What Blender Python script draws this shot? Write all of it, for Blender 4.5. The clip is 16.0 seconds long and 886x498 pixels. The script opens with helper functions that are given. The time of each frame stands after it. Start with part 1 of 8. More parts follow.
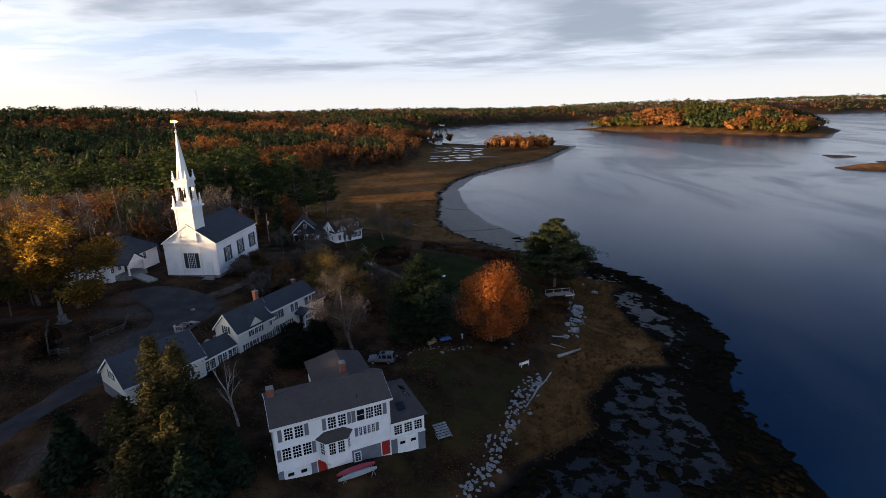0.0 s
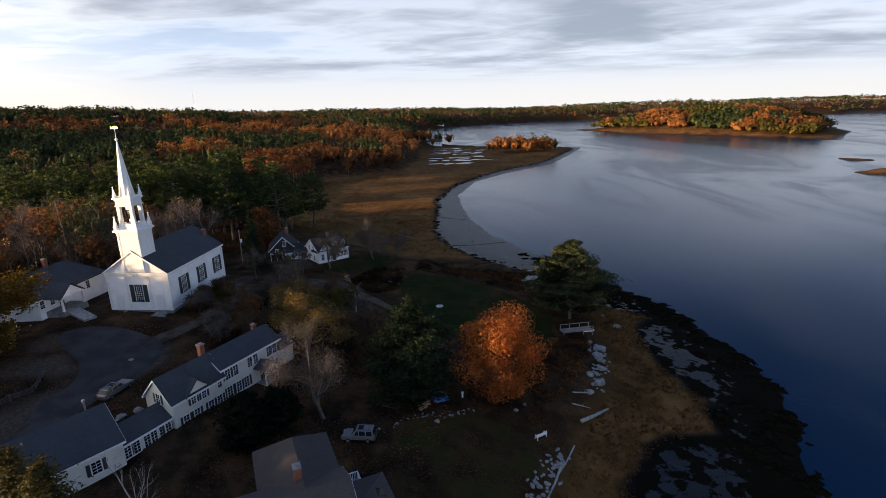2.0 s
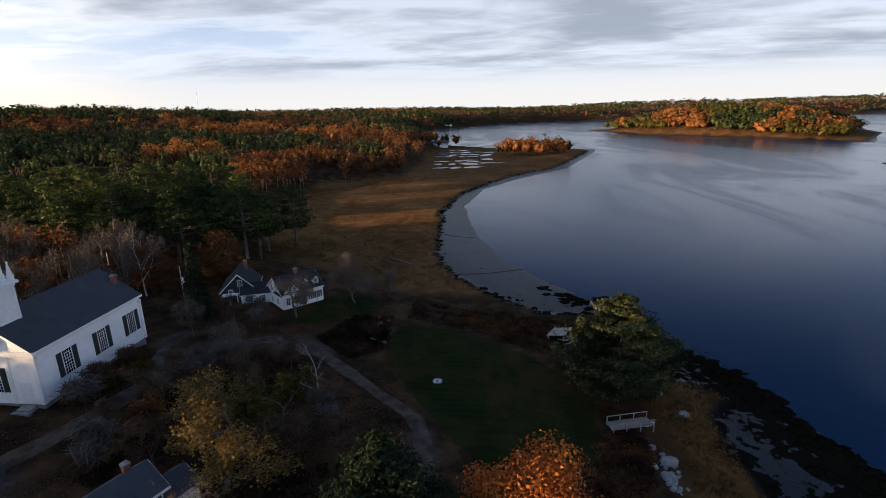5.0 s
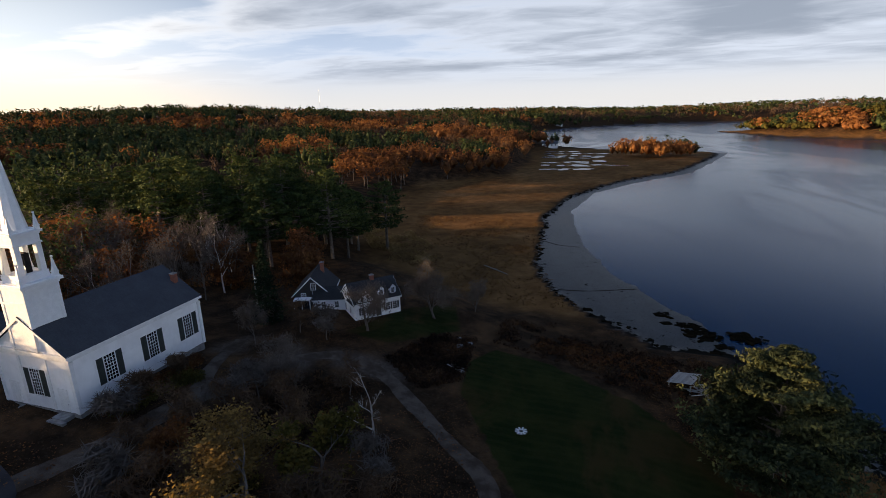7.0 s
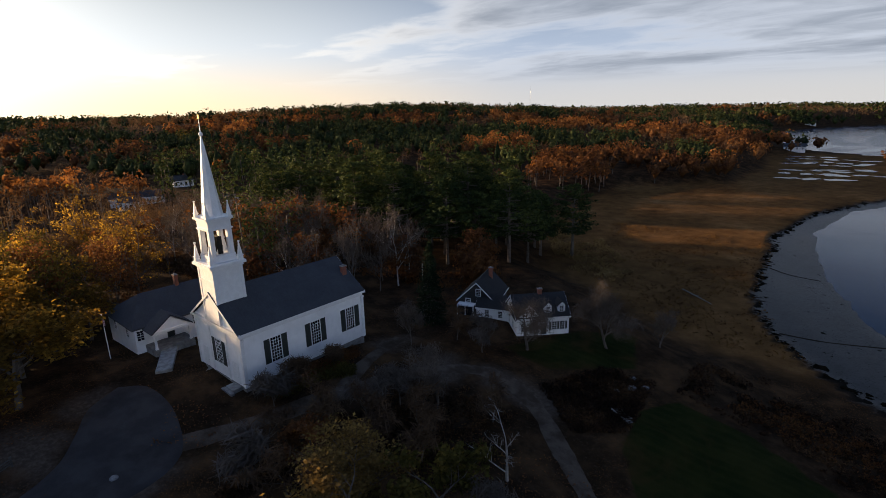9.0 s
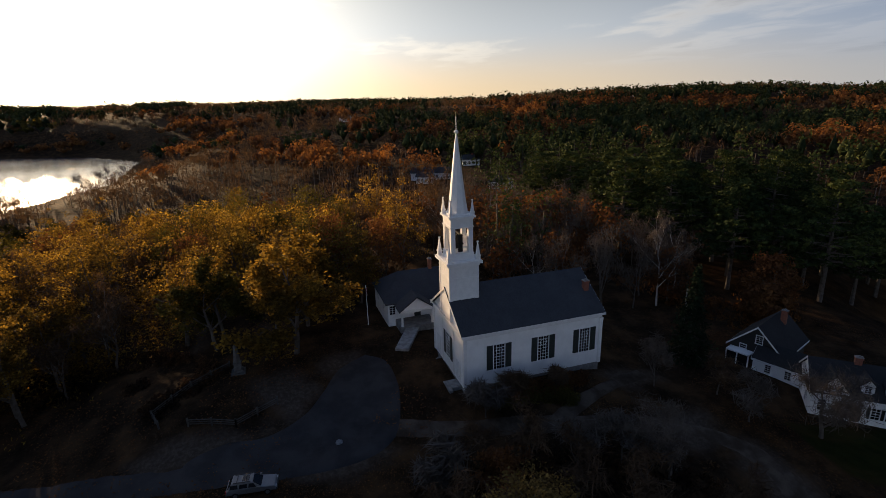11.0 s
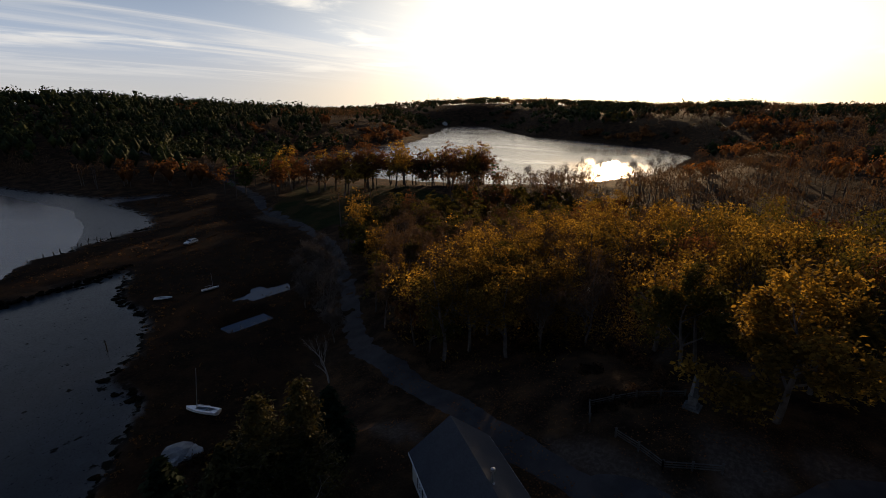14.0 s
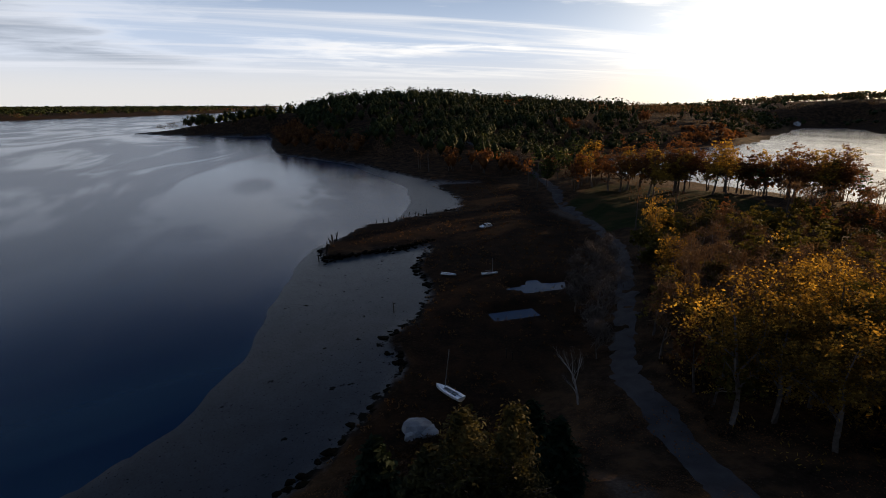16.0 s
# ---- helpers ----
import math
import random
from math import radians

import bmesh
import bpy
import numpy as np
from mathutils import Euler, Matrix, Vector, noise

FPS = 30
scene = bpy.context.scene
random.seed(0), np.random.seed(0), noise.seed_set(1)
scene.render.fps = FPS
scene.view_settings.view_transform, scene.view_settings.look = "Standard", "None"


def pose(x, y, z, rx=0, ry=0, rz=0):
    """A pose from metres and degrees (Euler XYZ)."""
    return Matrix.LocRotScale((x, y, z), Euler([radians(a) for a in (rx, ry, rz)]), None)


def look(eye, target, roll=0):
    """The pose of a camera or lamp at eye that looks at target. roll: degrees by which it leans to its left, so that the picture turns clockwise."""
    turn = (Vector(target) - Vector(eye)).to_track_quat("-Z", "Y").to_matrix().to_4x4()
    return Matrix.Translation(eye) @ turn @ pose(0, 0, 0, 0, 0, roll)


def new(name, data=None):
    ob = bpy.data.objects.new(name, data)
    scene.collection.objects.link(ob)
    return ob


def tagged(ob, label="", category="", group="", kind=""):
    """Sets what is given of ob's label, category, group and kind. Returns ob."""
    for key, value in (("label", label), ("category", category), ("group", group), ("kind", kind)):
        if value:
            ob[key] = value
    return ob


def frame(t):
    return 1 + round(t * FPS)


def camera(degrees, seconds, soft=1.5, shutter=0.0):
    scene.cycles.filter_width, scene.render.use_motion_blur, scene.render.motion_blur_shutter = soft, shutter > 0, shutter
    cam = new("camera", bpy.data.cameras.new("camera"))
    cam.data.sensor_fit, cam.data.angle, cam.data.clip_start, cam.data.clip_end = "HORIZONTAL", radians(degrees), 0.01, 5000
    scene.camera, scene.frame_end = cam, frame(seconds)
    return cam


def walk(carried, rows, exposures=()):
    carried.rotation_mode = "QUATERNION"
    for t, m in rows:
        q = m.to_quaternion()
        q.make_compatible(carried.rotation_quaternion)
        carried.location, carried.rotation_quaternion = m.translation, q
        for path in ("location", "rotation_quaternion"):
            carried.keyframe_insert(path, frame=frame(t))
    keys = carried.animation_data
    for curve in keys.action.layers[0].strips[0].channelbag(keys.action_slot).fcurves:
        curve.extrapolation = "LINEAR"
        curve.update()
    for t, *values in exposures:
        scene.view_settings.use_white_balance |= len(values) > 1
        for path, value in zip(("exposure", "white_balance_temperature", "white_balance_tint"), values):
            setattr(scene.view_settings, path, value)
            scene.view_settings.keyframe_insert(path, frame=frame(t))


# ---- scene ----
cam = camera(82.39, 16.0, 0.8)
walk(cam, [
    (0, look((59.48, -104.63, 48.57), (57.871, -85.457, 43.131), -1.41)),
    (0.5, look((59.11, -99.94, 48.65), (57.536, -80.763, 43.199), -1.42)),
    (1, look((58.94, -95.11, 48.71), (57.350, -75.924, 43.280), -1.34)),
    (1.5, look((58.84, -89.94, 48.85), (57.212, -70.758, 43.423), -1.37)),
    (2, look((58.56, -84.99, 49.15), (56.965, -65.818, 43.695), -1.32)),
    (2.5, look((58.36, -79.79, 49.26), (56.733, -60.615, 43.809), -1.24)),
    (3, look((57.94, -74.38, 49.53), (56.328, -55.208, 44.058), -1.24)),
    (5.3, look((57.37, -49.52, 49.02), (55.341, -30.389, 43.550), -1.30)),
    (5.5, look((57.39, -47.67, 48.73), (54.996, -28.575, 43.286), -1.30)),
    (6, look((57.26, -43.22, 47.70), (53.882, -24.260, 42.305), -1.24)),
    (6.5, look((57.17, -39.57, 47.04), (52.845, -20.806, 41.649), -1.30)),
    (7, look((57.02, -36.71, 46.69), (51.158, -18.350, 41.338), -1.36)),
    (7.5, look((57.08, -34.45, 46.54), (49.313, -16.804, 41.206), -1.40)),
    (8, look((57.09, -31.63, 45.88), (47.667, -14.781, 40.648), -1.62)),
    (8.2, look((57.33, -30.95, 46.02), (47.263, -14.474, 40.806), -1.71)),
    (10.3, look((55.24, -20.94, 48.45), (38.782, -11.106, 42.747), -1.27)),
    (10.5, look((54.73, -20.42, 48.71), (37.685, -11.670, 42.973), -1.53)),
    (11, look((53.13, -19.46, 48.63), (34.917, -13.499, 42.908), -1.55)),
    (11.5, look((51.89, -18.70, 48.42), (32.936, -15.725, 42.765), -1.19)),
    (12, look((50.15, -17.43, 48.06), (30.959, -17.782, 42.439), -1.19)),
    (12.5, look((48.57, -17.13, 47.59), (29.686, -20.710, 42.058), -0.79)),
    (13, look((46.50, -17.36, 47.01), (28.463, -24.010, 41.485), -0.30)),
    (13.5, look((44.17, -17.46, 46.41), (27.470, -26.969, 40.886), -0.24)),
    (14, look((42.64, -17.92, 46.41), (27.629, -29.934, 40.896), 0.34)),
    (14.5, look((40.42, -18.84, 45.91), (27.530, -33.084, 40.354), 0.45)),
    (15, look((38.23, -19.72, 45.16), (27.930, -35.944, 39.600), 0.41)),
    (15.5, look((36.37, -20.61, 44.65), (28.543, -38.153, 39.084), 0.18)),
    (16, look((33.97, -23.57, 44.07), (28.298, -41.912, 38.461), -0.01)),
], exposures=[(0, 1.62), (3, 1.62), (7, 1.44), (8.2, 1.28), (10.5, 0.74), (12, 0.22), (14, -0.02), (15, 0.1), (16, 0.45)])

# ---- world, sun ----
SUN_AZ, SUN_EL = 249.6, 6.0      # degrees clockwise from +y, degrees up
sun_way = Vector((math.sin(radians(SUN_AZ)) * math.cos(radians(SUN_EL)),
                  math.cos(radians(SUN_AZ)) * math.cos(radians(SUN_EL)), math.sin(radians(SUN_EL))))


class Nodes:
    """Short hand for a node tree."""

    def __init__(self, tree):
        self.t = tree
        tree.nodes.clear()

    def n(self, kind, ins=None, **props):
        node = self.t.nodes.new(kind)
        if "operation" in props:
            node.operation = props["operation"]
        if "use_clamp" in props:
            node.use_clamp = props["use_clamp"]
        if "data_type" in props:
            node.data_type = props["data_type"]
        if "blend_type" in props:
            node.blend_type = props["blend_type"]
        if "interpolation_type" in props:
            node.interpolation_type = props["interpolation_type"]
        if "noise_dimensions" in props:
            node.noise_dimensions = props["noise_dimensions"]
        if "attribute_name" in props:
            node.attribute_name = props["attribute_name"]
        if "wave_type" in props:
            node.wave_type = props["wave_type"]
        for k, v in (ins or {}).items():
            if isinstance(v, bpy.types.NodeSocket):
                self.t.links.new(v, node.inputs[k])
            else:
                node.inputs[k].default_value = v
        return node

    def math(self, op, a, b=0.0, c=0.0, clamp=False):
        return self.n("ShaderNodeMath", {0: a, 1: b, 2: c}, operation=op, use_clamp=clamp).outputs[0]

    def mix(self, f, a, b, blend="MIX"):
        return self.n("ShaderNodeMix", {0: f, 6: a, 7: b}, data_type="RGBA", blend_type=blend).outputs[2]

    def ramp(self, f, stops, smooth=False):
        node = self.n("ShaderNodeValToRGB", {0: f})
        r = node.color_ramp
        r.interpolation = "EASE" if smooth else "LINEAR"
        while len(r.elements) < len(stops):
            r.elements.new(0.5)
        for e, (p, c) in zip(r.elements, stops):
            e.position, e.color = p, (*c, 1) if len(c) == 3 else c
        return node.outputs[0]

    def noise(self, vec, scale, detail=4.0, rough=0.55, distort=0.0):
        return self.n("ShaderNodeTexNoise", {"Vector": vec, "Scale": scale, "Detail": detail, "Roughness": rough,
                                             "Distortion": distort}).outputs[0]

    def span(self, f, a, b, lo=0.0, hi=1.0):
        return self.n("ShaderNodeMapRange", {0: f, 1: a, 2: b, 3: lo, 4: hi}, interpolation_type="SMOOTHSTEP").outputs[0]


def make_world():
    w = bpy.data.worlds.new("evening_sky")
    w.use_nodes = True
    scene.world = w
    k = Nodes(w.node_tree)
    sky = k.n("ShaderNodeTexSky")
    sky.sky_type, sky.sun_disc = "NISHITA", False
    sky.sun_elevation, sky.sun_rotation = radians(SUN_EL), radians(SUN_AZ)
    sky.altitude, sky.air_density, sky.dust_density, sky.ozone_density = 20, 1.0, 1.2, 1.5
    way = k.n("ShaderNodeTexCoord").outputs["Generated"]
    xyz = k.n("ShaderNodeSeparateXYZ", {0: way})
    x, y, z = xyz.outputs
    up = k.math("ADD", k.math("MAXIMUM", z, 0.0), 0.055)
    # a flat cloud deck, seen in perspective
    deck = k.n("ShaderNodeCombineXYZ", {0: k.math("DIVIDE", x, up), 1: k.math("DIVIDE", y, up), 2: 0.0}).outputs[0]
    turned = k.n("ShaderNodeMapping", {"Vector": deck, "Rotation": (0, 0, radians(20)), "Scale": (0.46, 0.66, 1.0),
                                       "Location": (CLOUD_X, CLOUD_Y, 0)}).outputs[0]
    big = k.noise(turned, 0.80, 6.0, 0.48, 0.35)
    fine = k.noise(turned, 3.4, 6.0, 0.58, 0.6)
    mass = k.math("ADD", k.math("MULTIPLY", big, 0.78), k.math("MULTIPLY", fine, 0.22))
    # thick deck to the north, thin wisps towards the sun and the south
    side = k.math("ADD", k.math("MULTIPLY", x, -sun_way.x), k.math("MULTIPLY", y, -sun_way.y))
    cover = k.span(side, -0.9, 0.30, -0.10, 0.135)
    cloud = k.span(k.math("ADD", mass, cover), 0.45, 0.60)
    thick = k.span(k.math("ADD", mass, cover), 0.49, 0.76)
    low = k.span(z, 0.035, 0.085)
    cloud = k.math("MULTIPLY", k.math("MULTIPLY", cloud, low), k.span(z, 0.36, 0.17))
    toward = k.math("ADD", k.math("MULTIPLY", x, sun_way.x), k.math("ADD", k.math("MULTIPLY", y, sun_way.y), k.math("MULTIPLY", z, sun_way.z)))
    near_sun = k.span(toward, 0.1, 1.0)
    high = 1.0
    white = k.mix(near_sun, (0.71, 0.76, 0.86, 1), (1.7, 1.55, 1.3, 1))
    grey = k.mix(near_sun, (0.285, 0.325, 0.395, 1), (0.62, 0.60, 0.60, 1))
    tint = k.mix(thick, white, grey)
    tint = k.n("ShaderNodeVectorMath", {0: tint, 3: high}, operation="SCALE").outputs[0]
    clear = k.n("ShaderNodeVectorMath", {0: sky.outputs[0], 3: SKY}, operation="SCALE").outputs[0]
    # thin haze that whitens the sky low down
    side_sun = k.span(k.math("ADD", toward, k.math("MULTIPLY", y, 0.3)), 0.42, 0.95)
    veil = k.span(z, 0.42, 0.0, 0.0, 0.92)
    glare = k.math("POWER", k.math("MAXIMUM", toward, 0.0), 16.0)
    low_tone = k.mix(k.span(z, 0.10, 0.32), k.mix(k.span(z, 0.0, 0.12), (0.77, 0.76, 0.755, 1), (0.58, 0.69, 0.90, 1)), (0.24, 0.41, 0.82, 1))
    hazy = k.mix(veil, clear, k.mix(side_sun, low_tone, k.mix(k.span(z, 0.0, 0.12), (1.5, 1.15, 0.72, 1), (1.15, 1.2, 1.25, 1))))
    col = k.mix(k.math("MULTIPLY", cloud, 0.9), hazy, tint)
    # long thin wisps towards the south
    streak = k.n("ShaderNodeMapping", {"Vector": deck, "Rotation": (0, 0, radians(-38)), "Scale": (0.16, 1.1, 1.0), "Location": (2.0, 5.3, 0)}).outputs[0]
    wisp = k.math("MULTIPLY", k.span(k.noise(streak, 0.9, 7.0, 0.6, 0.9), 0.47, 0.72), k.span(y, 0.35, -0.25, 0.0, 0.75))
    col = k.mix(k.math("MULTIPLY", wisp, k.span(z, 0.02, 0.06)), col, k.mix(near_sun, (0.74, 0.76, 0.82, 1), (1.15, 1.08, 0.98, 1)))
    # the clear evening sky deepens overhead
    deep = k.mix(k.span(z, 0.18, 0.50), (1.0, 1.0, 1.0, 1), (0.44, 0.62, 1.0, 1))
    col = k.mix(1.0, col, deep, "MULTIPLY")
    # added brightness near the zenith, out of view, to raise the fill light
    lift = k.span(z, 0.55, 0.95, 1.0, 3.2)
    col = k.n("ShaderNodeVectorMath", {0: col, 3: lift}, operation="SCALE").outputs[0]
    # the southern half of the sky is the brighter one
    col = k.n("ShaderNodeVectorMath", {0: col, 3: k.span(y, 0.50, -0.45, 0.76, 1.42)}, operation="SCALE").outputs[0]
    glow = k.n("ShaderNodeVectorMath", {0: (2.6, 2.2, 1.6), 3: glare}, operation="SCALE").outputs[0]
    col = k.mix(1.0, col, glow, "ADD")
    bg = k.n("ShaderNodeBackground", {0: col, 1: 0.57})
    k.n("ShaderNodeOutputWorld", {0: bg.outputs[0]})


SKY, CLOUD_X, CLOUD_Y = 0.06, 7.7, 5.2
make_world()
sun = new("sun", bpy.data.lights.new("sun", "SUN"))
sun.data.energy, sun.data.angle, sun.data.color = 5.0, radians(0.6), (1.0, 0.66, 0.36)
sun.matrix_world = look(sun_way * 50, (0, 0, 0))
tagged(sun, kind="structure")

# ---- materials ----
def material(name):
    m = bpy.data.materials.new(name)
    m.use_nodes = True
    return m, Nodes(m.node_tree)


def finish(k, color, rough=0.7, bump=None, strength=0.3, dist=0.05, metal=0.0, extra=None):
    ins = {"Base Color": color, "Roughness": rough, "Metallic": metal}
    ins.update(extra or {})
    if bump is not None:
        ins["Normal"] = k.n("ShaderNodeBump", {"Height": bump, "Strength": strength, "Distance": dist}).outputs[0]
    p = k.n("ShaderNodeBsdfPrincipled", ins)
    k.n("ShaderNodeOutputMaterial", {0: p.outputs[0]})


def plain(name, a, b, scale=3.0, rough=0.6, bump=0.2, fine=40.0, metal=0.0, dist=0.01, stain=0.15, gloss=0.5):
    """Two tones in soft patches, fine grain, and a few darker stains."""
    m, k = material(name)
    co = k.n("ShaderNodeTexCoord").outputs["Object"]
    patch = k.noise(co, scale, 5.0)
    grain = k.noise(co, fine, 3.0)
    col = k.mix(k.span(patch, 0.35, 0.65), (*a, 1), (*b, 1))
    col = k.mix(k.math("MULTIPLY", k.span(grain, 0.45, 0.7), 0.35), col, k.mix(1.0, col, (0.6, 0.6, 0.6, 1), "MULTIPLY"))
    dirt = k.span(k.noise(co, scale * 0.37, 6.0, 0.65), 0.55, 0.72, 0.0, stain)
    col = k.mix(dirt, col, k.mix(1.0, col, (0.45, 0.42, 0.38, 1), "MULTIPLY"))
    r = k.span(grain, 0.3, 0.7, rough - 0.06, min(1.0, rough + 0.08))
    finish(k, col, r, grain, bump, dist, metal, {"Specular IOR Level": gloss})
    return m


def clapboard(name, tone, pitch=0.13):
    """Painted wooden boards: real boards' laps as fine relief, with faint weathering."""
    m, k = material(name)
    co = k.n("ShaderNodeTexCoord").outputs["Object"]
    z = k.n("ShaderNodeSeparateXYZ", {0: co}).outputs[2]
    lap = k.math("FRACT", k.math("DIVIDE", z, pitch))
    row = k.math("FLOOR", k.math("DIVIDE", z, pitch))
    jig = k.n("ShaderNodeTexWhiteNoise", {1: row}, noise_dimensions="1D").outputs[0]
    soft = k.noise(co, 0.6, 6.0, 0.6)
    streak = k.noise(k.n("ShaderNodeMapping", {"Vector": co, "Scale": (3.0, 3.0, 0.25)}).outputs[0], 1.4, 5.0)
    col = k.mix(k.span(soft, 0.35, 0.7), (*tone, 1), (*[c * 0.90 for c in tone], 1))
    col = k.mix(k.span(streak, 0.55, 0.8, 0.0, 0.22), col, (*[c * f for c, f in zip(tone, (0.72, 0.70, 0.66))], 1))
    col = k.mix(k.math("MULTIPLY", jig, 0.06), col, (*[c * 0.8 for c in tone], 1))
    finish(k, col, 0.55, lap, 0.5, 0.012)
    return m


def shingles(name, a, b, pitch=0.16):
    """Asphalt shingles: courses with broken joints, mottled tabs, faded patches."""
    m, k = material(name)
    co = k.n("ShaderNodeTexCoord").outputs["Object"]
    bricks = k.n("ShaderNodeTexBrick", {"Vector": co, "Color1": (0, 0, 0, 1), "Color2": (1, 1, 1, 1), "Mortar": (0.5, 0.5, 0.5, 1),
                                        "Scale": 1.0, "Mortar Size": 0.008, "Brick Width": 0.33, "Row Height": pitch})
    tab = k.noise(co, 7.0, 3.0)
    fade = k.noise(co, 0.35, 5.0, 0.6)
    col = k.mix(k.span(fade, 0.3, 0.7), (*a, 1), (*b, 1))
    col = k.mix(k.math("MULTIPLY", bricks.outputs[0], 0.25), col, (*[c * 1.5 for c in b], 1))
    col = k.mix(k.span(tab, 0.4, 0.75, 0.0, 0.5), col, (*[c * 0.55 for c in a], 1))
    streak = k.noise(k.n("ShaderNodeMapping", {"Vector": co, "Scale": (2.0, 0.2, 0.2)}).outputs[0], 1.0, 4.0)
    col = k.mix(k.span(streak, 0.55, 0.8, 0.0, 0.35), col, (*[c * 0.6 for c in a], 1))
    finish(k, col, 0.9, k.math("ADD", bricks.outputs[1], k.noise(co, 60.0, 2.0)), 0.35, 0.01)
    return m


def foliage(name, stops, rough=0.8, glow=0.35, scale=0.16):
    """Leaves: a tone for each spray, a drift of tone over the tree, light through the blade."""
    m, k = material(name)
    geo = k.n("ShaderNodeNewGeometry")
    co = k.n("ShaderNodeTexCoord").outputs["Object"]
    who = k.n("ShaderNodeObjectInfo").outputs["Random"]
    drift = k.noise(co, scale, 3.0)
    f = k.math("ADD", k.math("MULTIPLY", geo.outputs["Random Per Island"], 0.38),
               k.math("ADD", k.math("MULTIPLY", k.span(drift, 0.32, 0.68), 0.50), k.math("MULTIPLY", who, 0.12)))
    col = k.ramp(f, stops)
    p = k.n("ShaderNodeBsdfPrincipled", {"Base Color": col, "Roughness": rough, "Specular IOR Level": 0.06})
    tr = k.n("ShaderNodeBsdfTranslucent", {0: k.mix(1.0, col, (1.5, 1.35, 0.9, 1), "MULTIPLY")})
    mix = k.n("ShaderNodeMixShader", {0: glow, 1: p.outputs[0], 2: tr.outputs[0]})
    k.n("ShaderNodeOutputMaterial", {0: mix.outputs[0]})
    return m


def glass_pane():
    m, k = material("window_glass")
    co = k.n("ShaderNodeTexCoord").outputs["Object"]
    wavy = k.noise(co, 1.3, 2.0)
    finish(k, (0.012, 0.014, 0.018, 1), 0.08, wavy, 0.08, 0.05)
    return m


def ground_material():
    m, k = material("ground_cover")
    co = k.n("ShaderNodeTexCoord").outputs["Object"]
    at = lambda n: k.n("ShaderNodeAttribute", attribute_name=n).outputs["Fac"]
    big, mid, fine = k.noise(co, 0.03, 5.0), k.noise(co, 0.22, 6.0, 0.6), k.noise(co, 2.2, 5.0, 0.65)
    grit = k.noise(co, 9.0, 3.0)
    # brown earth; the near-black tones hold shade between brush that isn't modelled
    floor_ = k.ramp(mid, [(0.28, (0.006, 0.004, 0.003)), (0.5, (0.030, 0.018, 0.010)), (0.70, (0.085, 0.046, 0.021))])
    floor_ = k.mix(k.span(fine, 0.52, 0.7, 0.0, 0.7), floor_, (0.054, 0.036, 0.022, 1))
    litter = k.math("MULTIPLY", k.span(k.noise(co, 5.0, 4.0, 0.75), 0.56, 0.63), k.span(k.noise(co, 0.09, 5.0, 0.65), 0.42, 0.62))
    floor_ = k.mix(litter, floor_, (0.15, 0.066, 0.020, 1))
    marsh = k.ramp(k.math("ADD", k.math("MULTIPLY", big, 0.55), k.math("MULTIPLY", mid, 0.45)),
                   [(0.34, (0.055, 0.026, 0.010)), (0.47, (0.105, 0.054, 0.018)), (0.56, (0.150, 0.076, 0.027)), (0.70, (0.225, 0.130, 0.050))])
    marsh = k.mix(k.span(fine, 0.5, 0.75, 0.0, 0.6), marsh, k.mix(1.0, marsh, (0.5, 0.48, 0.45, 1), "MULTIPLY"))
    stripe = k.n("ShaderNodeTexWave", {"Vector": co, "Scale": 0.22, "Distortion": 4.0, "Detail": 2.0, "Detail Scale": 0.6}, wave_type="RINGS").outputs[1]
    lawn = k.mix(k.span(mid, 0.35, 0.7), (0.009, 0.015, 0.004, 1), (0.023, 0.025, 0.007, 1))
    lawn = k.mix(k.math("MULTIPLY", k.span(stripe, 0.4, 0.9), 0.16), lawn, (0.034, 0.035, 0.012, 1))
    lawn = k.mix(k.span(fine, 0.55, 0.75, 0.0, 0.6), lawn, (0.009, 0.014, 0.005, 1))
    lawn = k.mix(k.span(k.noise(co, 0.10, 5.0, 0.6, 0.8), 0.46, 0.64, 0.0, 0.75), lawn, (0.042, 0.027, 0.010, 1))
    mud = k.mix(k.span(mid, 0.35, 0.7), (0.008, 0.0105, 0.0135, 1), (0.017, 0.021, 0.026, 1))
    mud = k.mix(k.span(fine, 0.5, 0.72, 0.0, 0.75), mud, (0.006, 0.006, 0.006, 1))
    # wet brown southern marsh, with the shade among its grass put into the colour
    wet_shade = k.mix(k.span(mid, 0.35, 0.65), (0.007, 0.0045, 0.003, 1), (0.024, 0.012, 0.006, 1))
    wet_shade = k.mix(k.span(fine, 0.5, 0.7, 0.0, 0.7), wet_shade, (0.042, 0.021, 0.009, 1))
    marsh = k.mix(at("wet_shade"), marsh, wet_shade)
    dirt = k.mix(k.span(fine, 0.35, 0.7), (0.055, 0.040, 0.029, 1), (0.10, 0.075, 0.055, 1))
    weed = (0.005, 0.0045, 0.003, 1)
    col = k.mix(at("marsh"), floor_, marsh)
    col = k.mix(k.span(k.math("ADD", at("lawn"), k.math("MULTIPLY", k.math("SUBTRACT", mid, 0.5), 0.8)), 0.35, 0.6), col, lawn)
    col = k.mix(at("dirt"), col, dirt)
    col = k.mix(at("mud"), col, mud)
    wz = k.span(k.math("ADD", at("weed"), k.math("MULTIPLY", k.math("SUBTRACT", k.noise(co, 0.45, 5.0, 0.6), 0.5), 3.0)), 0.55, 0.75)
    col = k.mix(k.math("MULTIPLY", wz, at("mud")), col, weed)
    bare_mud = k.math("MULTIPLY", at("mud"), k.math("SUBTRACT", 1.0, wz))
    wet = k.math("MULTIPLY", bare_mud, k.span(fine, 0.3, 0.7, 1.0, 0.7))
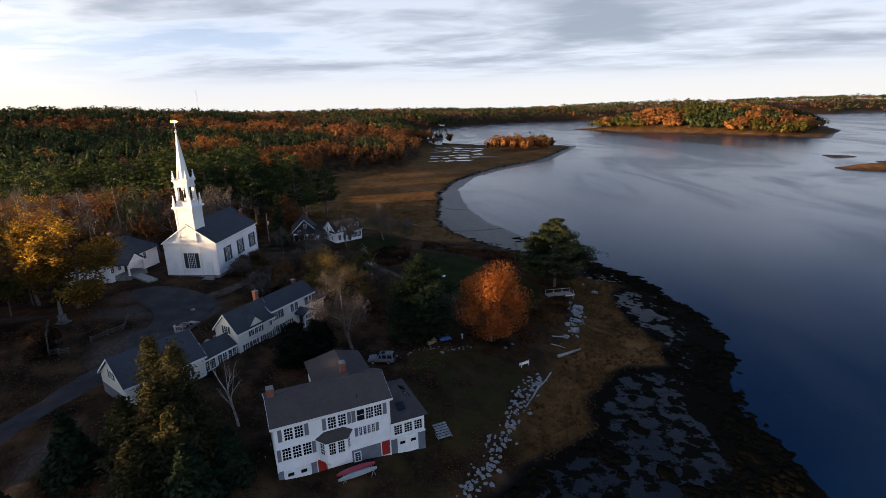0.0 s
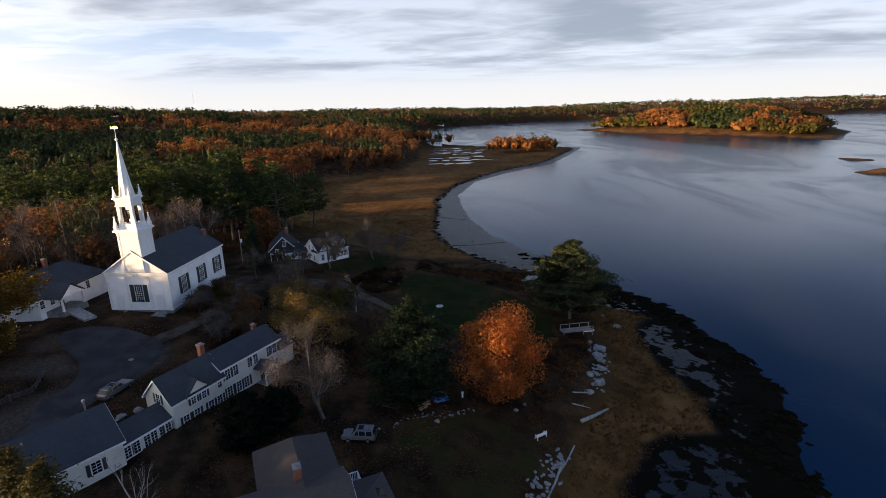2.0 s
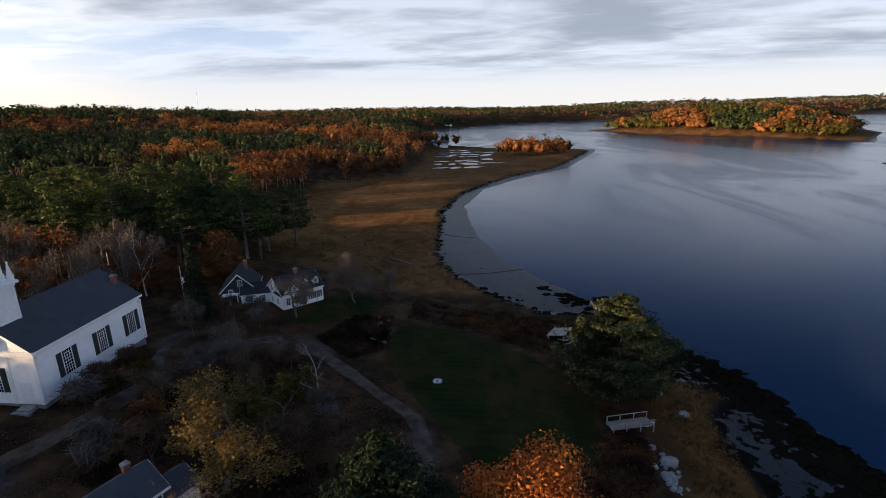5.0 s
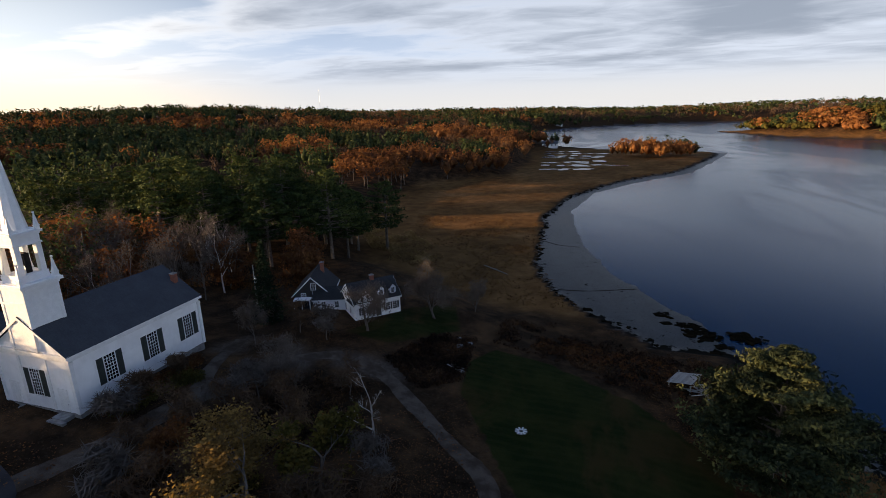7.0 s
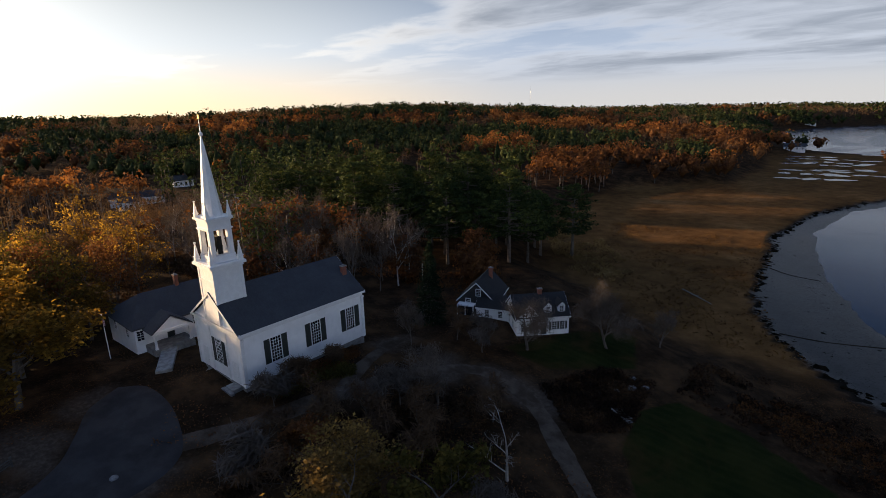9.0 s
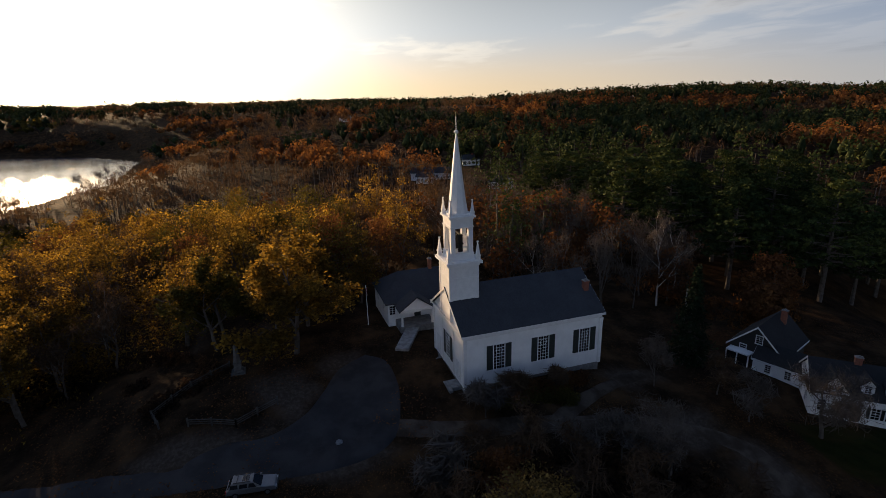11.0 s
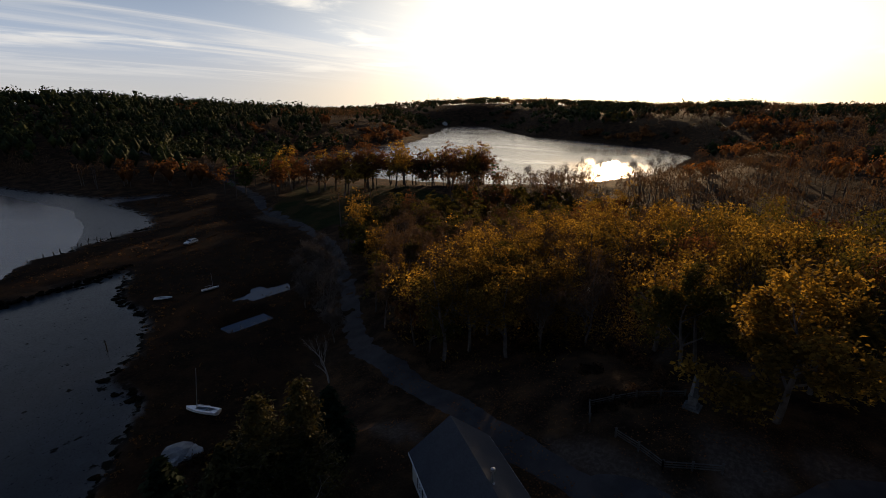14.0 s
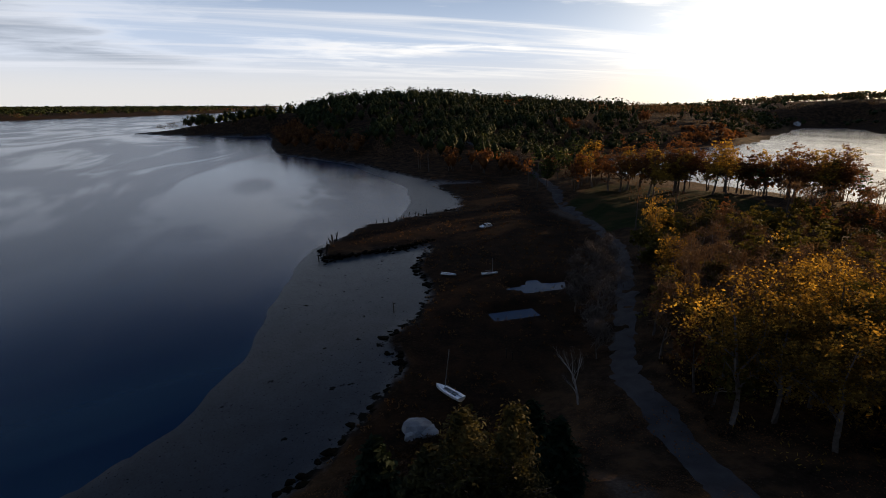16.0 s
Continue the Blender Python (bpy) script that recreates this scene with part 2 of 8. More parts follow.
    rough = k.n("ShaderNodeMix", {0: wet, 2: 0.95, 3: 0.26}, data_type="FLOAT").outputs[0]
    h = k.math("ADD", k.math("MULTIPLY", mid, 0.5), k.math("ADD", k.math("MULTIPLY", fine, 0.4), k.math("MULTIPLY", grit, 0.12)))
    power = k.n("ShaderNodeMix", {0: at("mud"), 2: 0.8, 3: 0.05}, data_type="FLOAT").outputs[0]
    normal = k.n("ShaderNodeBump", {"Height": h, "Strength": power, "Distance": 0.45}).outputs[0]
    finish(k, col, rough, extra={"Normal": normal, "Specular IOR Level": k.n("ShaderNodeMix", {0: bare_mud, 2: 0.03, 3: 0.27}, data_type="FLOAT").outputs[0]})
    return m


def water_material():
    m, k = material("tidal_water")
    co = k.n("ShaderNodeTexCoord").outputs["Object"]
    calm = k.span(k.noise(k.n("ShaderNodeMapping", {"Vector": co, "Scale": (1.0, 0.35, 1.0), "Rotation": (0, 0, 0.5)}).outputs[0], 0.011, 6.0, 0.6, 1.5), 0.40, 0.62)
    swell = k.noise(co, 0.22, 3.0)
    chop = k.noise(co, 1.6, 4.0, 0.6)
    h = k.math("ADD", k.math("MULTIPLY", swell, 0.25), k.math("MULTIPLY", chop, k.math("ADD", 0.03, k.math("MULTIPLY", calm, 0.10))))
    rough = k.span(calm, 0.0, 1.0, 0.17, 0.26)
    finish(k, (0.0042, 0.0205, 0.052, 1), rough, h, 0.16, 0.5, extra={"IOR": 1.333, "Specular IOR Level": 0.47})
    return m


M_GROUND, M_WATER, M_GLASS = ground_material(), water_material(), glass_pane()
M_WHITE = clapboard("white_clapboard", (0.86, 0.86, 0.86))
M_CREAM = clapboard("cream_clapboard", (0.74, 0.71, 0.62))
M_DARKBOARD = clapboard("dark_stained_clapboard", (0.020, 0.019, 0.018))
M_TRIM = plain("white_trim_paint", (0.80, 0.80, 0.79), (0.74, 0.74, 0.73), 1.5, 0.5, 0.08, 30)
M_GREYPAINT = plain("grey_blue_paint", (0.15, 0.17, 0.20), (0.12, 0.135, 0.16), 1.2, 0.6)
M_SHUTTER = plain("dark_green_shutter_paint", (0.018, 0.026, 0.024), (0.026, 0.034, 0.032), 3, 0.5)
M_GREYSHUTTER = plain("grey_shutter_paint", (0.16, 0.17, 0.19), (0.13, 0.14, 0.155), 3, 0.55)
M_ROOF = shingles("slate_grey_shingles", (0.028, 0.031, 0.037), (0.042, 0.045, 0.051))
M_BLACKROOF = shingles("black_shingles", (0.010, 0.010, 0.011), (0.018, 0.018, 0.019))
M_ROOFBROWN = shingles("brown_shingles", (0.042, 0.034, 0.031), (0.058, 0.047, 0.042))
M_BRICK = plain("red_brick", (0.24, 0.085, 0.05), (0.16, 0.06, 0.04), 7.0, 0.85, 0.5, 20)
M_STONE = plain("granite", (0.24, 0.235, 0.225), (0.15, 0.145, 0.14), 1.4, 0.85, 0.6, 12, dist=0.03)
# the granite again, darkened for the tree shade over the monument
M_SHADEDGRANITE = plain("shaded_granite", (0.15, 0.145, 0.14), (0.085, 0.082, 0.08), 1.4, 0.9, 0.6, 12, dist=0.03, gloss=0.1)
M_REDDOOR = plain("red_door_paint", (0.36, 0.022, 0.014), (0.30, 0.018, 0.012), 2.0, 0.45)
M_ASPHALT = plain("worn_asphalt", (0.038, 0.035, 0.034), (0.058, 0.053, 0.050), 0.35, 0.9, 0.5, 25, stain=0.5, gloss=0.1)
M_GRAVEL = plain("gravel_lane", (0.10, 0.075, 0.055), (0.05, 0.035, 0.024), 0.5, 0.95, 0.7, 8, dist=0.03, stain=0.6, gloss=0.05)
M_BARK = plain("grey_bark", (0.12, 0.10, 0.085), (0.065, 0.052, 0.042), 1.5, 0.95, 0.7, 14, dist=0.03)
M_PALEBARK = plain("pale_bark", (0.42, 0.39, 0.35), (0.24, 0.21, 0.18), 1.2, 0.9, 0.5, 10)
M_GREYWOOD = plain("weathered_wood", (0.30, 0.29, 0.275), (0.19, 0.18, 0.165), 1.5, 0.85, 0.5, 18)
M_DARKWOOD = plain("wet_black_timber", (0.018, 0.015, 0.012), (0.032, 0.026, 0.020), 1.5, 0.8, 0.6, 10, gloss=0.2)
M_PEAT = plain("black_peat_bank", (0.012, 0.009, 0.007), (0.022, 0.016, 0.011), 1.0, 0.9, 0.8, 6, dist=0.06, gloss=0.1)
M_OLDRAIL = plain("dark_weathered_rail", (0.085, 0.078, 0.070), (0.05, 0.045, 0.04), 1.5, 0.9, 0.5, 18, gloss=0.2)
M_ROCKWEED = plain("black_rockweed", (0.005, 0.0045, 0.003), (0.011, 0.009, 0.006), 2.0, 0.75, 0.8, 9, dist=0.05, gloss=0.0)
M_METAL = plain("galvanised_metal", (0.45, 0.46, 0.48), (0.36, 0.37, 0.38), 2.0, 0.4, 0.1, 20, 0.9)
M_GOLD = plain("gilded_metal", (0.9, 0.66, 0.2), (0.8, 0.55, 0.15), 3.0, 0.3, 0.1, 20, 1.0)
M_BLACK = plain("black_rubber", (0.015, 0.015, 0.016), (0.022, 0.022, 0.023), 3, 0.8)

M_PINE = foliage("pine_needles", [(0.1, (0.010, 0.019, 0.008)), (0.5, (0.032, 0.048, 0.015)), (0.88, (0.092, 0.108, 0.030))], glow=0.12)
M_SPRUCE = foliage("spruce_needles", [(0.1, (0.005, 0.011, 0.006)), (0.6, (0.016, 0.027, 0.013)), (0.95, (0.040, 0.052, 0.022))], glow=0.15)
M_ORANGE = foliage("orange_leaves", [(0.1, (0.095, 0.040, 0.017)), (0.5, (0.190, 0.080, 0.028)), (0.9, (0.30, 0.145, 0.048))])
M_YELLOW = foliage("yellow_leaves", [(0.1, (0.055, 0.038, 0.011)), (0.5, (0.155, 0.098, 0.021)), (0.9, (0.44, 0.285, 0.050))], glow=0.55)
M_SHOREPINE = foliage("grey_green_needles", [(0.1, (0.011, 0.016, 0.008)), (0.5, (0.030, 0.038, 0.018)), (0.88, (0.106, 0.111, 0.040))], glow=0.12)
M_CEDAR = foliage("dull_cedar_sprays", [(0.1, (0.012, 0.013, 0.006)), (0.5, (0.042, 0.039, 0.014)), (0.9, (0.105, 0.086, 0.028))], glow=0.2)
M_YEW = foliage("black_green_yew", [(0.1, (0.002, 0.004, 0.003)), (0.6, (0.007, 0.011, 0.006)), (0.95, (0.018, 0.024, 0.012))], glow=0.1)
M_MAPLE = foliage("red_orange_leaves", [(0.1, (0.15, 0.040, 0.014)), (0.5, (0.30, 0.088, 0.022)), (0.9, (0.46, 0.17, 0.038))])
M_PALEGOLD = foliage("pale_gold_leaves", [(0.1, (0.075, 0.052, 0.020)), (0.5, (0.165, 0.112, 0.036)), (0.9, (0.31, 0.215, 0.066))], glow=0.35)
M_RUST = foliage("rust_brown_leaves", [(0.1, (0.058, 0.028, 0.015)), (0.5, (0.115, 0.052, 0.022)), (0.9, (0.185, 0.086, 0.030))])
M_OLIVE = foliage("olive_leaves", [(0.1, (0.030, 0.030, 0.008)), (0.5, (0.075, 0.066, 0.016)), (0.9, (0.15, 0.115, 0.028))])
M_FARPINE = foliage("far_pine_needles", [(0.1, (0.011, 0.018, 0.008)), (0.5, (0.026, 0.037, 0.013)), (0.9, (0.068, 0.078, 0.024))], glow=0.08)
M_BROWNTWIG = foliage("brown_twigs", [(0.1, (0.045, 0.029, 0.019)), (0.5, (0.090, 0.057, 0.035)), (0.9, (0.15, 0.096, 0.056))], glow=0.25)
M_TWIG = foliage("grey_brown_twigs", [(0.1, (0.060, 0.048, 0.040)), (0.5, (0.095, 0.078, 0.066)), (0.9, (0.15, 0.125, 0.105))], glow=0.1)
M_BRUSH = foliage("brown_brush", [(0.1, (0.007, 0.005, 0.004)), (0.5, (0.040, 0.022, 0.013)), (0.9, (0.135, 0.074, 0.034))], glow=0.2)
M_STRAW = foliage("salt_hay", [(0.1, (0.045, 0.022, 0.009)), (0.5, (0.10, 0.052, 0.018)), (0.9, (0.20, 0.115, 0.042))], glow=0.2)
M_REED = foliage("dry_reeds", [(0.1, (0.16, 0.10, 0.045)), (0.5, (0.24, 0.155, 0.065)), (0.9, (0.34, 0.235, 0.11))], glow=0.3)

# ---- land ----
SOUTH_SHORE = [(-200, -4800), (-100, -1600), (60, -1100), (160, -950), (230, -850), (180, -795), (48, -720), (46, -570),
               (40, -495), (-18, -390), (-44, -302), (-73, -288), (-43, -280), (-43, -243), (-35, -221), (-19, -214),
               (9, -203), (25, -177), (25, -165), (-9, -172), (2, -151), (2, -137), (10, -118), (19, -110), (17, -100),
               (22, -91), (29, -83), (40, -72), (50, -62), (60, -51)]
NORTH_SHORE = [(66, -46), (77, -37), (78, -28), (83, -19), (93, -16), (95, -8), (92, 6), (92, 23), (98, 27), (89, 34),
               (90, 50), (81, 63), (68, 61), (55, 75), (47, 88), (39, 110), (37, 132), (34, 182), (41, 235), (65, 292),
               (106, 350), (140, 440), (160, 500), (112, 545), (60, 542), (10, 575), (-40, 720), (-74, 917), (-30, 1070), (76, 1223),
               (253, 1346), (420, 1345), (800, 1500), (1500, 1560), (2600, 1300), (4800, 1100)]
MAINLAND = [(-4800, -4800)] + SOUTH_SHORE + NORTH_SHORE + [(4800, 4800), (-4800, 4800)]
TIDE = [(-4800, -4800)] + SOUTH_SHORE[:9] + [(-11, -391), (-27, -283), (-19, -242), (-6, -211.5), (26, -182), (31, -172), (36.6, -148), (43.8, -111.5),
        (51.6, -93.7), (61.6, -82.6), (84, -66), (103.7, -47.5), (101.6, -34), (101, -28), (106, -15), (110, -4), (110, 9), (107, 20), (104, 35), (94.3, 49.4),
        (85, 61), (82.4, 67), (79.6, 78), (71.8, 89), (62.2, 107), (53, 134), (47, 170), (44.4, 196), (52.4, 250), (76, 292), (114, 345), (148, 440), (168, 505), (114, 553)] + NORTH_SHORE[24:] + [(4800, 4800), (-4800, 4800)]
ISLAND = [(229, 897), (282, 755), (380, 670), (447, 582), (470, 553), (530, 640), (587, 717), (640, 850), (420, 940)]
FAR_SHORE = [(250, -2200), (480, -1711), (646, -1456), (1200, -1500), (3000, -2500), (3000, -4800), (0, -4800)]
LAKE = [(-205, -190), (-235, -150), (-330, -120), (-480, -135), (-560, -200), (-640, -400), (-856, -615), (-900, -690),
        (-800, -690), (-450, -460), (-330, -425), (-190, -372), (-165, -300), (-185, -240)]
NORTH_MARSH = [(-9, 100), (-40, 150), (-50, 184), (-52, 262), (-4, 308), (0, 400), (-15, 498), (60, 545), (108, 541), (155, 498), (138, 440), (107, 350),
               (66, 292), (42, 235), (35, 182), (38, 132), (40, 110), (48, 88), (56, 75), (40, 74), (20, 84)]
SOUTH_MARSH = [(33, -78), (12, -76), (-2, -86), (-15, -95), (-32, -120), (-58, -158), (-68, -200), (-80, -260), (-80, -300),
               (-40, -305), (-40, -243), (-35, -222), (-19, -215), (9, -204), (25, -177), (-5, -172), (2, -150), (2, -137),
               (10, -118), (19, -110), (17, -100), (22, -91)]
EAST_MARSH = [(66, -46), (77, -37), (78, -28), (84, -19), (93, -16), (95, -8), (92, 6), (92, 23), (98, 27), (89, 34),
              (82, 30), (84, 8), (80, -8), (73, -20), (64, -40)]
LAWN_SEA = [(39, 27), (38, 36), (41, 41.5), (51, 40), (64, 33.7), (74, 23), (72, 5), (60, -2), (52, 6), (45, 18)]
LAWN_HOUSE = [(46, -26), (58, -17), (68, -21), (66, -34), (59, -46), (52, -58), (42, -58), (48, -46)]
LAKE_GREEN = [(-66, -165), (-74, -205), (-110, -235), (-150, -205), (-140, -160), (-100, -140)]
LAWN_CAPE = [(14, 36), (24, 36), (34, 46), (30, 56), (22, 50)]
GROUND_AT = [(-6, 10, 12.5), (7, -25, 10.9), (-13, -6, 12.8), (-13, -27, 13.2), (48.7, 21, 5.2), (36.8, 33, 6.5), (66.5, -23, 3.7),
             (42, -28, 7.5), (38, -42, 7.2), (81, 18, 2.2), (74, 41, 3.6), (19, 47, 9.0), (10, -48, 9.6), (17, -26, 10.6), (27, -22, 9.4),
             (42, -56, 4.9), (52, -49, 4.3), (80, -36, 1.3), (60, 62, 1.6), (-60, -60, 11), (-60, 20, 13), (0, -70, 5.5), (-60, -120, 4),
             (-90, -170, 3.2), (24, -52, 7.4), (30, 5, 8.0), (4, 43, 9.6)]
HILLS = [(-90, -640, 170, 30), (60, -780, 110, 14), (-360, -720, 240, 24), (-900, -150, 330, 22), (-1150, -800, 420, 40), (-620, 260, 300, 17),
         (-520, 640, 330, 26), (-1000, 1000, 500, 32), (-300, 1500, 500, 22), (600, 1900, 500, 24), (430, 775, 135, 20), (1500, 2100, 600, 30), (-1600, 100, 600, 32)]


def cells(ix, iy, seed):
    h = (ix * 374761393 + iy * 668265263 + seed * 1442695041) & 0xFFFFFFFF
    h = ((h ^ (h >> 13)) * 1274126177) & 0xFFFFFFFF
    return ((h ^ (h >> 16)) & 0xFFFF) / 65535.0


def drift(x, y, scale, seed=0, octaves=3):
    """Smooth noise between -1 and 1."""
    out, amp, total = 0.0, 1.0, 0.0
    for o in range(octaves):
        u, v = x / scale * 2**o, y / scale * 2**o
        iu, iv = np.floor(u).astype(np.int64), np.floor(v).astype(np.int64)
        fu, fv = u - iu, v - iv
        fu, fv = fu * fu * (3 - 2 * fu), fv * fv * (3 - 2 * fv)
        a, b = cells(iu, iv, seed + o), cells(iu + 1, iv, seed + o)
        c, d = cells(iu, iv + 1, seed + o), cells(iu + 1, iv + 1, seed + o)
        out = out + amp * ((a + (b - a) * fu) * (1 - fv) + (c + (d - c) * fu) * fv)
        total += amp
        amp *= 0.5
    return 2 * out / total - 1


def step(a, b, x):
    t = np.clip((x - a) / (b - a), 0, 1)
    return t * t * (3 - 2 * t)


def inside(x, y, poly):
    """Distance to the outline, positive within it."""
    best, odd = np.full(x.shape, 1e9), np.zeros(x.shape, bool)
    for (ax, ay), (bx, by) in zip(poly, poly[1:] + poly[:1]):
        dx, dy = bx - ax, by - ay
        t = np.clip(((x - ax) * dx + (y - ay) * dy) / (dx * dx + dy * dy), 0, 1)
        best = np.minimum(best, np.hypot(x - ax - t * dx, y - ay - t * dy))
        if ay != by:
            odd ^= ((ay > y) != (by > y)) & (x < dx * (y - ay) / (by - ay) + ax)
    return np.where(odd, best, -best)


def land(x, y):
    """Heights and the kinds of ground."""
    x, y = np.asarray(x, float), np.asarray(y, float)
    wob = 1.6 * drift(x, y, 11, 3) + 0.6 * drift(x, y, 3.5, 5, 2)
    sea = np.maximum(inside(x, y, MAINLAND), np.maximum(inside(x, y, ISLAND), inside(x, y, FAR_SHORE)))
    lake = -inside(x, y, LAKE)
    d = np.minimum(sea, lake) + wob
    near_w = 0.0
    zc = 0.0
    for px, py, pz in GROUND_AT:
        w = ((x - px) ** 2 + (y - py) ** 2 + 12) ** -1.5
        near_w, zc = near_w + w, zc + w * pz
    zc = zc / near_w
    far = np.hypot(x - 20, y + 10)
    rise = 0.0
    for px, py, r, h in HILLS:
        rise = rise + h * np.exp(-((x - px) ** 2 + (y - py) ** 2) / r**2)
    plain_z = 5.5 + 2.0 * drift(x, y, 90, 9) + rise
    zc = zc + (plain_z - zc) * step(90, 170, far)
    m_n, m_s, m_e = inside(x, y, NORTH_MARSH) + 2 * wob, inside(x, y, SOUTH_MARSH) + 2 * wob, inside(x, y, EAST_MARSH) + 0.7 * wob
    marsh = np.maximum(step(-7, 3, np.maximum(m_n, m_s)), step(-3, 1.5, m_e))
    flat = 1.15 + 0.12 * drift(x, y, 6, 17)
    zc = zc + (flat - zc) * np.maximum(step(-22, 2, np.maximum(m_n, m_s)), 0.75 * step(-6, 2, m_e))
    reach = np.where(far < 250, 13.0, 70.0)
    zc = 1.1 + (zc - 1.1) * step(0, 1, d / reach)
    zc = zc + 0.10 * drift(x, y, 5, 21) * step(2, 8, d)
    tide = np.maximum(inside(x, y, TIDE), np.maximum(inside(x, y, ISLAND), inside(x, y, FAR_SHORE)) + 5) + 0.8 * wob
    flats = np.where(tide > 0, np.minimum(0.04 + 0.035 * tide, 0.55), 0.10 * tide) + 0.05 * drift(x, y, 4, 31)
    flats = np.where(sea < lake, flats, 0.3 * d)
    flats = np.maximum(flats, -1.5)
    for px, py, r, hh in ((355, 349, 13, 1.6), (338, 268, 34, 2.6), (372, 300, 20, 1.8)):
        e = np.hypot(x - px, (y - py) * 1.5) + 5 * drift(x, y, 9, 61)
        isle = hh * step(r, r * 0.45, e)
        flats = np.maximum(flats, isle - 0.3)
        d = np.where(isle > 0.5, np.maximum(d, (isle - 0.5) * 3), d)
        zc = np.where(isle > 0.4, np.maximum(isle, 0.7), zc)
        marsh = np.where(isle > 0.4, 1.0, marsh)
    bank = step(-0.5, 1.3, d)
    z = flats + (np.maximum(zc, 0.7) - flats) * bank
    # two salt pans in the south marsh
    for px, py, rx, ry in SALT_PANS:
        e = np.hypot((x - px) / rx, (y - py) / ry) + 0.16 * drift(x, y, 3.0, 41)
        z = z + (-0.25 - z) * step(1.08, 0.92, e)
    # bare earth where people walk and turn their cars
    worn = 0.0
    for px, py, rx, ry in WORN_EARTH:
        worn = np.maximum(worn, step(1.15, 0.55, np.hypot((x - px) / rx, (y - py) / ry) + 0.45 * drift(x, y, 2.6, 47)))
    # the low sedge rim of the island
    rim = inside(x, y, ISLAND)
    marsh = np.maximum(marsh, np.where(rim > -2, step(24, 12, rim + 8 * drift(x, y, 60, 49)), 0.0))
    kinds = {"marsh": marsh * bank, "mud": 1 - step(-0.2, 0.9, d),
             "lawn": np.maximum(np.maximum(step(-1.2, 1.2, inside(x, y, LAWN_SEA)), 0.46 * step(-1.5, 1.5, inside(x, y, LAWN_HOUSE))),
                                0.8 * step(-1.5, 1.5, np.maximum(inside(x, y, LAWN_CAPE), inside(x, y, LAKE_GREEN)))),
             "dirt": worn, "weed": np.where((y > -70) & (y < 62), 0.62 - 0.25 * step(-10, 30, y) + 0.7 * step(9, 2, np.abs(tide - 2.5)), 0.12) + 0.6 * step(-3.0, -0.4, d)}
    # where the marsh takes the darker, shaded tone: everything to the south
    kinds["wet_shade"] = np.maximum(step(-20, 5, m_s), step(20, -40, y + 60))
    kinds["mud"] = np.where(sea < lake, kinds["mud"], 0.0)
    return z, kinds, d


WORN_EARTH = [(-9, -21, 6, 4.2), (-13.5, -13.5, 3.5, 4), (-1.5, -31, 2.6, 8), (5.5, -17, 2.4, 6), (-27, -24, 9, 1.6), (-33, -34, 8, 1.4), (5.2, -56, 2.0, 5), (-70, -196, 4, 16), (2, 24, 2.4, 5), (24, 29, 9, 3.0), (12, 25, 4, 4), (48.5, 2, 2.6, 8)]
SALT_PANS = [(-24, -129, 9, 4.5), (-10.5, -115, 6.5, 3.4)]


def ground_z(x, y):
    return float(land(np.array([x]), np.array([y]))[0][0])


def np_mesh(name, verts, faces):
    """A mesh from arrays: faces all of one size."""
    me = bpy.data.meshes.new(name)
    verts, faces = np.asarray(verts, np.float32), np.asarray(faces, np.int32)
    me.vertices.add(len(verts))
    me.vertices.foreach_set("co", verts.ravel())
    me.loops.add(faces.size)
    me.loops.foreach_set("vertex_index", faces.ravel())
    me.polygons.add(len(faces))
    me.polygons.foreach_set("loop_start", np.arange(0, faces.size, faces.shape[1], dtype=np.int32))
    me.update(calc_edges=True)
    me.validate()
    return me


def tri_mesh(name, verts, quads, tris):
    """A mesh from arrays, of quads and then triangles."""
    me = bpy.data.meshes.new(name)
    me.vertices.add(len(verts))
    me.vertices.foreach_set("co", np.asarray(verts, np.float32).ravel())
    loops = np.concatenate([quads.ravel(), tris.ravel()]).astype(np.int32)
    me.loops.add(len(loops))
    me.loops.foreach_set("vertex_index", loops)
    me.polygons.add(len(quads) + len(tris))
    me.polygons.foreach_set("loop_start", np.concatenate([np.arange(len(quads)) * 4, quads.size + np.arange(len(tris)) * 3]).astype(np.int32))
    me.update(calc_edges=True)
    me.validate()
    return me


def build_ground():
    n, bend, size = 385, 5.35, 4700
    u = np.linspace(-1, 1, n)
    s = size * np.sinh(bend * u) / math.sinh(bend)
    gx, gy = np.meshgrid(30 + s, -15 + s)
    z, kinds, _ = land(gx, gy)
    verts = np.stack([gx, gy, z], -1).reshape(-1, 3)
    i = np.arange(n * n).reshape(n, n)
    faces = np.stack([i[:-1, :-1], i[:-1, 1:], i[1:, 1:], i[1:, :-1]], -1).reshape(-1, 4)
    me = np_mesh("ground", verts, faces)
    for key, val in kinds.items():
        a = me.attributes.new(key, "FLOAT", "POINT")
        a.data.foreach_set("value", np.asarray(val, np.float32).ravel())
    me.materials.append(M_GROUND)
    me.shade_smooth()
    ob = new("ground", me)
    tagged(ob, "brown leaf-strewn land with tan salt marsh, lawns and grey tidal mud", "ground", kind="structure")
    we = np_mesh("water", [(-4700, -4700, 0), (4700, -4700, 0), (4700, 4700, 0), (-4700, 4700, 0)], [(0, 1, 2, 3)])
    we.materials.append(M_WATER)
    tagged(new("water", we), "calm blue tidal river and lake reflecting the evening sky", "water", kind="structure")


build_ground()


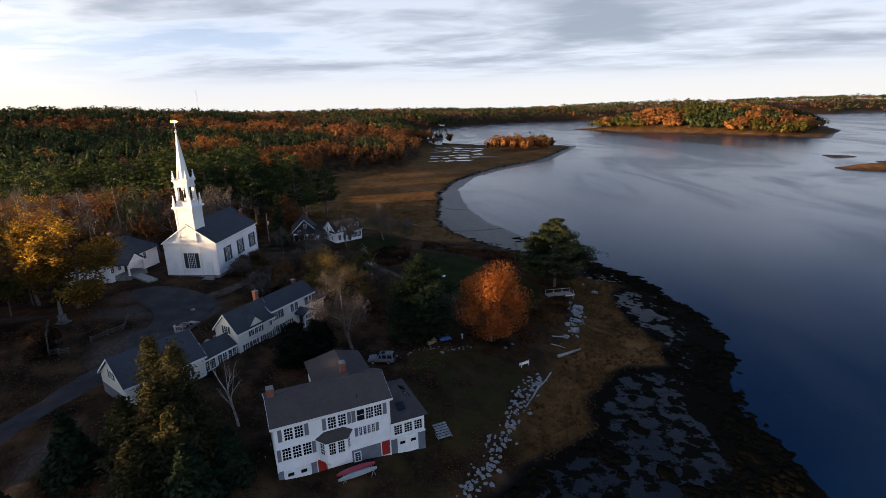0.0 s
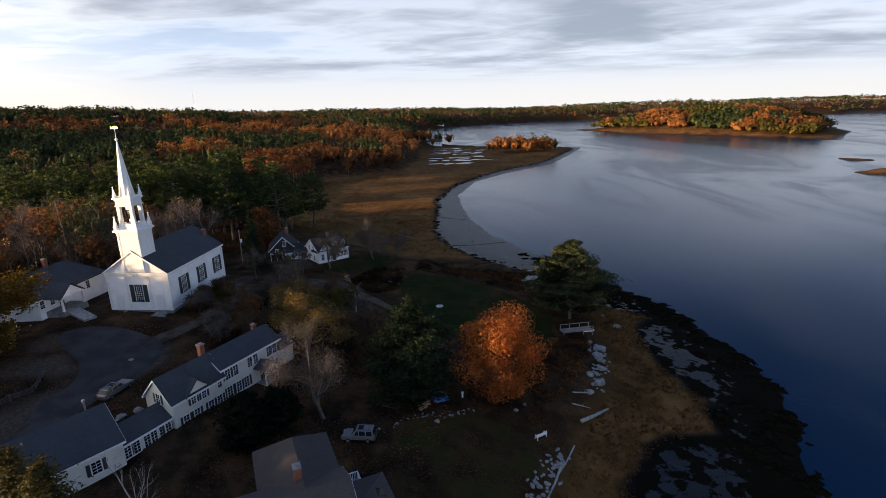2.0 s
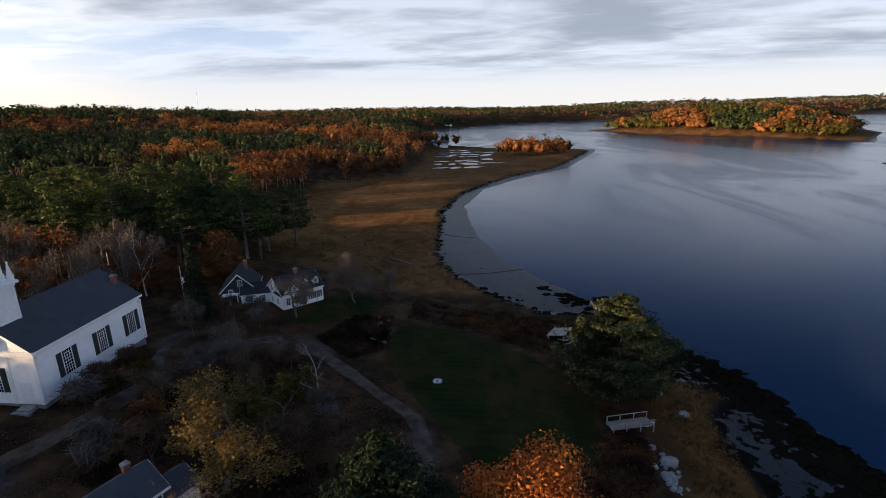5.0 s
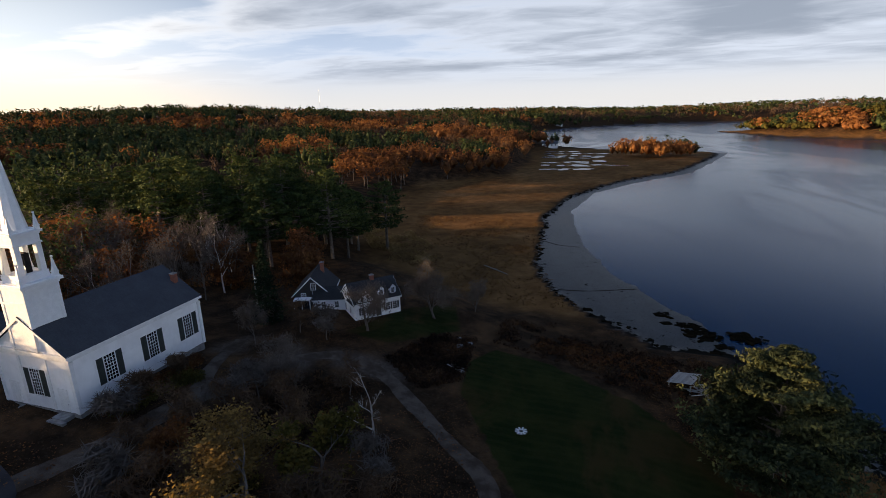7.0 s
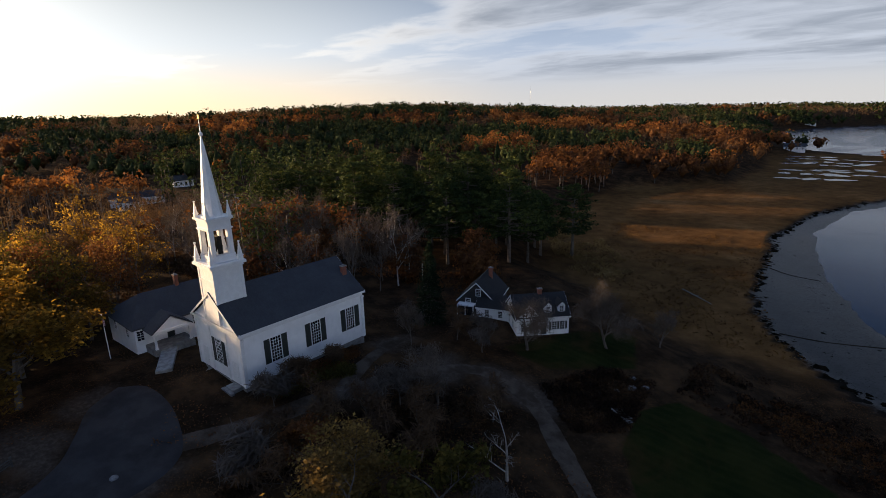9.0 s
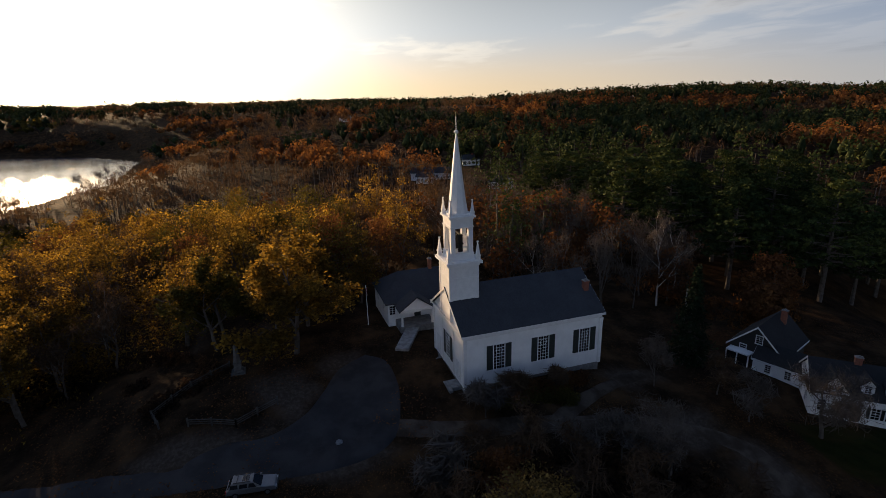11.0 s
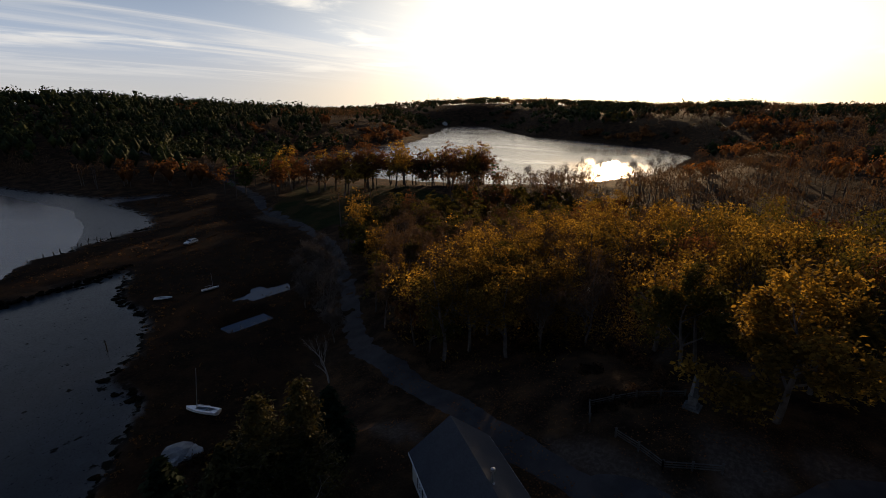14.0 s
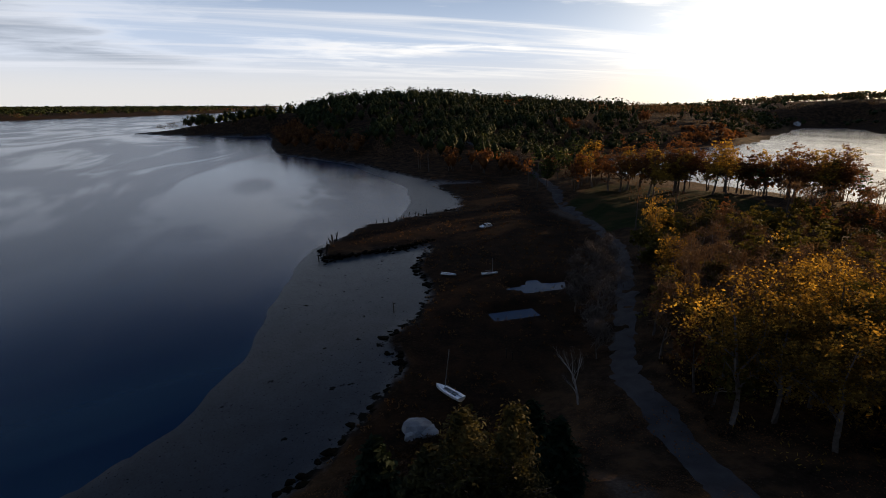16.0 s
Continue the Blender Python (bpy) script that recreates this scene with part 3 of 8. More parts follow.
def smooth_line(points, every=1.5):
    """A rounded way through the points, in even steps."""
    p = [Vector((*q, 0)) for q in points]
    p = [2 * p[0] - p[1]] + p + [2 * p[-1] - p[-2]]
    out = []
    for a, b, c, d in zip(p, p[1:], p[2:], p[3:]):
        m = max(2, int((c - b).length / every))
        for i in range(m):
            t = i / m
            out.append(0.5 * (2 * b + (c - a) * t + (2 * a - 5 * b + 4 * c - d) * t * t + (3 * b - a - 3 * c + d) * t**3))
    return out + [p[-2]]


def strip(name, points, width, mat, label, category, lift=0.07, across=5):
    """A way laid on the ground."""
    line = smooth_line(points)
    verts, faces = [], []
    for i, p in enumerate(line):
        q, r = line[max(0, i - 1)], line[min(len(line) - 1, i + 1)]
        t = (r - q).normalized()
        side = Vector((-t.y, t.x, 0))
        w = width * (1 + 0.10 * math.sin(i * 0.7) + 0.06 * math.sin(i * 2.3))
        for j in range(across):
            o = p + side * w * (j / (across - 1) - 0.5)
            verts.append((o.x, o.y, 0))
    v = np.array(verts)
    v[:, 2] = land(v[:, 0], v[:, 1])[0] + lift
    v[0::across, 2] -= lift + 0.10
    v[across - 1::across, 2] -= lift + 0.10
    for i in range(len(line) - 1):
        for j in range(across - 1):
            a = i * across + j
            faces.append((a, a + 1, a + across + 1, a + across))
    me = np_mesh(name, v, faces)
    me.materials.append(mat)
    me.shade_smooth()
    return tagged(new(name, me), label, category, kind="structure")


ROAD = [(-108, -420), (-110, -365), (-107, -303), (-91, -246), (-77, -212), (-69, -178), (-58, -146), (-36, -112), (-15, -84),
        (-9, -69), (-4, -54), (1, -38), (2.8, -26), (0.5, -17), (-4, -11)]
strip("road", ROAD, 5.6, M_ASPHALT, "worn grey asphalt village road with soft edges", "road")
def paved_yard():
    """An uneven sheet of asphalt that widens from the road to the church door."""
    line = [(-14.5, -9.8), (-11.5, -7.4), (-6, -7.0), (-1, -7.8), (3.6, -9.6), (6.0, -14), (6.2, -21), (4.6, -29), (0.4, -33), (-1.6, -29), (-1.4, -24), (-3.6, -19.5), (-7.5, -16.6), (-11.8, -14.0)]
    rim = smooth_line(line + line[:1], 0.6)[:-1]
    mid, rings = Vector((0.0, -15.5, 0)), (0.03, 0.3, 0.55, 0.8, 0.97, 1.0)
    v = np.array([tuple(mid.lerp(p, f)) for f in rings for p in rim])
    n = len(rim)
    v[:, 2] = land(v[:, 0], v[:, 1])[0] + 0.10
    v[-n:, 2] -= 0.2
    faces = [(r * n + i, r * n + (i + 1) % n, (r + 1) * n + (i + 1) % n, (r + 1) * n + i) for r in range(len(rings) - 1) for i in range(n)]
    me = np_mesh("road_apron", v, faces)
    me.materials.append(M_ASPHALT)
    me.shade_smooth()
    tagged(new("road_apron", me), "worn asphalt parking apron before the church", "road", kind="structure")


def salt_pans():
    """Shallow pools that stand in rows on the north marsh."""
    rng = np.random.default_rng(29)
    vs, fs, m = [], [], 18
    for row in range(8):
        y = 348 + row * 22 + rng.normal() * 2
        x = 12 - row * 2.0 + rng.uniform(-3, 3)
        while x < 62 - 1.2 * row:
            rx, ry = rng.uniform(3, 9), rng.uniform(2.5, 6.5)
            x += rx
            if rng.uniform() < 0.8:
                a = np.linspace(0, 2 * np.pi, m, endpoint=False)
                r = 1 + 0.25 * np.sin(a * 2 + rng.uniform(0, 6)) + 0.2 * np.sin(a * 5 + rng.uniform(0, 6))
                fs.append(np.arange(m) + len(vs) * m)
                vs.append(np.stack([x + np.cos(a) * rx * r, y + rng.normal() * 3 + np.sin(a) * ry * r, np.full(m, 1.46)], 1))
            x += rx + rng.uniform(0.5, 3)
    me = np_mesh("salt_pans", np.concatenate(vs), np.array(fs))
    me.materials.append(M_WATER)
    tagged(new("salt_pans", me), "still shallow pools standing on the far salt marsh", "pools", kind="stuff")


paved_yard()
salt_pans()
for way in ([(38.5, 139.5), (44, 136), (51, 135.5)], [(47.5, 90.5), (54, 91), (60, 93.5), (67, 97)]):
    strip("drain", way, 0.9, M_PEAT, "dark drain cut across the tidal mud", "drain", 0.03)
strip("lane", [(1, -12), (4.5, -3), (7, 6), (8.6, 13), (10.4, 21), (14.5, 27.5), (20, 29.5), (27, 27), (33, 22), (40, 16), (46.5, 10), (49, 0), (47, -12), (45, -22)],
      3.6, M_GRAVEL, "pale gravel lane with worn wheel tracks", "lane")
strip("lane_spur", [(7.4, 9.5), (4.8, 15.5), (2.5, 22), (1, 27)], 2.6, M_GRAVEL, "short gravel drive beside the church wall", "lane", 0.08)
# ---- builders ----
def part(name, shape, mat, parent, label="", m=None):
    """Links a bmesh or a mesh as one object under a thing or a part."""
    if isinstance(shape, bmesh.types.BMesh):
        me = bpy.data.meshes.new(name)
        bmesh.ops.recalc_face_normals(shape, faces=shape.faces)
        shape.to_mesh(me)
        shape.free()
    else:
        me = shape
    if mat is not None and not me.materials:
        me.materials.append(mat)
    ob = new(name, me)
    ob.parent = parent
    if m is not None:
        ob.matrix_basis = m
    if label:
        ob["label"] = label
    return ob


def thing(name, m, label, category, group="", kind=""):
    ob = new(name)
    ob.matrix_basis = m
    ob.empty_display_size = 0.2
    return tagged(ob, label, category, group, kind)


def box(bm, x0, x1, y0, y1, z0, z1, m=None):
    vs = [Vector((x, y, z)) for z in (z0, z1) for y in (y0, y1) for x in (x0, x1)]
    v = [bm.verts.new(m @ p if m else p) for p in vs]
    for f in ((0, 2, 3, 1), (4, 5, 7, 6), (0, 1, 5, 4), (2, 6, 7, 3), (0, 4, 6, 2), (1, 3, 7, 5)):
        bm.faces.new([v[i] for i in f])
    return bm


def boxes(*rows):
    bm = bmesh.new()
    for r in rows:
        box(bm, *r)
    return bm


def prism(bm, outline, a, b, axis="y"):
    """An outline in x, z pushed along y (or y, z along x)."""
    def at(p, d):
        return (p[0], d, p[1]) if axis == "y" else (d, p[0], p[1]) if axis == "x" else (p[0], p[1], d)
    lo, hi = [bm.verts.new(at(p, a)) for p in outline], [bm.verts.new(at(p, b)) for p in outline]
    n = len(outline)
    bm.faces.new(lo)
    bm.faces.new(hi[::-1])
    for i in range(n):
        bm.faces.new((lo[i], hi[i], hi[(i + 1) % n], lo[(i + 1) % n]))
    return bm


def tube(bm, pts, radii, sides=6, cap=True):
    """A tapered round limb along the points."""
    rings = []
    for i, p in enumerate(pts):
        a, b = pts[max(0, i - 1)], pts[min(len(pts) - 1, i + 1)]
        d = (b - a).normalized() if (b - a).length > 1e-6 else Vector((0, 0, 1))
        q = d.to_track_quat("Z", "Y")
        rings.append([bm.verts.new(p + q @ Vector((math.cos(2 * math.pi * s / sides), math.sin(2 * math.pi * s / sides), 0)) * radii[i]) for s in range(sides)])
    for r, s in zip(rings, rings[1:]):
        for i in range(sides):
            bm.faces.new((r[i], r[(i + 1) % sides], s[(i + 1) % sides], s[i]))
    if cap and sides > 2:
        bm.faces.new(rings[0][::-1])
        bm.faces.new(rings[-1])
    return bm


def lathe(bm, profile, sides=16, centre=(0, 0, 0)):
    return tube(bm, [Vector(centre) + Vector((0, 0, z)) for _, z in profile], [r for r, _ in profile], sides)


SHARED = {}


def shared(key, make):
    """Alike pieces share one mesh."""
    if key not in SHARED:
        bm = make()
        me = bpy.data.meshes.new(key[0])
        bmesh.ops.recalc_face_normals(bm, faces=bm.faces)
        bm.to_mesh(me)
        bm.free()
        SHARED[key] = me
    return SHARED[key]


def on_wall(x, y, z, ang=0.0):
    """A frame on a wall: x to the right seen from outside, -y outwards."""
    return Matrix.Translation((x, y, z)) @ Matrix.Rotation(radians(ang), 4, "Z")


def window(parent, m, w, h, cols=2, rows=4, shutter=None, trim=None, shutter_w=None, ring=False):
    """A sash window: casing, panes behind glazing bars, sill, and its shutters. m: the foot's middle on the wall."""
    trim = trim or M_TRIM
    t = 0.11

    def casing():
        bm = boxes((-w / 2 - t, -w / 2, -0.06, 0.02, 0, h), (w / 2, w / 2 + t, -0.06, 0.02, 0, h), (-w / 2 - t, w / 2 + t, -0.07, 0.02, h, h + t * 1.2))
        return box(bm, -w / 2 - t - 0.04, w / 2 + t + 0.04, -0.11, 0.02, -0.09, 0)

    def bars():
        b = 0.022
        bm = boxes((-w / 2, w / 2, -0.045, 0, h / 2 - 0.03, h / 2 + 0.03))
        for i in range(1, cols):
            x = -w / 2 + w * i / cols
            box(bm, x - b, x + b, -0.035, 0, 0, h)
        for j in range(1, rows):
            if j * 2 != rows:
                z = h * j / rows
                box(bm, -w / 2, w / 2, -0.033, 0, z - b, z + b)
        if ring:
            for i in range(20):
                a0, a1 = 2 * math.pi * i / 20, 2 * math.pi * (i + 1) / 20
                c, r = Vector((0, -0.04, h * 0.75)), w * 0.30
                p0, p1 = c + Vector((math.cos(a0) * r, 0, math.sin(a0) * r)), c + Vector((math.cos(a1) * r, 0, math.sin(a1) * r))
                tube(bm, [p0, p1], [0.03, 0.03], 4, False)
        return bm

    def pane():
        return boxes((-w / 2, w / 2, -0.012, 0.01, 0, h))

    win = part("window", shared(("window", w, h), casing), trim, parent, "", m)
    part("pane", shared(("pane", w, h), pane), M_GLASS, win, "dark glass")
    part("glazing_grid", shared(("glazing_grid", w, h, cols, rows, ring), bars), trim, win)
    if shutter:
        sw = shutter_w or w * 0.5

        def leaf():
            bm = boxes((0, sw, -0.05, 0, 0, h), )
            n = max(6, int(h / 0.12))
            for i in range(n):
                z = 0.08 + (h - 0.16) * i / n
                box(bm, 0.06, sw - 0.06, -0.062, -0.045, z, z + (h - 0.16) / n * 0.55)
            return bm
        for x in (-w / 2 - t - sw - 0.03, w / 2 + t + 0.03):
            part("shutter", shared(("shutter", round(sw, 3), h), leaf), shutter, parent, "louvred shutter", m @ Matrix.Translation((x, 0, 0)))
    return win


def door(parent, m, w, h, mat, label=""):
    t = 0.11
    d = part("door", shared(("door", w, h, mat.name), lambda: boxes((-w / 2, w / 2, -0.04, 0.01, 0, h), (-w / 2 + 0.12, -0.05, -0.055, 0, 0.2, h * 0.42),
             (0.05, w / 2 - 0.12, -0.055, 0, 0.2, h * 0.42), (-w / 2 + 0.12, -0.05, -0.055, 0, h * 0.5, h - 0.15), (0.05, w / 2 - 0.12, -0.055, 0, h * 0.5, h - 0.15))), mat, parent, label, m)
    part("door_frame", shared(("door_frame", w, h), lambda: boxes((-w / 2 - t, -w / 2, -0.07, 0.01, 0, h), (w / 2, w / 2 + t, -0.07, 0.01, 0, h), (-w / 2 - t, w / 2 + t, -0.08, 0.01, h, h + t))), M_TRIM, d)
    part("handle", shared(("handle",), lambda: boxes((-0.03, 0.03, -0.11, -0.04, 1.0, 1.08))), M_METAL, d, "metal knob", Matrix.Translation((w / 2 - 0.1, 0, 0)))
    return d


def shell(parent, x0, x1, y0, y1, z0, eave, ridge, mat, along="x", name="wall"):
    """Walls of a gabled block, its ridge along x or y."""
    bm = bmesh.new()
    if along == "x":
        prism(bm, [(y0, z0), (y1, z0), (y1, eave), ((y0 + y1) / 2, ridge), (y0, eave)], x0, x1, "x")
    else:
        prism(bm, [(x0, z0), (x1, z0), (x1, eave), ((x0 + x1) / 2, ridge), (x0, eave)], y0, y1, "y")
    return part(name, bm, mat, parent)


def gable_roof(parent, x0, x1, y0, y1, eave, ridge, mat, along="x", over=0.35, thick=0.16, trim=None):
    """Two slopes with thickness, with fascia and rake boards under them."""
    a0, a1, b0, b1 = (x0, x1, y0, y1) if along == "x" else (y0, y1, x0, x1)
    mid, half = (b0 + b1) / 2, (b1 - b0) / 2
    slope = (ridge - eave) / half
    lo = eave - slope * over
    bm = bmesh.new()
    prism(bm, [(b0 - over, lo), (mid, ridge), (b1 + over, lo), (b1 + over, lo + thick), (mid, ridge + thick * 1.15), (b0 - over, lo + thick)],
          a0 - over, a1 + over, "x" if along == "x" else "y")
    roof = part("roof", bm, mat, parent)
    bm = bmesh.new()
    for a in (a0 - over - 0.03, a1 + over):
        prism(bm, [(b0 - over, lo - 0.14), (mid, ridge - 0.14), (b1 + over, lo - 0.14), (b1 + over, lo + thick - 0.03), (mid, ridge + thick * 1.15 - 0.03), (b0 - over, lo + thick - 0.03)],
              a, a + 0.03, "x" if along == "x" else "y")
    for b in (b0 - over - 0.03, b1 + over):
        if along == "x":
            box(bm, a0 - over, a1 + over, b, b + 0.03, lo - 0.16, lo + thick - 0.03)
        else:
            box(bm, b, b + 0.03, a0 - over, a1 + over, lo - 0.16, lo + thick - 0.03)
    part("fascia", bm, trim or M_TRIM, roof, "painted rake and eave boards")
    return roof


def chimney(parent, x, y, z0, z1, w=0.75, d=0.55):
    bm = boxes((x - w / 2, x + w / 2, y - d / 2, y + d / 2, z0, z1 - 0.18), (x - w / 2 - 0.06, x + w / 2 + 0.06, y - d / 2 - 0.06, y + d / 2 + 0.06, z1 - 0.30, z1 - 0.12))
    c = part("chimney", bm, M_BRICK, parent, "red brick chimney")
    part("chimney_cap", boxes((x - w / 2 - 0.05, x + w / 2 + 0.05, y - d / 2 - 0.05, y + d / 2 + 0.05, z1 - 0.12, z1), (x - 0.12, x + 0.12, y - 0.12, y + 0.12, z1, z1 + 0.16)), M_STONE, c, "pale cap and flue")
    return c


# ---- church ----
def build_church():
    c = thing("church", pose(-6.5, 10.5, 12.5), "white clapboard church with a tall steeple, dark shutters and grey roof", "church")
    part("foundation", boxes((-6.0, 6.0, -10.0, 10.0, -1.6, 0.25)), M_STONE, c, "rough granite footing")
    shell(c, -6.05, 6.05, -10.05, 10.05, 0.2, 7.75, 11.75, M_WHITE, "y")
    gable_roof(c, -6.05, 6.05, -10.05, 10.0, 7.85, 11.95, M_ROOF, "y", 0.42, 0.2)
    bm = boxes((-6.25, 6.25, -10.18, -10.05, 6.95, 7.75), (-6.45, 6.45, -10.40, -10.05, 7.55, 7.80), (6.05, 6.2, -10.05, 10.05, 7.0, 7.7), (-6.2, -6.05, -10.05, 10.05, 7.0, 7.7))
    part("cornice", bm, M_TRIM, c, "white entablature boards")
    for x, y in ((-6.0, -10.1), (6.0, -10.1), (6.06, 9.75), (-6.06, 9.75)):
        part("pilaster", boxes((x - 0.24, x + 0.16 if x < 0 else x + 0.20, y - 0.06, y + 0.42, 0.2, 6.95), (x - 0.30, x + 0.26, y - 0.10, y + 0.46, 6.6, 6.95)), M_TRIM, c)
    for x in (-2.2, 2.2):
        part("pilaster", boxes((x - 0.22, x + 0.22, -10.12, -10.05, 0.2, 6.95)), M_TRIM, c)
    window(c, on_wall(-0.05, -10.05, 1.85), 1.5, 3.5, 4, 8, M_SHUTTER, None, 0.85, True)
    for y in (-5.2, 1.2, 7.5):
        window(c, on_wall(6.05, y, 2.25, 90), 1.5, 3.45, 4, 8, M_SHUTTER, None, 0.85, True)
        window(c, on_wall(-6.05, y, 2.25, -90), 1.5, 3.45, 4, 8, M_SHUTTER, None, 0.85, True)
    for x in (-4.1, 4.0):
        door(c, on_wall(x, -10.05, 0.25), 1.3, 2.9, M_TRIM, "white panelled door")
        part("step", boxes((x - 1.0, x + 1.0, -11.3, -10.05, -0.8, 0.05), (x - 1.3, x + 1.3, -11.8, -11.3, -0.8, -0.15)), M_STONE, c, "granite doorstep")
    chimney(c, 3.0, 9.3, 8.5, 11.4, 0.7, 0.7)
    # steeple
    t = -8.35
    s1 = part("tower", boxes((-2.0, 2.0, t - 2.0, t + 2.0, 7.9, 15.5), (-2.06, 2.06, t - 2.06, t + 2.06, 13.6, 13.85), (-2.06, 2.06, t - 2.06, t + 2.06, 10.9, 11.1),
                             ), M_TRIM, c, "square white steeple base")
    for sx in (-1, 1):
        for sy in (-1, 1):
            part("corner_board", boxes((sx * 1.85 - 0.2, sx * 1.85 + 0.2, t + sy * 1.85 - 0.2, t + sy * 1.85 + 0.2, 7.9, 15.4)), M_TRIM, s1)
            part("post", boxes((sx * 1.2 - 0.3, sx * 1.2 + 0.3, t + sy * 1.2 - 0.3, t + sy * 1.2 + 0.3, 17.0, 20.5)), M_TRIM, c, "square white belfry post")
    part("cornice", boxes((-2.15, 2.15, t - 2.15, t + 2.15, 15.35, 15.65), (-2.45, 2.45, t - 2.45, t + 2.45, 15.65, 16.0), (-2.3, 2.3, t - 2.3, t + 2.3, 16.0, 16.12)), M_TRIM, s1)
    bel = part("belfry", boxes((-1.6, 1.6, t - 1.6, t + 1.6, 16.1, 17.0)), M_TRIM, c, "open white belfry")
    part("belfry_top", boxes((-1.5, 1.5, t - 1.5, t + 1.5, 20.5, 21.45), (-1.62, 1.62, t - 1.62, t + 1.62, 20.3, 20.5)), M_TRIM, c)
    bell = bmesh.new()
    lathe(bell, [(0.12, 19.2), (0.32, 19.1), (0.42, 18.7), (0.5, 18.2), (0.72, 17.9), (0.7, 17.85)], 16, (0, t, 0))
    box(bell, -0.9, 0.9, t - 0.08, t + 0.08, 19.2, 19.4)
    box(bell, -0.9, -0.75, t - 0.3, t + 0.3, 17.0, 19.3)
    box(bell, 0.75, 0.9, t - 0.3, t + 0.3, 17.0, 19.3)
    part("bell", bell, M_DARKWOOD, bel, "dark bronze bell on its yoke")
    part("cornice", boxes((-1.6, 1.6, t - 1.6, t + 1.6, 21.4, 21.6), (-1.8, 1.8, t - 1.8, t + 1.8, 21.6, 21.85), (-1.35, 1.35, t - 1.35, t + 1.35, 21.85, 22.1)), M_TRIM, bel)
    sp = bmesh.new()
    ring = [Vector((math.cos(math.pi / 4 * i + math.pi / 8) * 1.32, math.sin(math.pi / 4 * i + math.pi / 8) * 1.32, 0)) for i in range(8)]
    lev = [[sp.verts.new(Vector((0, t, z)) + p * f) for p in ring] for z, f in ((22.1, 1.0), (23.6, 0.83), (31.9, 0.07))]
    for a, b in zip(lev, lev[1:]):
        for i in range(8):
            sp.faces.new((a[i], a[(i + 1) % 8], b[(i + 1) % 8], b[i]))
    spire = part("spire", sp, M_TRIM, c, "tapered eight-sided white spire")
    bm = bmesh.new()
    bmesh.ops.create_icosphere(bm, subdivisions=3, radius=0.27, matrix=Matrix.Translation((0, t, 32.1)))
    tube(bm, [Vector((0, t, 31.8)), Vector((0, t, 34.4))], [0.05, 0.035], 6)
    part("finial", bm, M_TRIM, spire, "white ball on an iron rod")
    bm = bmesh.new()
    fish = [(-1.05, 0.0), (-0.7, 0.18), (-0.2, 0.26), (0.35, 0.18), (0.7, 0.06), (1.05, 0.30), (0.98, 0.0), (1.05, -0.30), (0.7, -0.06), (0.35, -0.18), (-0.2, -0.24), (-0.7, -0.16)]
    prism(bm, fish, -0.04, 0.04, "y")
    part("weathervane", bm, M_GOLD, spire, "gilded fish weathervane", Matrix.Translation((0, t, 34.15)) @ Matrix.Rotation(radians(160), 4, "Z"))

    def pinnacle(h, r):
        bm = bmesh.new()
        box(bm, -r, r, -r, r, 0, h * 0.2)
        box(bm, -r * 1.2, r * 1.2, -r * 1.2, r * 1.2, h * 0.2, h * 0.25)
        base = [bm.verts.new((sx * r * 0.9, sy * r * 0.9, h * 0.25)) for sx, sy in ((-1, -1), (1, -1), (1, 1), (-1, 1))]
        top = [bm.verts.new((sx * r * 0.18, sy * r * 0.18, h * 0.93)) for sx, sy in ((-1, -1), (1, -1), (1, 1), (-1, 1))]
        for i in range(4):
            bm.faces.new((base[i], base[(i + 1) % 4], top[(i + 1) % 4], top[i]))
        bm.faces.new(top)
        for a in (0, math.pi / 2):
            box(bm, -r * 0.55, r * 0.55, -r * 0.12, r * 0.12, h * 0.92, h, Matrix.Rotation(a, 4, "Z"))
        return bm
    for sx in (-1, 1):
        for sy in (-1, 1):
            part("pinnacle", shared(("pinnacle", 1), lambda: pinnacle(2.45, 0.27)), M_TRIM, c, "", Matrix.Translation((sx * 1.95, t + sy * 1.95, 16.1)))
            part("pinnacle", shared(("pinnacle", 2), lambda: pinnacle(2.05, 0.22)), M_TRIM, c, "", Matrix.Translation((sx * 1.45, t + sy * 1.45, 21.85)))


build_church()


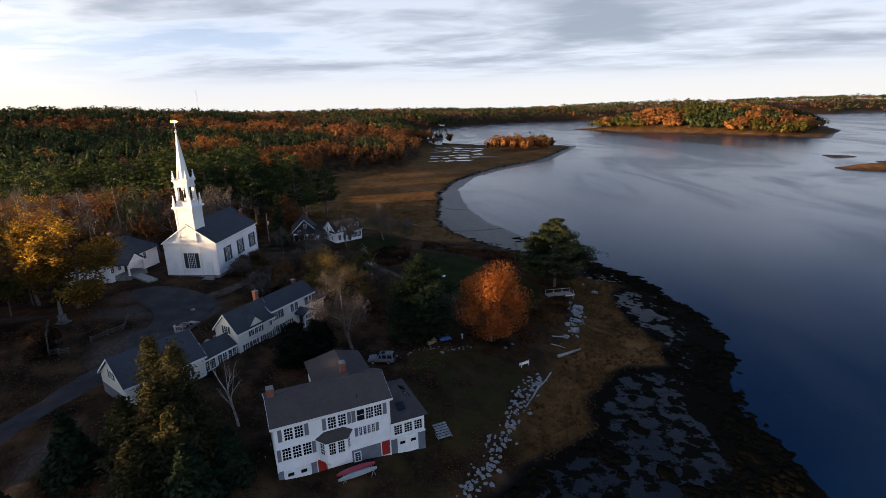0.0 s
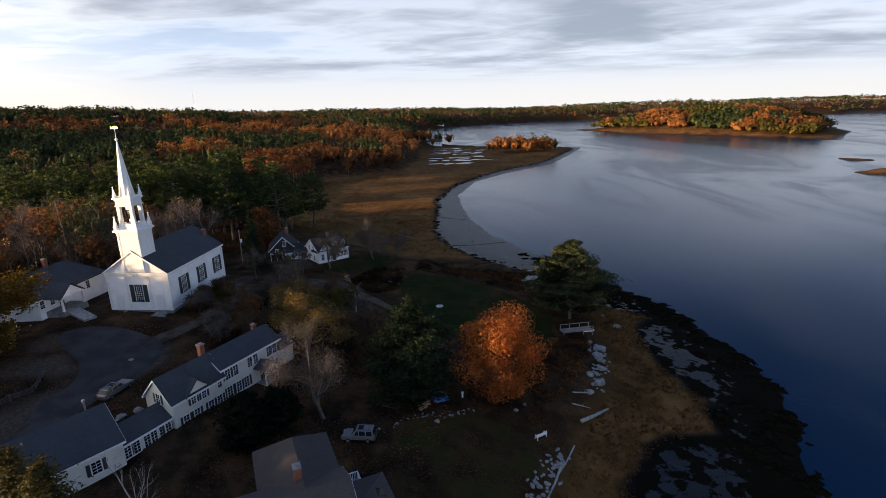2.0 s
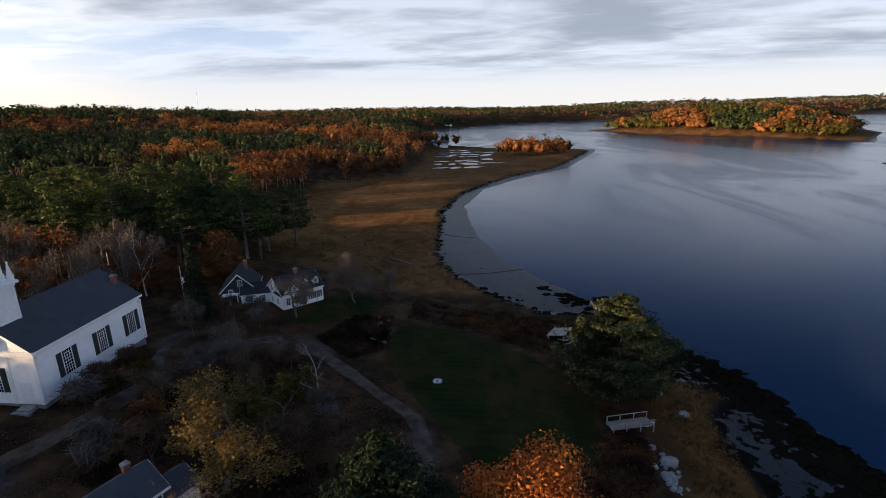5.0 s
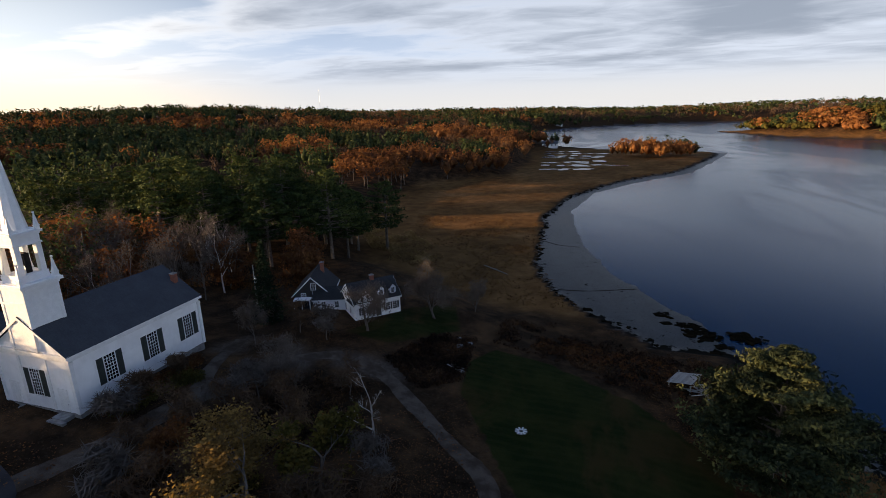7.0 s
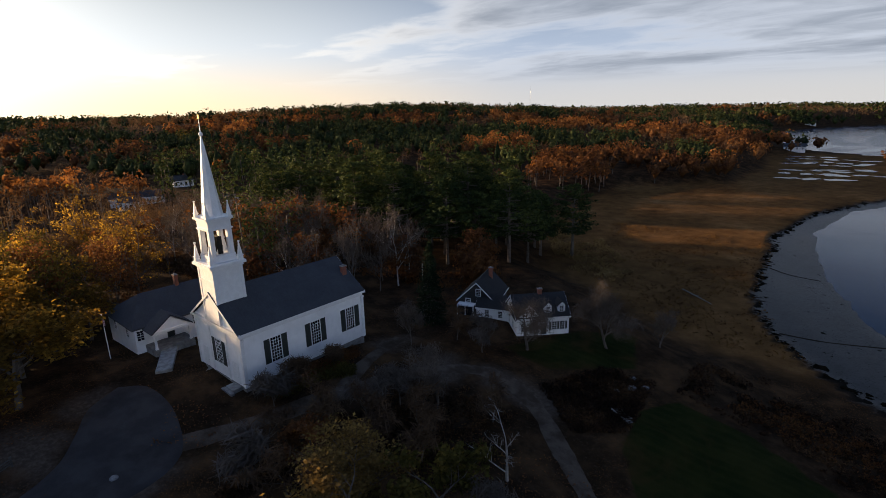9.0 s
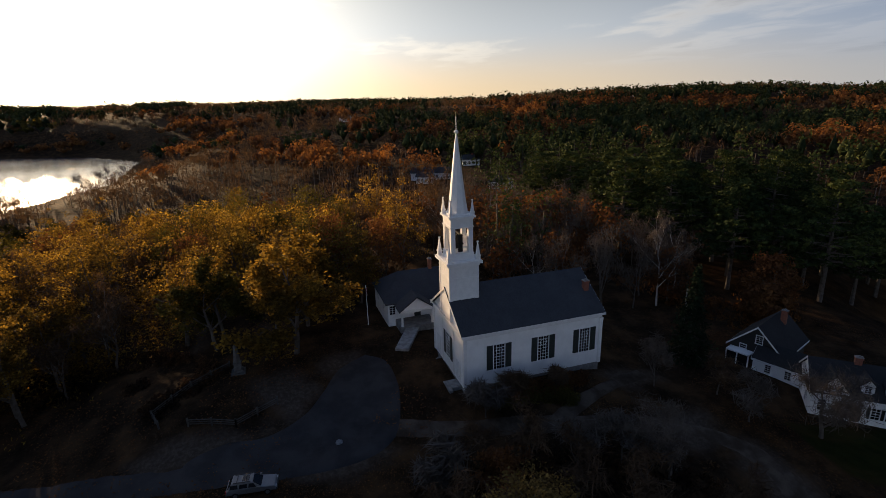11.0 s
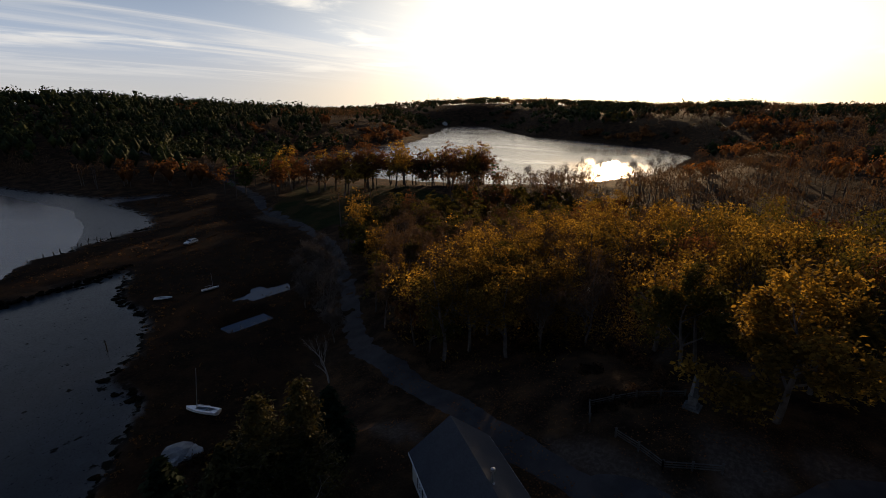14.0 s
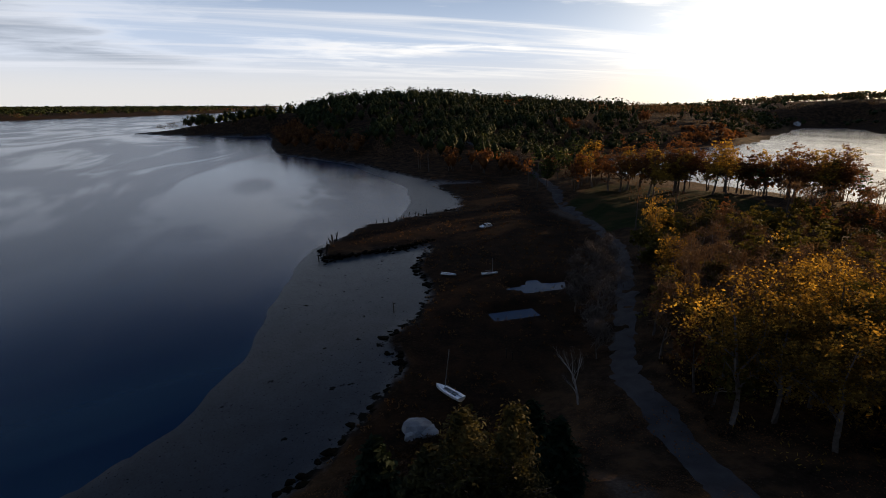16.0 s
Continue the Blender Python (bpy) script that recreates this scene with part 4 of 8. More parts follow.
def build_parish():
    p = thing("parish_house", pose(-22.9, -4.4, 13.5), "low white parish house with a columned gable porch and grey roof", "building")
    part("wall", boxes((-11, 0, 0, 17, -1.8, 3.0)), M_WHITE, p)
    bm = bmesh.new()
    low = [bm.verts.new(q) for q in ((-11.4, -0.4, 2.85), (0.4, -0.4, 2.85), (0.4, 17.4, 2.85), (-11.4, 17.4, 2.85))]
    up = [bm.verts.new((q.co.x, q.co.y, 3.05)) for q in low]
    top = [bm.verts.new(q) for q in ((-5.5, 3.2, 6.5), (-5.5, 13.8, 6.5))]
    for f in ((up[0], up[1], top[0]), (up[1], up[2], top[1], top[0]), (up[2], up[3], top[1]), (up[3], up[0], top[0], top[1]), low[::-1]):
        bm.faces.new(f)
    for q in range(4):
        bm.faces.new((low[q], low[(q + 1) % 4], up[(q + 1) % 4], up[q]))
    part("roof", bm, M_ROOF, p)
    part("porch_gable", prism(bmesh.new(), [(1.5, 2.75), (6.7, 2.75), (4.1, 4.6)], 0.05, 3.3, "x"), M_WHITE, p)
    bm = bmesh.new()
    prism(bm, [(1.1, 2.55), (4.1, 4.75), (7.1, 2.55), (7.1, 2.75), (4.1, 4.98), (1.1, 2.75)], 0.05, 3.6, "x")
    part("porch_roof", bm, M_ROOF, p)
    part("porch_beam", boxes((0.05, 3.45, 1.4, 6.8, 2.45, 2.75), (3.3, 3.5, 1.3, 6.9, 2.4, 2.8)), M_TRIM, p)
    part("porch_floor", boxes((0.0, 3.6, 1.2, 7.0, -1.2, 0.12)), M_STONE, p)
    for y in (1.6, 6.6):
        part("column", boxes((3.1, 3.4, y - 0.15, y + 0.15, 0.1, 2.5), (3.05, 3.45, y - 0.2, y + 0.2, 0.1, 0.3)), M_TRIM, p)
    for y in (0.75, 9.0, 12.0):
        window(p, on_wall(0, y, 1.0, 90), 0.9, 1.5, 2, 4)
    window(p, on_wall(0, 3.0, 1.0, 90), 0.9, 1.4, 2, 4)
    door(p, on_wall(0, 5.0, 0.1, 90), 1.1, 2.1, M_SHUTTER, "dark panelled door")
    for x in (-8, -3):
        window(p, on_wall(x, 0, 1.0), 0.95, 1.5, 2, 4)
    chimney(p, -5.5, 9.0, 5.6, 8.2)
    ramp = bmesh.new()
    box(ramp, 0, 7.0, -1.05, 1.05, -0.35, 0.10)
    r = part("ramp", ramp, M_GREYWOOD, None, "", Matrix.Translation((-19.3, -1.2, 13.35)) @ Matrix.Rotation(radians(4), 4, "X") @ Matrix.Rotation(radians(-29), 4, "Z"))
    tagged(r, "pale concrete walkway from the parish porch", "walkway", kind="structure")


build_parish()


def build_shore_house():
    """Three floors to the water, two to the yard."""
    root = pose(34.83, -55.91, 4.9, 0, 0, 28.86)
    h = thing("shore_house", root, "large white clapboard shore house with brown roof and red doors", "house")
    e, r, d = 8.2, 9.9, 8.5
    shell(h, 0.35, 14.5, 0.35, d - 0.3, -1.2, e, r, M_WHITE, "x")
    gable_roof(h, 0.35, 14.5, 0.35, d - 0.3, e + 0.05, r + 0.1, M_ROOFBROWN, "x", 0.38)
    for x0, x1 in ((0.3, 0.95), (4.2, 5.0), (9.3, 13.3)):
        part("basement_wall", boxes((x0, x1, 0.30, 0.6, -1.2, 1.97)), M_GREYPAINT, h, "grey painted basement boards")
    part("corner_board", boxes((0.28, 0.45, 0.28, 0.45, 1.9, e)), M_TRIM, h)
    part("corner_board", boxes((14.4, 14.57, 0.28, 0.45, 1.9, e)), M_TRIM, h)
    # top floor windows
    for x in (2.0, 3.2, 7.15, 8.4, 11.9, 13.0):
        window(h, on_wall(x, 0.35, 6.0), 0.95, 1.55, 3, 4)
    window(h, on_wall(10.75, 0.35, 6.0), 0.95, 1.55, 1, 2)
    for x in (1.0, 4.1, 6.2, 9.3, 9.85, 13.9):
        part("shutter", shared(("shutter_plain",), lambda: boxes((-0.24, 0.24, -0.05, 0, 0, 1.6), *[(-0.18, 0.18, -0.062, -0.045, 0.1 + 0.15 * i, 0.19 + 0.15 * i) for i in range(9)])), M_GREYSHUTTER, h, "grey louvred shutter", on_wall(x, 0.35, 5.98))
    # main floor
    for x in (1.55, 2.75, 3.95):
        window(h, on_wall(x, 0.35, 3.35), 0.95, 1.6, 3, 4)
    for x in (10.6, 11.15, 11.7, 12.25):
        window(h, on_wall(x, 0.35, 3.9), 0.36, 1.15, 2, 4)
    for x, z in ((0.65, 3.33), (4.75, 3.33)):
        part("shutter", SHARED[("shutter_plain",)], M_GREYSHUTTER, h, "grey louvred shutter", on_wall(x, 0.35, z))
    for x in (10.05, 12.8):
        part("shutter", shared(("shutter_low",), lambda: boxes((-0.2, 0.2, -0.05, 0, 0, 1.2), *[(-0.15, 0.15, -0.062, -0.045, 0.1 + 0.15 * i, 0.19 + 0.15 * i) for i in range(7)])), M_GREYSHUTTER, h, "grey louvred shutter", on_wall(x, 0.35, 3.88))
    # bay window
    bay = bmesh.new()
    prism(bay, [(5.3, 0.35), (6.1, -0.75), (8.5, -0.75), (9.3, 0.35)], 2.0, 4.95, "z")
    prism(bay, [(5.9, 0.35), (6.4, -0.45), (8.2, -0.45), (8.7, 0.35)], 1.3, 2.0, "z")
    b = part("bay_window", bay, M_WHITE, h, "projecting bay window")
    rf = bmesh.new()
    prism(rf, [(5.0, 0.35), (5.95, -1.05), (8.65, -1.05), (9.6, 0.35)], 4.95, 5.1, "z")
    lo = [rf.verts.new(p) for p in ((5.0, 0.35, 5.1), (5.95, -1.05, 5.1), (8.65, -1.05, 5.1), (9.6, 0.35, 5.1))]
    hi = [rf.verts.new(p) for p in ((6.1, 0.35, 5.75), (8.5, 0.35, 5.75))]
    rf.faces.new((lo[1], lo[2], hi[1], hi[0]))
    rf.faces.new((lo[0], lo[1], hi[0]))
    rf.faces.new((lo[2], lo[3], hi[1]))
    rf.faces.new((lo[0], hi[0], hi[1], lo[3]))
    part("bay_roof", rf, M_ROOFBROWN, b)
    for x in (6.75, 7.85):
        window(h, on_wall(x, -0.75, 3.1), 0.75, 1.55, 3, 4)
    window(h, on_wall(5.7, -0.2, 3.1, -54), 0.62, 1.55, 2, 4)
    window(h, on_wall(8.9, -0.2, 3.1, 54), 0.62, 1.55, 2, 4)
    # ground floor
    door(h, on_wall(5.55, 0.35, 0.0), 1.1, 2.1, M_REDDOOR, "red door")
    door(h, on_wall(13.75, 0.30, 0.0), 1.1, 2.1, M_REDDOOR, "red door")
    gd = part("garage_door", boxes((1.0, 4.1, 0.24, 0.36, -0.45, 1.85)), M_TRIM, h, "white garage door")
    for x in (1.75, 3.3):
        part("pane", boxes((x - 0.36, x + 0.36, 0.22, 0.25, 1.05, 1.5)), M_GLASS, gd, "dark glass")
    window(h, on_wall(10.0, 0.30, 0.35), 0.7, 1.2, 2, 4)
    # chimneys, vents
    chimney(h, 0.75, 4.3, 8.9, 11.2, 0.8, 0.8)
    chimney(h, 10.3, 6.9, 8.9, 11.1, 0.7, 0.85)
    bm = bmesh.new()
    tube(bm, [Vector((10.6, 1.2, 8.3)), Vector((10.6, 1.2, 9.3))], [0.06, 0.06], 8)
    part("vent_pipe", bm, M_BLACK, h)
    # rear wing with a hipped end
    part("rear_wall", boxes((6.9, 14.4, d - 0.4, 15.6, -0.5, 7.6)), M_WHITE, h)
    bm = bmesh.new()
    v = [bm.verts.new(p) for p in ((6.5, 6.0, 7.55), (14.8, 6.0, 7.55), (14.8, 16.0, 7.55), (6.5, 16.0, 7.55), (10.7, 4.6, 9.9), (10.7, 13.6, 9.75))]
    for f in ((0, 3, 5, 4), (1, 4, 5, 2), (3, 2, 5), (0, 4, 1), (0, 1, 2, 3)):
        bm.faces.new([v[i] for i in f])
    part("rear_roof", bm, M_ROOFBROWN, h, "hipped brown roof of the rear wing")
    # side wing
    part("side_wall", boxes((14.45, 19.3, 0.55, 10.0, -1.6, 4.35)), M_WHITE, h)
    for r0 in ((14.5, 15.4, 0.47, 0.6), (18.3, 19.30, 0.47, 0.6), (19.25, 19.36, 0.5, 10)):
        part("basement_wall", boxes((*r0, -1.6, 1.7)), M_GREYPAINT, h, "grey painted basement boards")
    bm = bmesh.new()
    v = [bm.verts.new(p) for p in ((14.45, 0.1, 4.35), (19.75, 0.1, 4.35), (19.75, 10.4, 4.35), (14.45, 10.4, 4.35), (14.45, 5.5, 6.3), (16.4, 5.5, 6.3))]
    for f in ((0, 1, 5, 4), (1, 2, 5), (2, 3, 4, 5), (0, 4, 3), (0, 3, 2, 1)):
        bm.faces.new([v[i] for i in f])
    sr = part("side_roof", bm, M_ROOFBROWN, h, "low hipped roof with skylights")
    for x, y, z, ry in ((18.4, 5.0, 5.0, 30), (18.3, 6.6, 5.05, 30), (16.6, 2.2, 5.2, 0)):
        m = Matrix.Translation((x, y, z)) @ (Matrix.Rotation(radians(30), 4, "Y") if ry else Matrix.Rotation(radians(20), 4, "X"))
        part("skylight", shared(("skylight",), lambda: boxes((-0.5, 0.5, -0.6, 0.6, 0, 0.14))), M_GLASS, sr, "dark skylight", m)
    for x in (15.6, 17.0, 18.4):
        window(h, on_wall(x, 0.55, 2.3), 1.05, 1.35, 3, 4)
    part("trim_board", boxes((14.6, 19.4, 0.42, 0.56, 1.75, 1.95)), M_TRIM, h)
    part("trim_board", boxes((14.6, 19.4, 0.44, 0.56, 4.1, 4.35)), M_TRIM, h)
    gd = part("garage_door", boxes((15.4, 18.3, 0.42, 0.56, -0.75, 1.5)), M_TRIM, h, "white garage door")
    for x in (16.1, 17.6):
        part("pane", boxes((x - 0.36, x + 0.36, 0.40, 0.43, 0.75, 1.15)), M_GLASS, gd, "dark glass")
    # raised deck with a white balustrade behind
    part("deck", boxes((14.6, 17.5, 10.05, 13.0, 2.2, 2.4)), M_GREYWOOD, h)
    bm = boxes((14.6, 17.5, 12.9, 13.0, 3.3, 3.4), (17.4, 17.5, 10.1, 13.0, 3.3, 3.4), *[(14.6 + 0.2 * i, 14.66 + 0.2 * i, 12.9, 12.98, 2.4, 3.3) for i in range(15)], *[(17.4, 17.48, 10.2 + 0.2 * i, 10.26 + 0.2 * i, 2.4, 3.3) for i in range(14)])
    part("balustrade", bm, M_TRIM, h, "white painted balustrade")
    return h


build_shore_house()


def build_farmhouse():
    """A long house in steps along the road: block, middle, low ell and garage."""
    m = pose(22.35, -24.67, 9.6, 0, 0, 67.3)
    f = thing("farmhouse", m, "long cream clapboard farmhouse with grey roofs and dark shutters", "house")
    # local x along the front, y into the house
    shell(f, 0, 10.8, 0.2, 5.6, -1.4, 4.95, 6.55, M_CREAM, "x")
    gable_roof(f, 0, 10.8, 0.2, 5.6, 5.0, 6.7, M_ROOF, "x", 0.3)
    for x in (1.0, 2.4, 5.0, 6.1, 8.7, 9.9):
        window(f, on_wall(x, 0.2, 2.95), 0.8, 1.5, 2, 4, M_SHUTTER if x in (1.0, 9.9) else None, None, 0.35)
    for x in (1.0, 2.6, 4.0, 9.3):
        window(f, on_wall(x, 0.2, 0.2), 0.85, 1.6, 2, 4, M_SHUTTER, None, 0.35)
    # porch
    part("porch_floor", boxes((5.7, 8.3, -1.9, 0.2, -1.2, -0.15)), M_GREYWOOD, f)
    part("porch_roof", prism(bmesh.new(), [(5.4, 2.25), (7.0, 3.1), (8.6, 2.25), (8.6, 2.42), (7.0, 3.3), (5.4, 2.42)], -2.1, 0.2, "y"), M_ROOF, f)
    part("porch_gable", prism(bmesh.new(), [(5.6, 2.2), (8.4, 2.2), (7.0, 3.05)], -1.95, -1.85, "y"), M_TRIM, f)
    for x in (5.8, 8.2):
        part("column", boxes((x - 0.09, x + 0.09, -1.95, -1.77, -0.2, 2.25)), M_TRIM, f)
    door(f, on_wall(7.0, 0.2, -0.1), 0.95, 2.05, M_SHUTTER, "dark front door")
    # lower wing past the block
    shell(f, 10.8, 14.5, 1.0, 5.0, -1.4, 2.4, 3.6, M_CREAM, "x")
    gable_roof(f, 10.9, 14.5, 1.0, 5.0, 2.45, 3.75, M_ROOF, "x", 0.25)
    chimney(f, 9.4, 3.6, 6.0, 7.4, 0.6, 0.6)
    # middle
    shell(f, -7.8, 0, -0.1, 5.2, -1.2, 4.1, 6.75, M_CREAM, "x")
    gable_roof(f, -7.8, -0.02, -0.1, 5.2, 4.15, 6.9, M_ROOF, "x", 0.3)
    part("dormer_wall", prism(bmesh.new(), [(-5.6, 2.8), (-2.6, 2.8), (-2.6, 4.2), (-4.1, 5.7), (-5.6, 4.2)], -0.22, 2.2, "y"), M_CREAM, f)
    part("dormer_roof", prism(bmesh.new(), [(-6.0, 3.85), (-4.1, 5.75), (-2.2, 3.85), (-2.2, 4.02), (-4.1, 5.95), (-6.0, 4.02)], -0.5, 2.4, "y"), M_ROOF, f)
    for x in (-4.9, -4.1, -3.3):
        window(f, on_wall(x, -0.22, 2.6), 0.62, 1.35, 2, 4, M_SHUTTER if x != -4.1 else None, None, 0.28)
    for x in (-6.2, -4.6, -2.4, -1.0):
        window(f, on_wall(x, -0.1, 0.1), 0.8, 1.5, 2, 4, M_SHUTTER, None, 0.3)
    window(f, on_wall(-0.7, -0.1, 2.7), 0.6, 1.0, 2, 2)
    window(f, on_wall(-7.8, 2.5, 3.6, -90), 0.8, 1.3, 2, 4, M_SHUTTER, None, 0.35)
    chimney(f, -0.5, 3.0, 5.6, 8.55, 0.7, 0.7)
    # low ell
    shell(f, -14.6, -7.8, 0.5, 4.6, -1.0, 2.15, 3.5, M_CREAM, "x")
    gable_roof(f, -14.6, -7.85, 0.5, 4.6, 2.2, 3.65, M_ROOF, "x", 0.28)
    for x in (-13.6, -12.5, -11.2, -10.3, -9.2, -8.4):
        window(f, on_wall(x, 0.5, 0.15), 0.75, 1.6, 2, 4, M_SHUTTER if x in (-13.6, -8.4) else None, None, 0.3)
    for x in (-13.0, -10.0):
        tube_bm = bmesh.new()
        lathe(tube_bm, [(0.1, 3.3), (0.1, 3.9)], 8, (x, 2.5, 0))
        part("vent_pipe", tube_bm, M_BLACK, f)
    g = thing("garage_barn", pose(10.8, -47.2, 9.5, 0, 0, 57.3), "cream clapboard garage barn with a broad grey roof", "garage")
    shell(g, 0, 11.2, 0, 8.2, -1.8, 3.2, 6.2, M_CREAM, "x")
    gable_roof(g, 0, 11.2, 0, 8.2, 3.25, 6.35, M_ROOF, "x", 0.3)
    for x in (3.0, 4.0, 8.3):
        window(g, on_wall(x, 0, 0.7), 0.95, 1.5, 2, 4, M_SHUTTER if x != 4.0 else None, None, 0.4)
    window(g, on_wall(11.2, 4.0, 3.0, 90), 0.9, 1.3, 2, 4, M_SHUTTER, None, 0.4)
    window(g, on_wall(0, 4.1, 3.2, -90), 0.9, 1.3, 2, 4, M_SHUTTER, None, 0.4)
    part("basement_wall", boxes((-0.06, 0.02, 0.3, 8.0, -1.8, 1.6)), M_GREYPAINT, g, "grey lower boards")
    st = bmesh.new()
    lathe(st, [(0.22, 5.2), (0.22, 6.3), (0.10, 6.35), (0.10, 7.5), (0.2, 7.52), (0.2, 7.75), (0.03, 7.85)], 12, (9.6, 4.4, 0))
    part("stove_pipe", st, M_METAL, g, "galvanised stove pipe")


build_farmhouse()


def build_cape_houses():
    w = thing("cape_house", pose(14.8, 41.2, 9.0, 0, 0, 46.8), "small white cape house with dormers behind bare trees", "house")
    shell(w, 0, 9.2, 0, 7.4, -1.2, 3.3, 6.0, M_WHITE, "x")
    gable_roof(w, 0, 9.2, 0, 7.4, 3.35, 6.15, M_BLACKROOF, "x", 0.25)
    for x in (1.2, 2.9, 6.6, 8.0):
        window(w, on_wall(x, 0, 0.9), 0.8, 1.45, 2, 4, M_SHUTTER if x > 5 else None, None, 0.32)
    door(w, on_wall(4.7, 0, 0.1), 1.0, 2.1, M_SHUTTER, "dark front door")
    part("gable_wall", prism(bmesh.new(), [(0.05, 3.2), (4.15, 3.2), (2.1, 5.75)], -0.06, 3.6, "y"), M_WHITE, w, "white cross gable")
    part("gable_roof", prism(bmesh.new(), [(-0.3, 2.95), (2.1, 5.8), (4.5, 2.95), (4.5, 3.1), (2.1, 5.98), (-0.3, 3.1)], -0.35, 3.7, "y"), M_BLACKROOF, w)
    window(w, on_wall(1.5, -0.06, 3.55), 0.6, 1.0, 2, 4)
    window(w, on_wall(2.7, -0.06, 3.55), 0.6, 1.0, 2, 4)
    for x in (5.6, 8.0):
        dm = part("dormer", prism(bmesh.new(), [(x - 0.65, 3.6), (x + 0.65, 3.6), (x + 0.65, 5.0), (x, 5.65), (x - 0.65, 5.0)], 0.6, 3.0, "y"), M_WHITE, w)
        part("dormer_roof", prism(bmesh.new(), [(x - 0.85, 4.8), (x, 5.7), (x + 0.85, 4.8), (x + 0.85, 4.95), (x, 5.88), (x - 0.85, 4.95)], 0.4, 3.2, "y"), M_BLACKROOF, dm)
        window(w, on_wall(x, 0.6, 3.95), 0.6, 0.95, 2, 4)
    for y, z in ((2.6, 3.2), (4.8, 3.2), (2.4, 0.7), (5.0, 0.7)):
        window(w, on_wall(0, y, z, -90), 0.7, 1.25, 2, 4)
    chimney(w, 5.0, 3.7, 5.5, 7.2)
    e = thing("dark_house", pose(0.6, 43.2, 9.2, 0, 0, 20), "black-stained gabled house with white trim and a low white wing", "house")
    shell(e, 0, 7.2, 0, 9.0, -1.0, 2.9, 6.3, M_DARKBOARD, "y")
    gable_roof(e, 0, 7.2, 0, 9.0, 2.95, 6.45, M_BLACKROOF, "y", 0.35)
    window(e, on_wall(3.9, 0, 3.9), 0.8, 1.2, 2, 4)
    window(e, on_wall(1.9, 0, 2.5), 0.8, 0.6, 2, 2)
    part("porch", boxes((0.2, 3.4, -1.6, 0.02, -0.4, 0.3), (0.2, 3.4, -1.6, 0.02, 2.2, 2.4), (0.2, 0.35, -1.6, -1.45, 0.3, 2.2), (3.25, 3.4, -1.6, -1.45, 0.3, 2.2), (1.7, 1.85, -1.6, -1.45, 0.3, 2.2)), M_TRIM, e, "glazed white porch")
    part("porch_glass", boxes((0.3, 3.3, -1.5, -1.45, 0.4, 2.1)), M_GLASS, e)
    shell(e, 4.0, 13.5, -1.6, 2.6, -1.2, 2.3, 4.0, M_WHITE, "x")
    gable_roof(e, 4.0, 13.5, -1.6, 2.6, 2.35, 4.15, M_BLACKROOF, "x", 0.2)
    for x in (6.0, 8.5, 10.5):
        window(e, on_wall(x, -1.6, 0.7), 0.7, 1.2, 2, 4)
    chimney(e, 4.6, 6.5, 5.2, 7.6)


build_cape_houses()
# ---- trees ----
def unit(v):
    return v / (np.linalg.norm(v, axis=1)[:, None] + 1e-9)


def cards(rng, centres, size, flat=0.0, aspect=0.6, out=None, loose=0.45):
    """A small bent leaf spray at each centre, its own island; out: the way its face is turned, roughly."""
    n = len(centres)
    if out is None:
        a = rng.normal(size=(n, 3))
        a[:, 2] *= 1 - flat
        a = unit(a)
        b = unit(np.cross(a, rng.normal(size=(n, 3))))
    else:
        face = unit(unit(out) + rng.normal(size=(n, 3)) * loose)
        a = unit(np.cross(face, rng.normal(size=(n, 3))))
        b = np.cross(face, a)
    s = (np.asarray(size) * rng.uniform(0.6, 1.35, n))[:, None]
    a, b = a * s * 0.5, b * s * 0.5 * aspect
    c = unit(np.cross(a, b)) * s * 0.12
    v = np.stack([centres - a, centres - b + c, centres + a, centres + b + c], 1).reshape(-1, 3)
    return v, np.arange(4 * n).reshape(-1, 4)


def branches(rng, h, r, spread=0.55, levels=4, lean=0.05, first=0.3, kids=(3, 5), up=0.25, sides=5, ratio=0.62):
    """A forking tree: tapered limbs, and the tips where leaves sit."""
    bm, tips = bmesh.new(), []

    def grow(p, d, length, rad, level):
        pts, n = [p], 4 if level == 0 else 3 if level == 1 else 2
        for i in range(n):
            d = (d + Vector(rng.normal(size=3)) * (0.10 + 0.05 * level) + Vector((0, 0, up * 0.18))).normalized()
            pts.append(pts[-1] + d * length / n)
        rads = [rad * (1 - (0.55 if level < levels - 1 else 0.85) * i / n) for i in range(n + 1)]
        tube(bm, pts, rads, max(3, sides - level), False)
        if level >= levels - 1:
            tips.extend(pts[1:])
            return
        m = int(rng.integers(kids[0], kids[1] + 1)) + (2 if level == 0 else 0)
        for i in range(m):
            t = first + (1 - first) * (i + rng.uniform(0.2, 0.9)) / m if level == 0 else rng.uniform(0.35, 1.0)
            j = min(int(t * n), n - 1)
            q = pts[j].lerp(pts[j + 1], t * n - j)
            ang = rng.uniform(0, 2 * math.pi)
            side = Vector((math.cos(ang), math.sin(ang), 0))
            side = (side - d * side.dot(d)).normalized()
            nd = (d * (1 - spread) + side * spread * (1.25 if level == 0 else 1) + Vector((0, 0, up * 0.6))).normalized()
            grow(q, nd, length * ratio * rng.uniform(0.7, 1.1) * (1.15 - 0.4 * t if level == 0 else 1), rads[j] * 0.55, level + 1)
        grow(pts[-1], d, length * 0.55, rads[-1] * 0.9, level + 1)
    grow(Vector((0, 0, -0.25)), Vector((rng.normal() * lean, rng.normal() * lean, 1)).normalized(), h * 0.55, r, 0)
    return bm, np.array([tuple(t) for t in tips])


